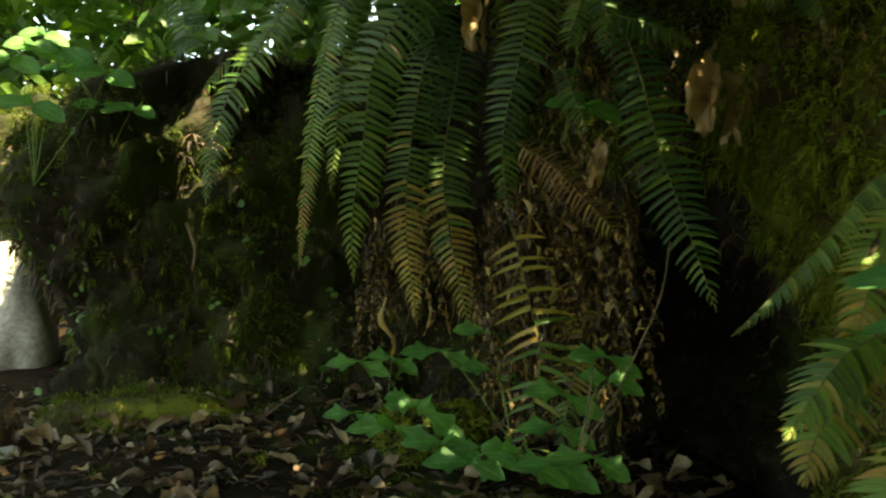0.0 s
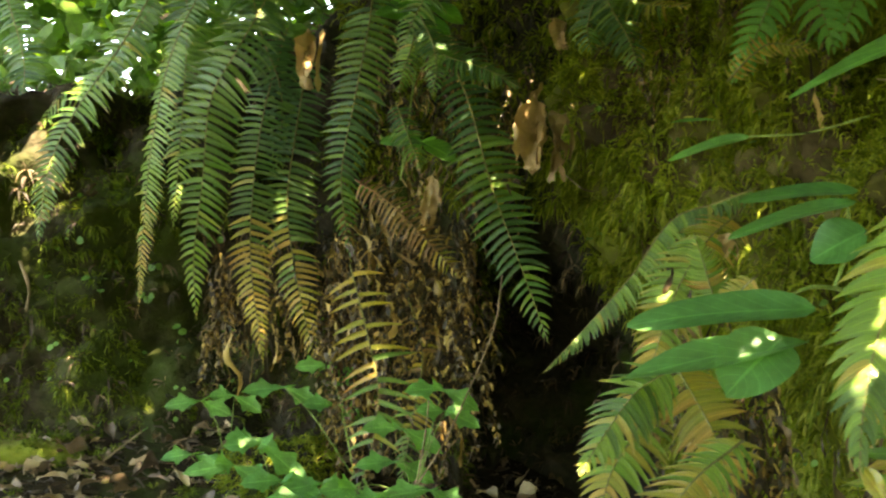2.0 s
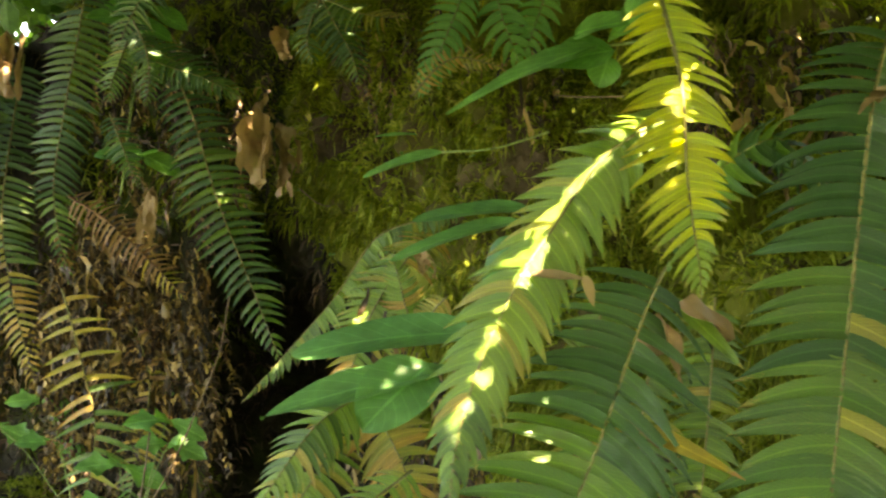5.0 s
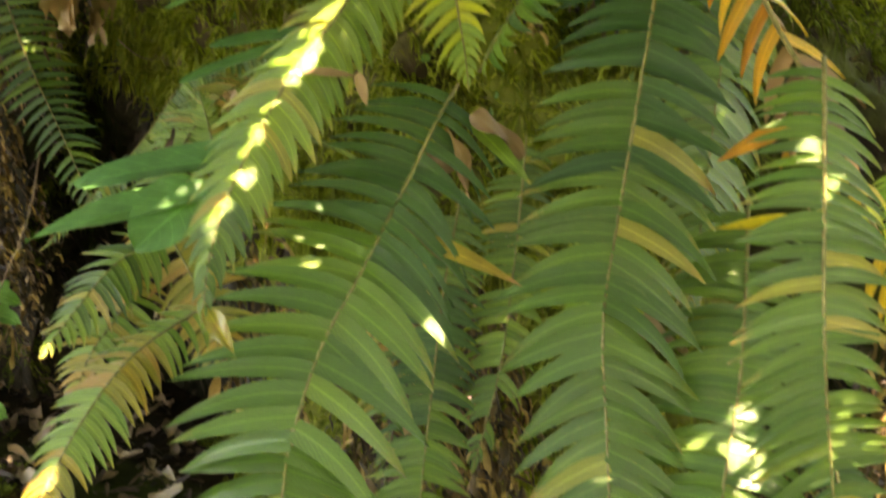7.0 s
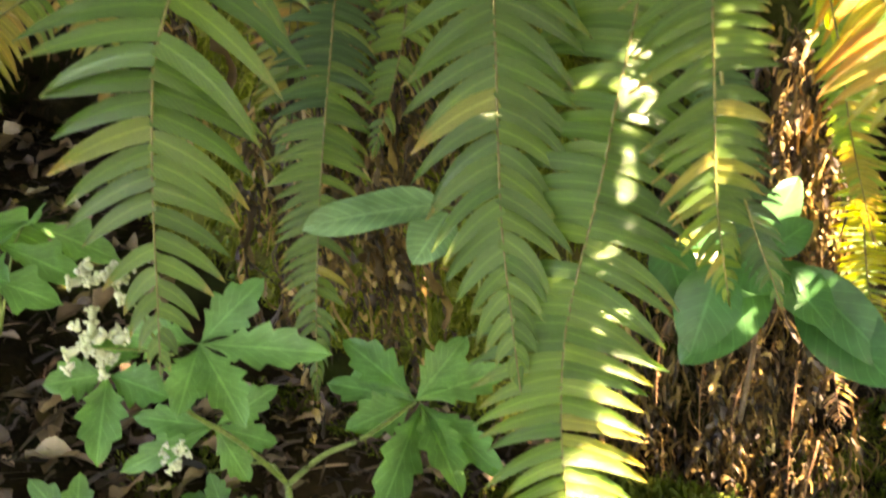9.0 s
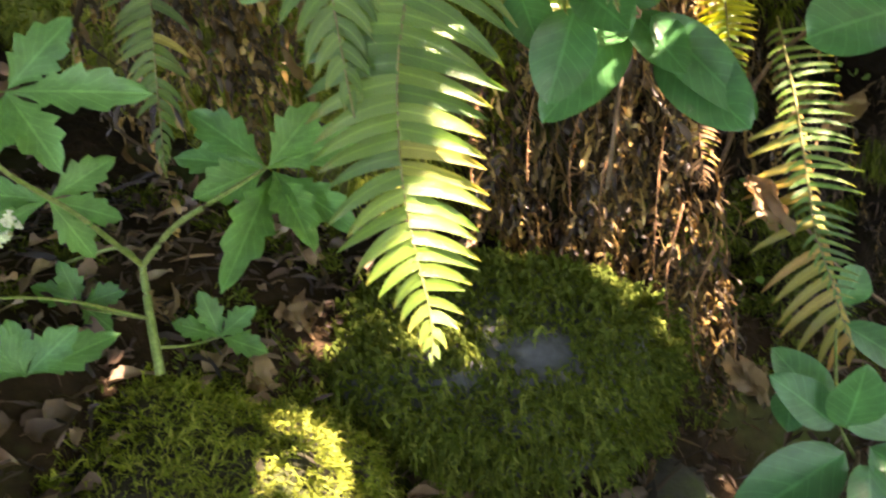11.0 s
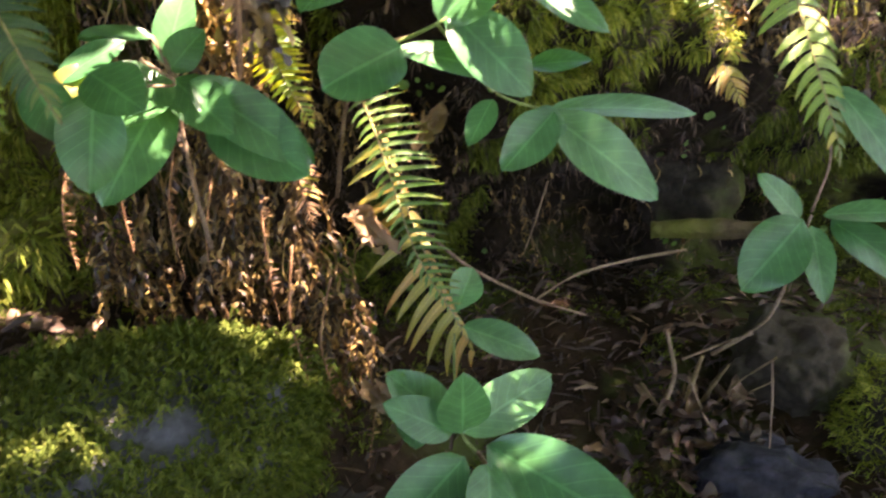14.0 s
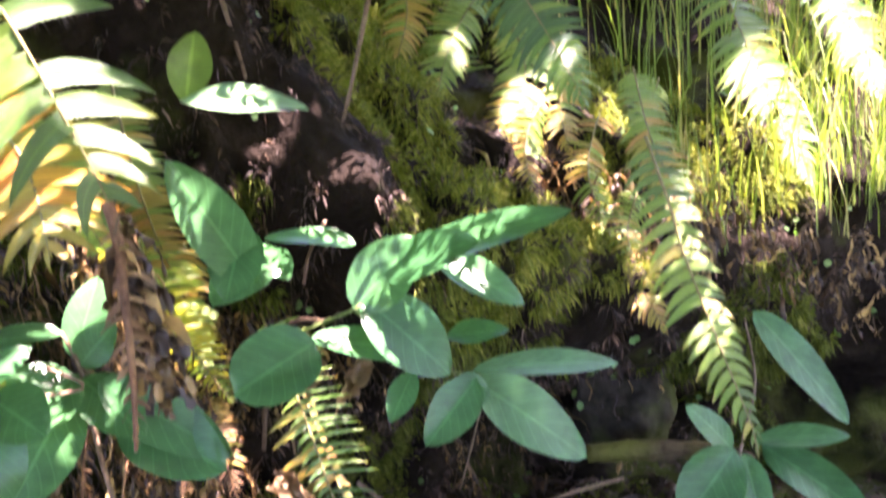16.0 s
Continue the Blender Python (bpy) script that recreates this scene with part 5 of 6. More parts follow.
def flower_head(plant, at, radius, seed):
    """A loose cluster of small buds and open flowers."""
    rng = random.Random(seed)
    bm = bmesh.new()
    middle = Vector(at) - Vector(plant.location)
    for _ in range(17):
        d = Vector((rng.gauss(0, 1), rng.gauss(0, 0.7), rng.gauss(0, 0.8))).normalized() * radius * rng.uniform(0.3, 1.25)
        out = Matrix.Translation(middle + d) @ d.to_track_quat("Z", "Y").to_matrix().to_4x4()
        r = radius * rng.uniform(0.2, 0.3)
        bmesh.ops.create_icosphere(bm, subdivisions=1, radius=r, matrix=out @ Matrix.Diagonal((0.75, 0.75, 1.2, 1)))
        for k in range(5):
            a = k * 1.2566 + rng.uniform(0, 0.5)
            bmesh.ops.create_icosphere(bm, subdivisions=1, radius=r * 0.5, matrix=out @ Matrix.Translation((math.cos(a) * r * 0.8, math.sin(a) * r * 0.8, r * 0.9)) @ Matrix.Diagonal((1, 1, 0.7, 1)))
    for f in bm.faces:
        f.smooth = True
    return part("flower_head", bm, FLOWER, plant, "cluster of small cream flowers")


flower_head(h, (0.438, 0.615, 0.611), 0.017, 1)
flower_head(h, (0.424, 0.604, 0.570), 0.017, 2)
flower_head(h, (0.432, 0.640, 0.404), 0.015, 3)
flower_head(h, (0.478, 0.660, 0.436), 0.011, 4)
tube("stem", [(0.571, 0.684, 0.309), (0.501, 0.662, 0.366), (0.432, 0.640, 0.404)], 0.0018, 0.001, STEM, h)
tube("stem", [(0.476, 0.627, 0.523), (0.459, 0.614, 0.582), (0.441, 0.613, 0.610)], 0.0016, 0.001, STEM, h)
tube("stem", [(0.477, 0.612, 0.546), (0.453, 0.606, 0.558), (0.426, 0.602, 0.568)], 0.0014, 0.001, STEM, h)


def small_herb(at, label, spots, width, seed, teeth=3, material=HERB, face=(-0.1, -0.7, 0.7)):
    """A small herb: thin stems from at to each spot, with a toothed leaf of three leaflets there."""
    rng = random.Random(seed)
    plant = thing("herb", at, label, "herb", "small herbs at the foot of the bank")
    for k, p in enumerate(spots):
        p = Vector(p)
        tube("stem", [at, Vector(at).lerp(p, 0.6) + Vector((rng.gauss(0, 0.01), 0, 0.015)), p], 0.0014, 0.0009, STEM, plant, n=10, sides=5)
        for j, a in enumerate((0.3, 1.57, 2.85)):
            a += rng.gauss(0, 0.2)
            d = Vector((math.cos(a), -0.25, -0.35 + 0.5 * math.sin(a - 0.6))) * width * rng.uniform(1.15, 1.65)
            leaf(plant, p, p + d * 1.25, width * 1.25, face, material=material, name="leaflet", teeth=teeth, seed=seed * 50 + k * 5 + j, shape="rhomb" if teeth else "oval", nx=10)
    return plant


small_herb((-0.111, 1.720, 0.577), "small herb with lobed green leaves", [(-0.155, 1.720, 0.739), (-0.097, 1.740, 0.744), (-0.063, 1.700, 0.672), (-0.167, 1.700, 0.646)], 0.036, 1)
small_herb((-0.011, 1.600, 0.581), "small herb with lobed green leaves", [(-0.088, 1.620, 0.639), (-0.001, 1.600, 0.614), (-0.042, 1.640, 0.672), (0.066, 1.600, 0.606)], 0.045, 2)
small_herb((0.217, 1.520, 0.588), "small herb with rounded leaves on pale stems", [(0.277, 1.530, 0.735), (0.275, 1.550, 0.770), (0.201, 1.550, 0.706), (0.190, 1.540, 0.651)], 0.04, 3)
small_herb((0.124, 1.650, 0.601), "small herb with pointed leaves", [(-0.004, 1.750, 0.755), (0.076, 1.700, 0.800), (0.086, 1.700, 0.727)], 0.04, 4)
small_herb((0.243, 1.500, 0.592), "small herb with lobed green leaves", [(0.123, 1.500, 0.617), (0.177, 1.480, 0.601), (0.244, 1.500, 0.610), (0.048, 1.550, 0.590)], 0.045, 5)
small_herb((0.375, 0.850, 0.499), "small herb with toothed leaves in the shade", [(0.387, 0.850, 0.583), (0.415, 0.880, 0.590), (0.368, 0.820, 0.566), (0.370, 0.900, 0.604)], 0.04, 6)
small_herb((-0.826, 1.850, 1.077), "trailing herb with rounded leaves over the bank edge", [(-0.826, 1.850, 1.362), (-0.769, 1.850, 1.353), (-0.804, 1.800, 1.234), (-0.678, 1.850, 1.305), (-0.848, 1.800, 1.323)], 0.04, 7, teeth=0)
small_herb((-0.684, 1.900, 1.162), "trailing herb with rounded leaves over the bank edge", [(-0.700, 1.880, 1.243), (-0.631, 1.880, 1.239), (-0.778, 1.900, 1.326), (-0.846, 1.950, 1.408)], 0.03, 8, teeth=0)
small_herb((0.213, 1.620, 1.137), "small herb rooted in dead fronds", [(0.253, 1.600, 1.201), (0.237, 1.600, 1.428), (0.269, 1.620, 1.455)], 0.04, 9, teeth=0)
small_herb((0.768, 0.553, 0.009), "seedling with one rounded leaf", [(0.768, 0.549, 0.044), (0.904, 0.420, 0.022)], 0.03, 10, teeth=0)
small_herb((1.497, 0.606, 0.518), "seedling in the dark earth", [(1.502, 0.584, 0.555), (1.485, 0.609, 0.552), (1.513, 0.589, 0.529)], 0.028, 11, teeth=0)


# ---- dead fronds, litter and twigs ----
def ribbon(verts, faces, points, width, rng, n=12, crumple=0.5):
    """A crumpled dead strip along points, added to verts and faces."""
    line, _ = spline(points, n)
    tw, k = rng.uniform(0, 6.28), len(verts)
    for i, p in enumerate(line):
        t = (line[min(i + 1, n)] - line[max(i - 1, 0)]).normalized()
        tw += rng.gauss(0, crumple)
        a = Matrix.Rotation(tw, 3, t) @ t.orthogonal().normalized()
        b = t.cross(a)
        w = width * (0.35 + 0.65 * math.sin(math.pi * (i + 0.6) / (n + 1.2))) * rng.uniform(0.6, 1.3)
        verts += [p - a * w, p + b * w * 0.5, p + a * w]
    for i in range(n):
        a, b = k + i * 3, k + i * 3 + 3
        faces += [(a, b, b + 1, a + 1), (a + 1, b + 1, b + 2, a + 2)]


def skirt(name, label, top_a, top_b, drop, depth, count, width, seed, material=WITHER, face=(-0.3, -0.9, 0)):
    """A hanging mass of dead fern fronds between two upper corners: withered fronds with curled leaflets, and loose scraps."""
    rng = random.Random(seed)
    a, b, out = Vector(top_a), Vector(top_b), Vector(face).normalized()
    along = (b - a).normalized() if (b - a).length > 0.02 else Vector((-out.y, out.x, 0))
    mass = thing("hanging_rootlets" if name == "hanging_rootlets" else "dead_fern", tuple(a.lerp(b, 0.5)), label, "dead fern", "dead hanging ferns")
    at = Vector(mass.location)
    for _ in range(max(3, int(count * 0.16))):
        p = a.lerp(b, rng.uniform(-0.05, 1.05)) + out * rng.uniform(-depth, depth) + Vector((0, 0, rng.uniform(-0.45, 0.08) * drop))
        ln = drop * rng.uniform(0.35, 0.75)
        pts = [p]
        for k in range(4):
            pts.append(pts[-1] + (Vector((0, 0, -1)) + along * rng.gauss(0, 0.28) + out * rng.gauss(0.05, 0.2)) * ln / 4)
        verts, faces = [], []
        ribbon(verts, faces, [q - at for q in pts], 0.0011, rng, n=10, crumple=0.2)
        n = max(6, int(ln / 0.0085))
        line, _ = spline(pts, n)
        for i in range(1, n):
            for sgn in (-1, 1):
                if rng.random() < 0.25:
                    continue
                size = width * rng.uniform(2.2, 4.6) * (1.15 - 0.6 * i / n)
                d = along * sgn * rng.uniform(0.35, 1.0) + out * rng.gauss(0.25, 0.45) + Vector((0, 0, rng.gauss(-0.5, 0.35)))
                q0 = line[i] - at
                q1 = q0 + d.normalized() * size * 0.55
                q2 = q1 + (d.normalized() * 0.25 + Vector((0, 0, -1)) + out * rng.gauss(0, 0.5)).normalized() * size * 0.6
                ribbon(verts, faces, [q0, q1, q2], width * rng.uniform(0.38, 0.75), rng, n=4, crumple=0.45)
        part("dead_frond", mesh_of("dead_frond", verts, faces, material), material, mass)
    verts, faces = [], []
    for _ in range(int(count * 1.1)):
        p = a.lerp(b, rng.random()) + out * rng.uniform(-depth, depth) + Vector((0, 0, rng.uniform(-0.8, 0.1) * drop))
        ln = min(drop, 0.3) * rng.choice((rng.uniform(0.06, 0.18), rng.uniform(0.15, 0.45)))
        pts = [p - at]
        for _ in range(3):
            pts.append(pts[-1] + Vector((rng.gauss(0, 0.35), rng.gauss(0, 0.35), -rng.uniform(0.4, 1.1))) * ln / 3)
        ribbon(verts, faces, pts, width * rng.choice((0.25, 0.5, 0.9)) * rng.uniform(0.5, 1.2), rng, n=8, crumple=0.8)
    tagged(part("tangle", mesh_of("tangle", verts, faces, material), material, mass), kind="stuff")
    return mass


skirt("dead_frond_skirt", "hanging mass of dead brown fern fronds and roots", (0.111, 1.700, 1.072), (0.335, 1.680, 1.050), 0.50, 0.05, 400, 0.006, 1)
skirt("dead_frond_skirt", "dead brown fronds under the yellow ones", (-0.167, 1.930, 1.052), (0.110, 1.880, 1.047), 0.30, 0.05, 160, 0.006, 2)
skirt("dead_frond_skirt", "thick curtain of withered brown fronds catching the sun", (1.052, 0.817, 0.382), (1.238, 0.653, 0.366), 0.30, 0.05, 270, 0.0055, 3, face=(-0.75, -0.6, 0))
skirt("dead_frond_skirt", "withered brown fronds hanging to the litter", (1.156, 0.604, 0.289), (1.214, 0.560, 0.279), 0.44, 0.025, 110, 0.0045, 4, face=(-0.75, -0.6, 0))
skirt("dead_frond_skirt", "upper tangle of withered brown fronds", (1.109, 0.790, 0.595), (1.433, 0.601, 0.506), 0.28, 0.05, 300, 0.0045, 5, face=(-0.75, -0.6, 0))
skirt("dead_frond_skirt", "golden brown withered fronds behind the yellow fern", (1.123, 0.660, 0.715), (1.139, 0.600, 0.707), 0.32, 0.04, 170, 0.0055, 17, face=(-0.75, -0.6, 0))
skirt("dead_frond_skirt", "brown dead fronds behind the green fern", (0.614, 0.900, 0.771), (0.857, 0.920, 0.770), 0.45, 0.05, 220, 0.006, 6)
skirt("dead_frond_skirt", "pale dead fronds in the shade of the brow", (0.882, 0.950, 1.256), (1.116, 0.850, 1.240), 0.22, 0.06, 140, 0.006, 7)
skirt("dead_frond_skirt", "dead fronds under the drier brow", (1.826, 0.599, 0.340), (1.926, 0.295, 0.259), 0.16, 0.05, 150, 0.006, 8, face=(-0.75, -0.6, 0))
skirt("dead_frond_skirt", "yellowed scraps below the yellow fern", (0.510, 1.100, 0.963), (0.610, 1.000, 0.828), 0.25, 0.05, 90, 0.006, 9, material=WITHER)

skirt("dead_frond_skirt", "crumpled brown withered frond hanging in the sun", (0.924, 0.318, 0.718), (0.928, 0.311, 0.717), 0.13, 0.008, 45, 0.007, 10, face=(-0.75, -0.6, 0))
skirt("dead_frond_skirt", "dry brown and yellow scraps on the drier brow", (1.626, 0.663, 0.606), (1.828, 0.252, 0.447), 0.14, 0.06, 200, 0.007, 11, face=(-0.75, -0.6, 0))
skirt("dead_frond_skirt", "dry stalks and leaves below the grass", (1.758, 0.292, 0.493), (1.833, 0.010, 0.386), 0.16, 0.06, 120, 0.005, 12, face=(-0.75, -0.6, 0))

skirt("hanging_rootlets", "thin dark roots hanging from the earth bank", (1.487, 0.774, 0.747), (1.729, 0.610, 0.614), 0.26, 0.05, 90, 0.003, 13, face=(-0.75, -0.6, 0))
skirt("hanging_rootlets", "thin dark roots and stalks under the brow", (1.600, 0.596, 0.198), (1.870, 0.265, 0.125), 0.2, 0.05, 70, 0.003, 14, face=(-0.75, -0.6, 0))

skirt("dead_frond_skirt", "tangle of dead stalks under the hanging ferns", (0.180, 1.700, 1.422), (0.442, 1.660, 1.396), 0.36, 0.06, 130, 0.005, 15)
skirt("dead_frond_skirt", "dry stalks and scraps along the mossy brow", (0.585, 1.450, 1.407), (0.811, 1.200, 1.349), 0.18, 0.06, 90, 0.004, 16)


def dead_leaf(label, base, tip, width, face, seed):
    """A shrivelled leaf: a crumpled blade with curled shreds along it."""
    rng = random.Random(seed)
    base, tip = Vector(base), Vector(tip)
    v, f = blade(base, tip, width * 0.7, face, bend=0.3, fold=1.2, wave=0.35, seed=seed, shape=("long", "egg")[seed % 2], nx=22)
    v = [q + noise.noise_vector(q / width * 2.6) * width * 0.22 + noise.noise_vector(q / width * 8) * width * 0.09 for q in v]
    f = list(f)
    for _ in range(3):
        o = Vector((rng.gauss(0, 0.25), rng.gauss(0, 0.1), 0)) * width
        p0, p1 = base.lerp(tip, rng.uniform(0, 0.4)) + o, base.lerp(tip, rng.uniform(0.7, 1.2)) + o
        ribbon(v, f, [p0, p0.lerp(p1, 0.5) + Vector((rng.gauss(0, 0.2), rng.gauss(0, 0.2), 0)) * width, p1], width * 0.16, rng, crumple=0.5)
    return tagged(part("dead_leaf", mesh_of("dead_leaf", v, f, DEADLEAF), DEADLEAF), label, "dead leaf", "dead leaves caught in the ferns")


dead_leaf("large curled brown dead leaf hanging from the brow", (0.440, 1.500, 1.287), (0.420, 1.480, 1.140), 0.058, (-0.3, -0.9, 0.2), 1)
dead_leaf("curled brown dead leaf hanging from the brow", (0.462, 1.500, 1.238), (0.468, 1.480, 1.129), 0.038, (0.4, -0.9, 0.2), 2)
dead_leaf("pale brown dead leaf caught between fronds", (0.056, 1.580, 1.398), (0.047, 1.570, 1.293), 0.05, (-0.2, -0.9, 0.2), 3)
dead_leaf("small tan dead leaf stuck in moss", (0.466, 1.470, 1.390), (0.470, 1.460, 1.337), 0.036, (-0.2, -0.9, 0.2), 4)
dead_leaf("grey-brown dead leaf among roots", (0.266, 1.520, 1.140), (0.255, 1.520, 1.064), 0.042, (-0.5, -0.9, 0.2), 5)
dead_leaf("tan dead leaf by the oval leaves", (0.563, 1.050, 1.014), (0.565, 1.040, 0.986), 0.02, (-0.2, -0.9, 0.2), 6)
dead_leaf("yellow curled leaf at the bright end of a frond", (0.899, 0.620, 1.133), (0.815, 0.600, 1.122), 0.022, (-0.1, -0.6, 0.8), 7)
dead_leaf("cream papery dead leaf among yellow fronds", (1.207, 0.540, 0.305), (1.199, 0.474, 0.269), 0.045, (-0.6, -0.6, 0.4), 8)
dead_leaf("orange-brown dead leaf beside the stalks", (1.112, 0.476, 0.140), (1.115, 0.426, 0.117), 0.045, (-0.6, -0.6, 0.4), 9)
dead_leaf("tan dead leaf hanging in sun", (1.329, 0.556, 0.383), (1.292, 0.557, 0.348), 0.025, (-0.7, -0.6, 0.2), 10)
dead_leaf("tan dead leaf hanging in sun", (1.379, 0.518, 0.374), (1.319, 0.526, 0.332), 0.035, (-0.7, -0.6, 0.2), 11)
dead_leaf("tan maple leaf lying by the moss", (0.745, 0.853, 0.159), (0.770, 0.791, 0.144), 0.05, (-0.2, -0.7, 0.7), 12)
dead_leaf("brown dead leaf lying by the moss", (0.616, 0.923, 0.190), (0.660, 0.887, 0.192), 0.05, (-0.2, -0.7, 0.7), 13)
dead_leaf("tan dry leaf lying behind the moss", (0.724, 0.742, 0.234), (0.731, 0.709, 0.219), 0.055, (-0.2, -0.7, 0.7), 300)
dead_leaf("brown dry leaf lying in the litter", (0.606, 0.770, 0.278), (0.608, 0.744, 0.267), 0.05, (-0.2, -0.7, 0.7), 60)
dead_leaf("brown dry leaf by the moss mound", (0.652, 0.693, 0.212), (0.674, 0.674, 0.201), 0.05, (-0.2, -0.7, 0.7), 230)
dead_leaf("brown dead leaf under the herb", (0.539, 0.868, 0.261), (0.583, 0.827, 0.230), 0.06, (-0.2, -0.7, 0.7), 14)
dead_leaf("pale dry leaf in the leaf litter", (-0.678, 1.720, 0.564), (-0.623, 1.700, 0.558), 0.035, (0, -0.6, 0.8), 15)


def litter(name, label, count, box, size, seed, lift_by=0.006, material=LITTER):
    rng = random.Random(seed)
    verts, faces = [], []
    for _ in range(count):
        x, y = rng.uniform(box[0], box[1]), rng.uniform(box[2], box[3])
        p = Vector((x, y, ground_z(x, y) + rng.uniform(0.0, lift_by) * 3))
        a = rng.uniform(0, 6.28)
        d = Vector((math.cos(a), math.sin(a), rng.gauss(0.1, 0.3))) * size * rng.uniform(0.5, 1.4)
        v, f = blade(p, p + d, d.length * rng.uniform(0.22, 0.65), (rng.gauss(0, 0.5), rng.gauss(0, 0.5), 1), bend=rng.uniform(-0.5, 0.5), fold=rng.uniform(0.1, 1.4), wave=0.3, teeth=0, seed=rng.randrange(9999), nx=6, shape=rng.choice(["oval", "long", "egg", "long"]))
        k = len(verts)
        verts += v
        faces += [tuple(q + k for q in g) for g in f]
    return tagged(new(name, mesh_of(name, verts, faces, material)), label, "leaf litter", kind="stuff")


litter("leaf_litter", "brown fallen leaves on the forest floor", 900, (-1.2, 0.6, 0.9, 2.1), 0.045, 1)
litter("leaf_litter", "brown fallen leaves below the fern", 420, (0.3, 1.0, 0.3, 1.0), 0.035, 2)
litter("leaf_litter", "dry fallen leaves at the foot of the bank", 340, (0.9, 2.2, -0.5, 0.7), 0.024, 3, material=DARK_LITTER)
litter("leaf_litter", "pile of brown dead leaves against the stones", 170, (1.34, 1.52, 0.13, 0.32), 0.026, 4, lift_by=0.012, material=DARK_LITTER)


def debris(name, label, count, box, seed):
    """Fine crumbs, needles and bits of stalk on the soil."""
    rng = random.Random(seed)
    verts, faces = [], []
    for _ in range(count):
        x, y = rng.uniform(box[0], box[1]), rng.uniform(box[2], box[3])
        p = Vector((x, y, ground_z(x, y) + rng.uniform(0.001, 0.008)))
        a, ln = rng.uniform(0, 6.28), rng.uniform(0.006, 0.05)
        d = Vector((math.cos(a), math.sin(a), rng.gauss(0, 0.25))) * ln
        ribbon(verts, faces, [p, p + d * 0.5 + Vector((0, 0, rng.uniform(0, 0.006))), p + d], rng.uniform(0.0008, 0.004), rng, n=4)
    return tagged(new(name, mesh_of(name, verts, faces, DEBRIS)), label, "forest debris", kind="stuff")


debris("forest_debris", "crumbs of bark, needles and stalks on the soil", 5000, (0.9, 2.2, -0.5, 0.7), 1)
debris("forest_debris", "crumbs of bark, needles and stalks on the soil", 2500, (0.2, 1.0, 0.2, 1.0), 2)
debris("forest_debris", "crumbs of bark, needles and stalks on the soil", 3500, (-1.2, 0.6, 0.9, 2.1), 3)


def twig(points, r0, r1, label, material=TWIG):
    return tagged(tube("twig", points, r0, r1, material, None, sides=6, n=20, wobble=0.3), label, "twig", "twigs on the bank")


twig([(1.347, 0.552, 0.196), (1.373, 0.506, 0.140), (1.400, 0.431, 0.097), (1.457, 0.370, 0.049)], 0.003, 0.0015, "thin brown twig lying across the litter")
twig([(1.404, 0.424, 0.096), (1.463, 0.395, 0.108), (1.531, 0.343, 0.108), (1.592, 0.294, 0.102)], 0.0015, 0.0025, "thin pale twig lying across the litter")
twig([(1.504, 0.284, 0.024), (1.475, 0.261, -0.025), (1.440, 0.268, -0.070)], 0.003, 0.004, "broken pale stub in the litter")
twig([(1.499, 0.259, -0.013), (1.547, 0.221, -0.006), (1.591, 0.196, -0.009)], 0.002, 0.002, "thin dry brown twig in the litter")
twig([(1.485, 0.245, -0.028), (1.458, 0.211, -0.063), (1.440, 0.185, -0.078)], 0.0025, 0.002, "thin dry brown twig in the litter")
twig([(1.659, 0.376, 0.082), (1.690, 0.299, 0.085), (1.717, 0.223, 0.082), (1.714, 0.150, 0.080)], 0.014, 0.016, "mossy fallen branch at the foot of the bank", BANKMAT)
twig([(1.582, 0.504, 0.174), (1.531, 0.498, 0.135), (1.479, 0.489, 0.109)], 0.0015, 0.001, "thin dry stalk standing upright")
twig([(1.321, 0.588, 0.814), (1.326, 0.581, 0.731), (1.349, 0.588, 0.590)], 0.003, 0.002, "bare pale stalk in the shade")
twig([(1.401, 0.453, 0.794), (1.380, 0.497, 0.668), (1.365, 0.548, 0.566), (1.363, 0.589, 0.478)], 0.003, 0.002, "bare brown stalk in the shade")
twig([(1.223, 0.418, 0.603), (1.236, 0.458, 0.560), (1.255, 0.490, 0.518)], 0.002, 0.0015, "thin bare brown stalk among leaves")
twig([(1.483, 0.136, 0.037), (1.461, 0.126, -0.007), (1.431, 0.116, -0.062)], 0.0015, 0.001, "thin dry stalk standing upright")
twig([(0.220, 1.500, 0.612), (0.236, 1.500, 0.685), (0.248, 1.520, 0.756)], 0.0018, 0.0014, "pale upright stalk of a herb")
twig([(0.377, 1.520, 0.963), (0.358, 1.500, 0.878), (0.323, 1.500, 0.794), (0.273, 1.500, 0.693), (0.225, 1.500, 0.621)], 0.0012, 0.0016, "thin trailing stem hanging from the ferns")
twig([(0.509, 1.600, 1.144), (0.535, 1.580, 1.117), (0.558, 1.570, 1.108)], 0.0012, 0.0008, "thin dark root hanging loose")
twig([(-0.392, 1.850, 0.586), (-0.339, 1.870, 0.628), (-0.298, 1.900, 0.658)], 0.003, 0.002, "twig in the leaf litter")
twig([(-0.532, 1.900, 1.004), (-0.509, 1.880, 0.951), (-0.515, 1.880, 0.905)], 0.004, 0.003, "pale root hanging on the bank")
twig([(0.566, 0.635, 0.194), (0.575, 0.617, 0.180), (0.579, 0.610, 0.176)], 0.0015, 0.001, "small twig on the moss mound")

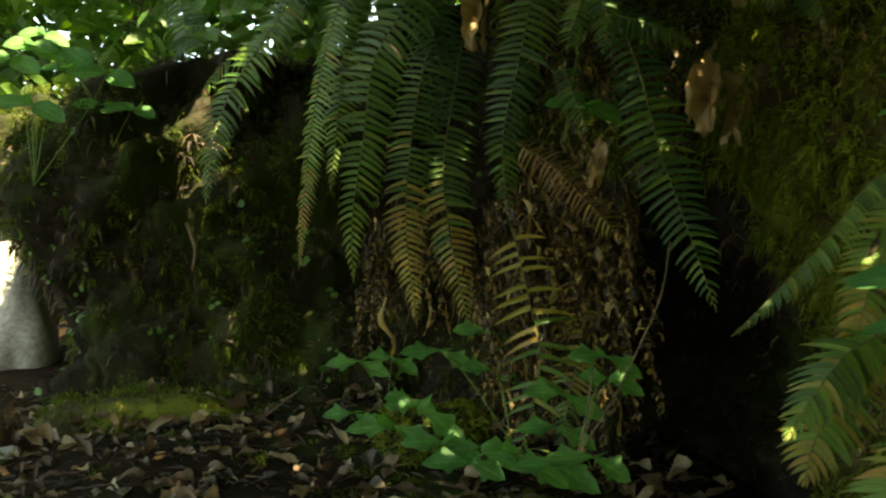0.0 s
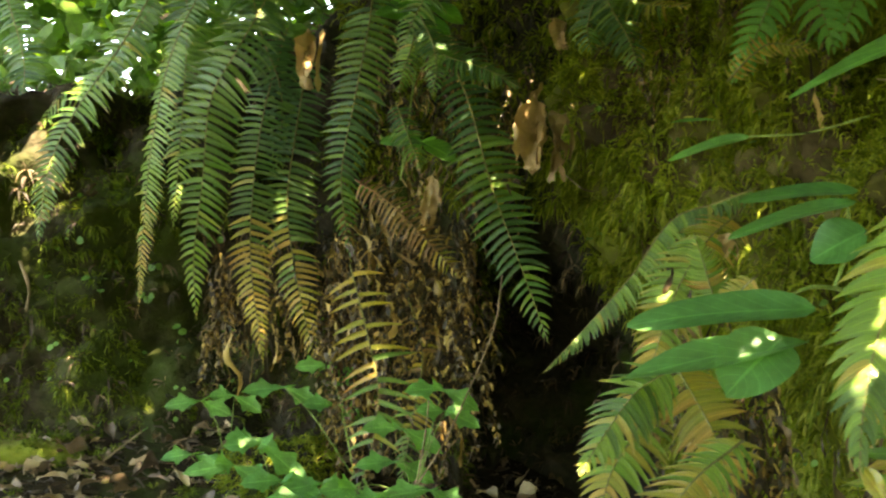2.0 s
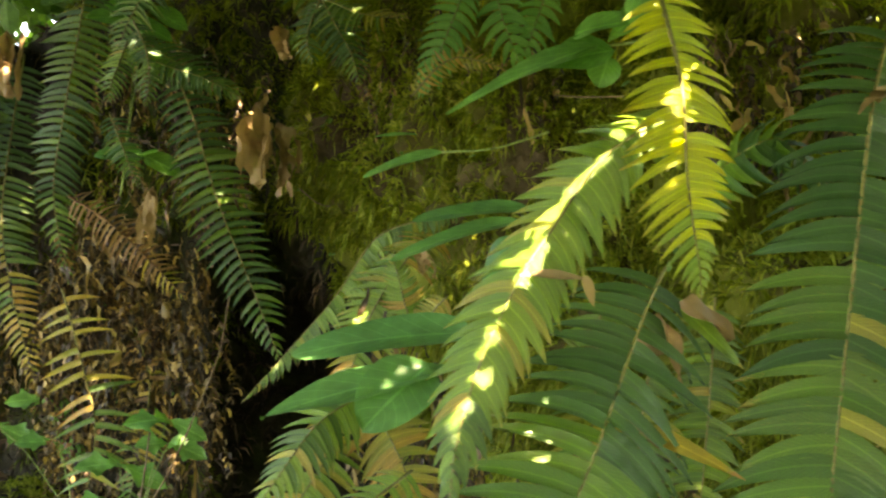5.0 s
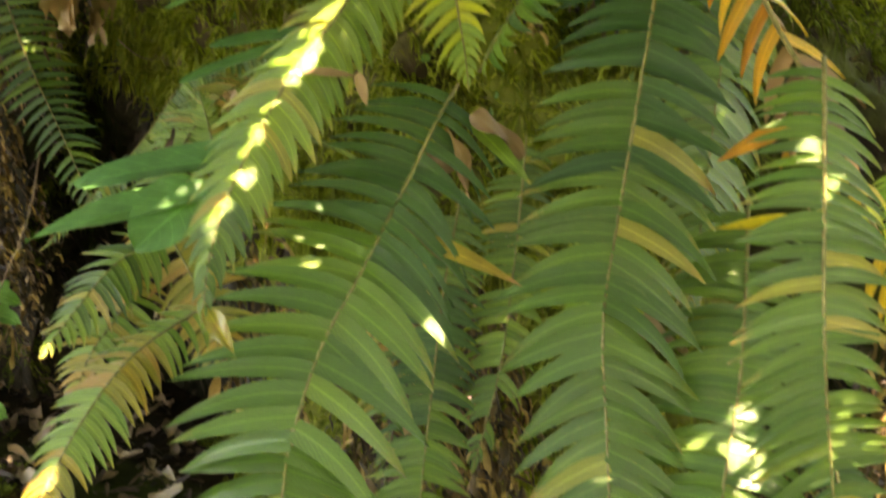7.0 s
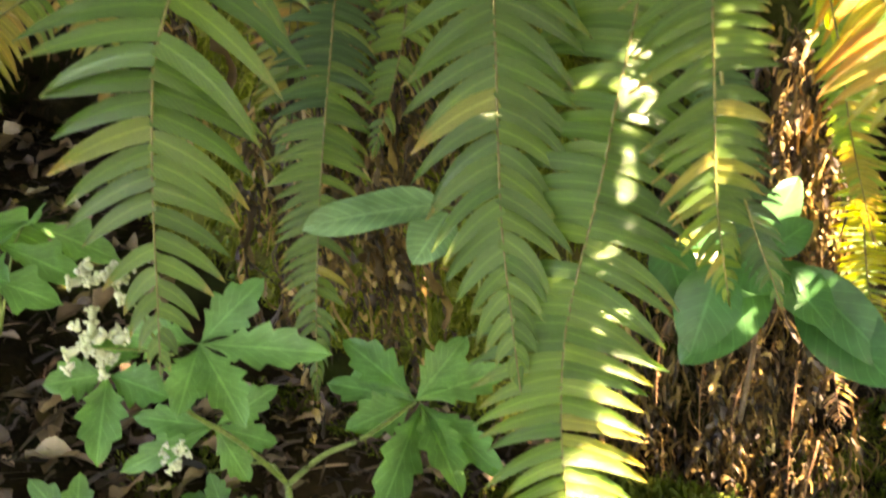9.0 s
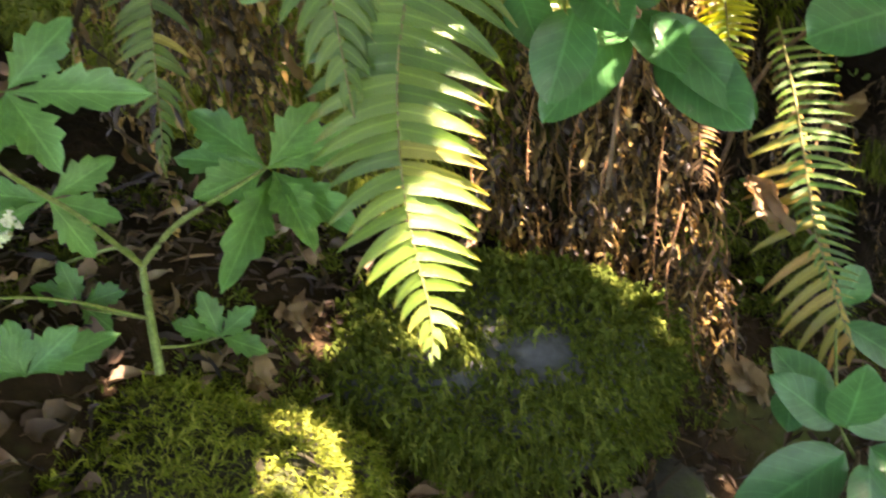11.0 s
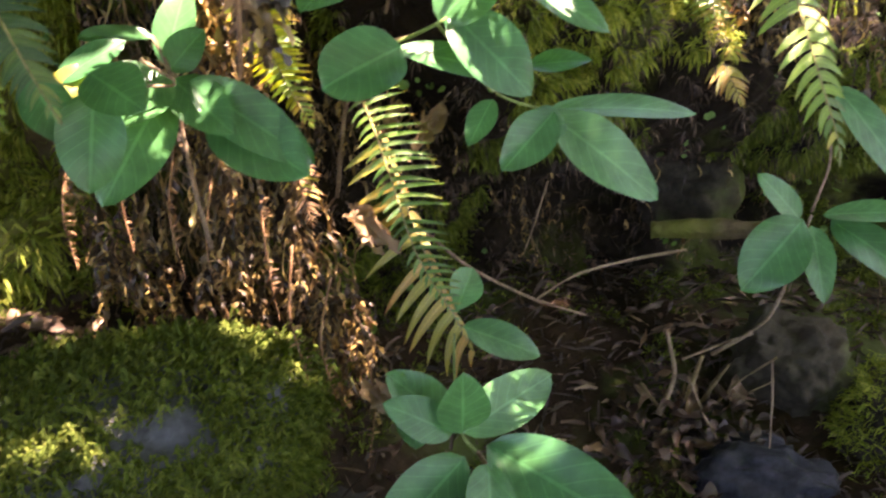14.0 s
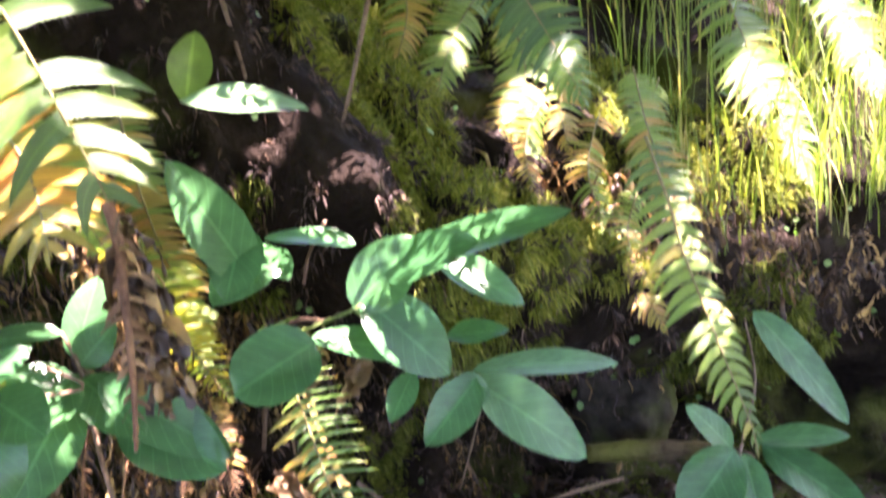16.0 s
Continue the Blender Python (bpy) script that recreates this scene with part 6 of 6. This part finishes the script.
for dx, dy, h, r, lean in ((0.0, 0.0, 0.115, 0.005, 0.02), (0.012, -0.012, 0.095, 0.004, 0.035), (-0.012, 0.012, 0.08, 0.003, -0.03), (0.02, -0.02, 0.10, 0.0022, 0.075), (0.03, -0.035, 0.06, 0.0018, 0.06), (-0.02, 0.02, 0.045, 0.0025, -0.045)):
    p = Vector((1.475 + dx, 0.250 + dy, -0.105))
    twig([p, p + Vector((lean * 0.4, -lean * 0.5, h * 0.55)), p + Vector((lean * 0.7, -lean * 1.1, h))], r, r * 0.55, "broken dry stalk standing in the leaf pile", STALK)

# ---- moss, grass and the wood around ----
BARE_SPOT = Vector((0.917, 0.558, 0.194))


def patch(p, bare):
    return noise.noise(p * 3.1) + 0.5 * noise.noise(p * 9.0) > bare


rng = random.Random(77)
GROUND_MOSS = [(x, y) for x, y in ((rng.uniform(0.95, 2.1), rng.uniform(-0.4, 0.65)) for _ in range(2600)) if noise.noise(Vector((x, y, 0)) * 6.0) + 0.5 * noise.noise(Vector((x, y, 3)) * 17.0) > 0.12]
GROUND_MOSS += [(x, y) for x, y in ((rng.uniform(-0.9, 0.4), rng.uniform(1.3, 1.95)) for _ in range(1500)) if noise.noise(Vector((x, y, 0)) * 5.0) + 0.5 * noise.noise(Vector((x, y, 3)) * 15.0) > 0.25]
GROUND_MOSS += [(x, y) for x, y in ((rng.uniform(0.45, 0.95), rng.uniform(0.62, 1.0)) for _ in range(900)) if noise.noise(Vector((x, y, 0)) * 7.0) + 0.5 * noise.noise(Vector((x, y, 3)) * 17.0) > 0.0]
tagged(new("moss", clumps("moss", on_mesh(BANK, 3800, 3, lambda p, n: p.z < 1.75 and not (p.y > 1.78 and p.z < 1.2) and patch(p, -0.6)), 0.018, 0.026, 22, seed=1, material=MOSS_LIGHT)), "shaggy green moss on the bank", "moss", kind="stuff")
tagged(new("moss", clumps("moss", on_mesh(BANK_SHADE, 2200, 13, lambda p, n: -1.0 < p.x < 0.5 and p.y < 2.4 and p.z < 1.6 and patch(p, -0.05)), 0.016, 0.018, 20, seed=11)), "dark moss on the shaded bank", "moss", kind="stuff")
tagged(new("moss", clumps("moss", on_mesh(BANK_DRY, 3600, 14, lambda p, n: 1.42 < p.x < 2.1 and 0.36 < p.z < 1.2 and patch(p, -0.35)), 0.014, 0.018, 24, seed=12, material=MOSS_LIGHT)), "moss and liverwort on the drier bank", "moss", kind="stuff")
tagged(new("moss", shag("moss", on_mesh(ROCK_LIP, 1700, 4, lambda p, n: n.z > -0.45 and p.z > 0.075 + 0.03 * noise.noise(p * 14) and (p - BARE_SPOT).length > 0.034 + 0.03 * noise.noise(p * 30)), 0.026, 9, seed=2)), "shaggy moss hanging over the rock", "moss", kind="stuff")
# lighter moss tone here imitates sun over the mound
tagged(new("moss", shag("moss", on_mesh(MOUND, 3000, 5, lambda p, n: n.z > -0.3), 0.016, 9, seed=3, material=MOSS_LIGHT, hang=0.4)), "cushion of moss lightened for the sun on it", "moss", kind="stuff")
tagged(new("moss", shag("moss", on_mesh(HERB_MOSS, 420, 9, lambda p, n: n.z > -0.2), 0.02, 8, seed=8, material=MOSS_LIGHT, hang=0.4)), "green moss among the herbs", "moss", kind="stuff")
tagged(new("moss", shag("moss", on_mesh(BANK, 1500, 10, lambda p, n: p.z < 1.5 and noise.noise(p * 5.0 + Vector((3, 1, 0))) > 0.12), 0.026, 8, seed=9, material=MOSS_PALE, hang=0.6)), "pale feathery moss bulging from the bank", "moss", kind="stuff")
# sun on this moss is put in by its lighter tone
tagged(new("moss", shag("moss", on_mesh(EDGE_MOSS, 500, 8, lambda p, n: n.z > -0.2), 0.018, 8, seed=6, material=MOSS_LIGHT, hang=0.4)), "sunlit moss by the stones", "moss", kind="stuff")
tagged(new("moss", clumps("moss", [(Vector((x, y, ground_z(x, y))), Vector((0, 0, 1))) for x, y in GROUND_MOSS], 0.012, 0.014, 22, seed=7)), "patches of dark moss on the soil", "moss", kind="stuff")
tagged(new("moss", clumps("moss", on_mesh(ROCK_LOW, 160, 6, lambda p, n: n.z > 0 and patch(p * 3, 0.0)), 0.010, 0.014, 26, seed=4)), "thin moss on the low rock", "moss", kind="stuff")
tagged(new("moss", clumps("moss", on_mesh(LEFT_ROCK, 160, 7, lambda p, n: n.z > 0), 0.014, 0.016, 24, seed=5)), "moss on the dark boulder", "moss", kind="stuff")
tagged(new("moss", clumps("moss", on_mesh(BANK_DRY, 2600, 18, lambda p, n: p.x < 2.1 and (p.z < 0.40 or p.x < 1.42) and patch(p, 0.15)), 0.012, 0.015, 22, seed=15)), "dark moss low on the earth bank", "moss", kind="stuff")
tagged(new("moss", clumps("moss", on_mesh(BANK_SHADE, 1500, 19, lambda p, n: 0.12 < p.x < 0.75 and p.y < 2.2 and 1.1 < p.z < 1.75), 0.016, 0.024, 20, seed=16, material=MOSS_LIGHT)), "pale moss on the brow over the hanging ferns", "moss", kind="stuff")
tagged(new("bank_crumbs", clumps("bank_crumbs", on_mesh(BANK_DRY, 2600, 15, lambda p, n: p.x < 2.1 and p.z < 1.2), 0.012, 0.015, 12, seed=13, material=DEBRIS)), "rootlets, crumbs and dry scraps on the earth bank", "forest debris", kind="stuff")
tagged(new("bank_crumbs", clumps("bank_crumbs", on_mesh(BANK_SHADE, 1200, 16, lambda p, n: -1.0 < p.x < 0.9 and p.y < 2.4 and p.z < 1.6), 0.014, 0.03, 8, seed=14, material=DEBRIS)), "dead scraps and rootlets on the shaded bank", "forest debris", kind="stuff")


def sprigs(name, label, places, size, seed):
    """Tiny round leaves of seedlings and creeping plants."""
    rng = random.Random(seed)
    verts, faces = [], []
    for p, n in places:
        for _ in range(rng.choice((1, 1, 2, 3))):
            q = Vector(p) + n * 0.012 + Vector((rng.gauss(0, 0.01), rng.gauss(0, 0.01), rng.gauss(0, 0.01)))
            d = Vector((rng.gauss(0, 1), rng.gauss(0, 1), rng.gauss(-0.2, 0.5))).normalized() * size * rng.uniform(0.5, 1.3)
            v, f = blade(q, q + d, d.length * 0.8, (n.x, n.y, n.z + 0.7), shape="round", nx=5, seed=rng.randrange(999))
            k = len(verts)
            verts += v
            faces += [tuple(m + k for m in g) for g in f]
    return tagged(new(name, mesh_of(name, verts, faces, SPRIG)), label, "seedlings", kind="stuff")


sprigs("sprigs", "tiny round-leaved seedlings on the shaded bank", on_mesh(BANK_SHADE, 150, 21, lambda p, n: -0.9 < p.x < 0.3 and p.y < 2.3 and p.z < 1.35), 0.016, 1)
sprigs("sprigs", "tiny seedlings among the moss", on_mesh(BANK, 110, 22, lambda p, n: 0.5 < p.x < 1.2 and p.y > 0.4 and p.z < 1.5), 0.013, 2)
sprigs("sprigs", "tiny seedlings on the drier bank", on_mesh(BANK_DRY, 90, 23, lambda p, n: 1.2 < p.x < 2.2 and p.y > -0.3 and p.z < 0.9), 0.014, 3)


def grass(count, place, length, seed):
    rng = random.Random(seed)
    verts, faces = [], []
    for _ in range(count):
        p = place(rng)
        a = rng.uniform(0, 6.28)
        ln = length * rng.uniform(0.5, 1.3)
        out = Vector((math.cos(a), math.sin(a), 0)) * rng.uniform(0.05, 0.6)
        side = Vector((-math.sin(a), math.cos(a), 0)) * ln * 0.008
        k = len(verts)
        for i in range(5):
            t = i / 4
            c = p + Vector((0, 0, 1)) * ln * t * (1 - 0.25 * t * out.length * 3) + out * ln * t * t
            verts += [c - side * (1 - 0.9 * t), c + side * (1 - 0.9 * t)]
        faces += [(k + 2 * i, k + 2 * i + 1, k + 2 * i + 3, k + 2 * i + 2) for i in range(4)]
    return mesh_of("grass", verts, faces, GRASS)


def brow(rng):
    return bank_at(rng.triangular(0.885, 0.985, 0.96), rng.uniform(0.8, 1.3))


tagged(new("grass", grass(1100, brow, 0.24, 1)), "tall thin sunlit grass on the drier brow", "grass", kind="stuff")


def leaf_cloud(name, label, places, size, seed, material=CANOPY, flat=0.5):
    """Many single leaves, each a pointed six-sided blade with a fold."""
    rng = random.Random(seed)
    verts, faces = [], []
    for p in places:
        n = Vector((rng.gauss(0, flat), rng.gauss(0, flat), 1)).normalized()
        x = Matrix.Rotation(rng.uniform(0, 6.28), 3, n) @ n.orthogonal().normalized()
        y = n.cross(x)
        s = size * rng.uniform(0.6, 1.3)
        k = len(verts)
        for u, w in ((0, 0), (0.3, 0.3), (0.7, 0.24), (1, 0), (0.7, -0.24), (0.3, -0.3)):
            verts.append(Vector(p) + x * (u - 0.5) * s + y * w * s + n * abs(w) * 0.25 * s)
        faces += [(k, k + 1, k + 2, k + 3), (k, k + 3, k + 4, k + 5)]
    return tagged(new(name, mesh_of(name, verts, faces, material, False)), label, "foliage", kind="stuff")


# gaps cut in the unseen crown: where sun is wanted, and how wide
GAPS = [((0.558, 0.458, 1.085), 0.012), ((0.439, 0.730, 0.889), 0.002), ((0.482, 0.733, 0.905), 0.003), ((-0.513, 1.930, 1.244), 0.045), ((-0.433, 1.870, 1.344), 0.03),
        ((0.705, 0.440, 0.440), 0.034), ((0.690, 0.430, 0.395), 0.044), ((0.955, 0.575, 0.512), 0.015), ((0.970, 0.585, 0.515), 0.015), ((0.985, 0.560, 0.510), 0.015), ((1.000, 0.575, 0.520), 0.015), ((1.005, 0.520, 0.495), 0.007), ((1.172, 0.495, 0.269), 0.022), ((0.588, 0.548, 0.412), 0.006), ((0.935, 0.345, 0.850), 0.028), ((0.955, 0.315, 0.790), 0.024), ((2.083, 0.173, 0.480), 0.12), ((2.275, 0.087, 0.574), 0.15), ((1.232, 0.058, 0.537), 0.016), ((1.349, 0.508, 0.359), 0.022), ((1.310, 0.553, 0.370), 0.016),
        ((1.084, 0.697, 0.371), 0.021), ((1.111, 0.663, 0.332), 0.021), ((1.101, 0.675, 0.297), 0.021), ((1.119, 0.653, 0.285), 0.021), ((1.130, 0.639, 0.247), 0.021), ((1.025, 0.771, 0.258), 0.012), ((1.047, 0.743, 0.200), 0.012), ((1.014, 0.784, 0.296), 0.005), ((1.128, 0.642, 0.204), 0.012), ((1.127, 0.644, 0.356), 0.021), ((1.031, 0.763, 0.225), 0.012), ((1.002, 0.799, 0.185), 0.012), ((-1.02, 1.75, 0.56), 0.09), ((0.659, 0.732, 0.224), 0.012), ((0.639, 0.763, 0.250), 0.010), ((1.074, 0.610, 0.717), 0.012), ((1.091, 0.610, 0.672), 0.012), ((1.079, 0.610, 0.644), 0.012), ((1.129, 0.610, 0.629), 0.012), ((1.104, 0.610, 0.693), 0.012),
        ((1.010, 0.283, 0.768), 0.026), ((1.092, 0.435, 0.672), 0.020), ((0.540, 0.690, 0.272), 0.012), ((1.914, 0.449, 0.445), 0.04), ((-1.180, 2.300, 0.780), 0.22), ((-1.355, 2.700, 0.719), 0.3)]
# a narrow streak of sun along the arching frond
GAPS += [(tuple(p), 0.0055) for p in spline([(0.628, 0.606, 1.097), (0.576, 0.606, 1.065), (0.534, 0.601, 1.016), (0.505, 0.590, 0.985), (0.467, 0.573, 0.931), (0.445, 0.556, 0.892)], 19)[0]]
GAPS += [(tuple(p), 0.001) for p in spline([(0.738, 0.368, 0.915), (0.729, 0.362, 0.852), (0.732, 0.362, 0.793), (0.750, 0.372, 0.726), (0.762, 0.377, 0.667)], 16)[0]]
GAPS += [(tuple(p), 0.001) for p in spline([(0.762, 0.455, 0.693), (0.757, 0.445, 0.657), (0.739, 0.435, 0.624), (0.723, 0.430, 0.598), (0.708, 0.425, 0.576)], 12)[0]]
rng = random.Random(41)
for count, middle, spread, width in ((8, (1.096, 0.647, 0.338), (0.04, 0.03, 0.06), 0.021), (12, (1.216, 0.549, 0.327), (0.04, 0.03, 0.05), 0.021), (8, (1.077, 0.661, 0.356), (0.05, 0.04, 0.06), 0.020), (36, (1.195, 0.375, 0.540), (0.07, 0.055, 0.035), 0.021), (6, (1.060, 0.224, 0.148), (0.05, 0.04, 0.03), 0.004), (10, (1.726, 0.423, 0.474), (0.06, 0.05, 0.05), 0.017),
                                    (8, (0.985, 0.570, 0.510), (0.03, 0.015, 0.015), 0.015), (4, (1.289, 0.098, 0.568), (0.03, 0.02, 0.04), 0.014), (16, (1.805, 0.428, 0.602), (0.10, 0.08, 0.06), 0.016), (10, (1.789, 0.280, 0.459), (0.07, 0.05, 0.05), 0.015), (4, (0.38, 0.80, 0.90), (0.06, 0.05, 0.02), 0.013)):
    for _ in range(count):
        spot = Vector([m + rng.gauss(0, s) for m, s in zip(middle, spread)])
        wide = width * rng.uniform(0.85, 1.2)
        for rock, reach in ((Vector((0.905, 0.64, 0.16)), 0.118), (Vector((1.02, 0.51, 0.18)), 0.055)):
            off = rock - spot
            if (off - SUN_TO * off.dot(SUN_TO)).length < wide + reach:  # the crown stays closed over the mossy rock
                break
        else:
            GAPS.append((tuple(spot), wide))


def crown(name, label, count, seed, region, low, high, size, margin, dome=0.36, gaps=GAPS, slender=1.0):
    """Leaves added overhead, out of view, to block the sun, left out along its shafts. Each is a folded pointed blade.
    """
    rnd = np.random.RandomState(seed)
    way = np.array(SUN_TO)
    p = np.empty((count, 3))
    p[:, 0], p[:, 1], p[:, 2] = rnd.uniform(region[0], region[1], count), rnd.uniform(region[2], region[3], count), 0.5
    p += way * (rnd.uniform(low, high, count) / way[2])[:, None]
    p[:, 2] += dome * np.hypot(p[:, 0] - 0.3, p[:, 1] + 0.05)
    free = np.ones(count, bool)
    for g, r in gaps:
        w = p - np.array(g)
        w -= way * (w @ way)[:, None]
        free &= np.linalg.norm(w, axis=1) > r + margin
    p = p[free]
    n = len(p)
    up = np.stack([rnd.normal(0, 0.45, n), rnd.normal(0, 0.45, n), np.ones(n)], 1)
    up /= np.linalg.norm(up, axis=1)[:, None]
    x = np.cross(up, rnd.normal(0, 1, (n, 3)))
    x /= np.linalg.norm(x, axis=1)[:, None]
    y = np.cross(up, x)
    s = (size * rnd.uniform(0.6, 1.3, n))[:, None]
    verts = np.empty((n, 6, 3))
    for k, (u, w) in enumerate(((0, 0), (0.3, 0.3), (0.7, 0.24), (1, 0), (0.7, -0.24), (0.3, -0.3))):
        verts[:, k] = p + (x * (u - 0.5) + y * w * slender + up * abs(w) * 0.25) * s
    k = np.arange(n)[:, None] * 6
    faces = np.concatenate([k + np.array([0, 1, 2, 3]), k + np.array([0, 3, 4, 5])]).tolist()
    return tagged(new(name, mesh_of(name, verts.reshape(-1, 3).tolist(), faces, CANOPY, False)), label, "foliage", kind="stuff")


# shading leaves added out of view, not part of any seen tree
crown("tree_crown", "unseen leaves added low overhead, with gaps cut for the sun", 92000, 5, (-1.4, 2.8, -1.3, 1.25), 0.5, 1.1, 0.048, 0.010)
crown("tree_crown", "unseen leaves added to shade the hanging ferns", 37000, 6, (-1.4, 2.5, 1.25, 2.4), 0.5, 1.1, 0.048, 0.010)
crown("tree_crown", "unseen leaves added high overhead, with gaps cut for the sun", 9000, 7, (-4.5, 2.0, 2.2, 6.0), 2.0, 3.5, 0.16, 0.03)

# sieves of narrow leaflets, added out of view to break the sun into flecks
crown("overhanging_leaflets", "thin leaflets added out of view to sift the sun over the shrubs", 6400, 8, (0.94, 1.7, 0.05, 0.60), 0.33, 0.40, 0.017, 0.0, dome=0.0, gaps=(), slender=0.5)
crown("overhanging_leaflets", "thin leaflets added out of view to sift the sun over the ferns", 900, 9, (0.25, 0.75, 0.5, 1.0), 0.80, 0.95, 0.028, 0.0, dome=0.0, gaps=(), slender=0.6)


def tree(at, height, radius, seed):
    rng = random.Random(seed)
    t = thing("tree", at, "tall forest tree with mossy bark behind the bank", "tree", "trees of the wood")
    at = Vector(at)
    tube("trunk", [at - Vector((0, 0, 0.3)), at + Vector((0.05, 0, height * 0.4)), at + Vector((rng.gauss(0, 0.2), 0.1, height))], radius, radius * 0.5, BARK, t, sides=12, wobble=0.15)
    pts = []
    for _ in range(6):
        a, z = rng.uniform(0, 6.28), height * rng.uniform(0.25, 0.9)
        tip = at + Vector((math.cos(a) * 1.6, math.sin(a) * 1.6, z + rng.uniform(-0.2, 0.6)))
        tube("limb", [at + Vector((0, 0, z)), at.lerp(tip, 0.5) + Vector((0, 0, z * 0.5 + 0.1)), tip], radius * 0.25, 0.01, BARK, t, sides=6, n=10)
        pts += [tip + Vector((rng.gauss(0, 0.5), rng.gauss(0, 0.5), rng.gauss(0, 0.35))) - at for _ in range(170)]
    crown = leaf_cloud("crown", "", pts, 0.15, seed)
    crown.parent = t
    return t


for k, (x, y, h, r) in enumerate([(-1.55, 4.6, 5, 0.13), (-0.85, 5.6, 6, 0.16), (-3.2, 6.5, 6, 0.2), (0.6, 5.2, 6, 0.2), (2.4, 4.6, 5, 0.15), (-4.2, 3.5, 5, 0.15)]):
    tree((x, y, ground_z(x, y) + (0.0 if x < -1 else 0.2)), h, r, 70 + k)


def thicket(rng, x0, x1, y0, y1, z0, z1):
    return Vector((rng.uniform(x0, x1), rng.uniform(y0, y1), rng.uniform(z0, z1)))


rng = random.Random(9)
leaf_cloud("undergrowth", "leafy undergrowth behind the bank", [thicket(rng, -3.5, 0.5, 2.6, 4.2, 1.0, 2.6) for _ in range(17000)], 0.08, 10, flat=1.2)
leaf_cloud("undergrowth", "leafy undergrowth up the slope", [thicket(rng, 0.2, 3.4, 2.0, 4.0, 1.9, 3.2) for _ in range(2500)], 0.09, 11, flat=1.2)
# two thickets added only to keep skylight out of the bank's hollows
leaf_cloud("undergrowth", "dense leafy thicket added behind the camera to block low skylight", [thicket(rng, -3.4, 4.2, -2.6, -1.5, -0.2, 2.5) for _ in range(9000)], 0.12, 12, flat=1.2)
leaf_cloud("undergrowth", "dense leafy thicket added past the dry end to block low skylight", [thicket(rng, 3.0, 4.2, -1.6, 1.6, -0.3, 2.2) for _ in range(3500)], 0.12, 13, flat=1.2)
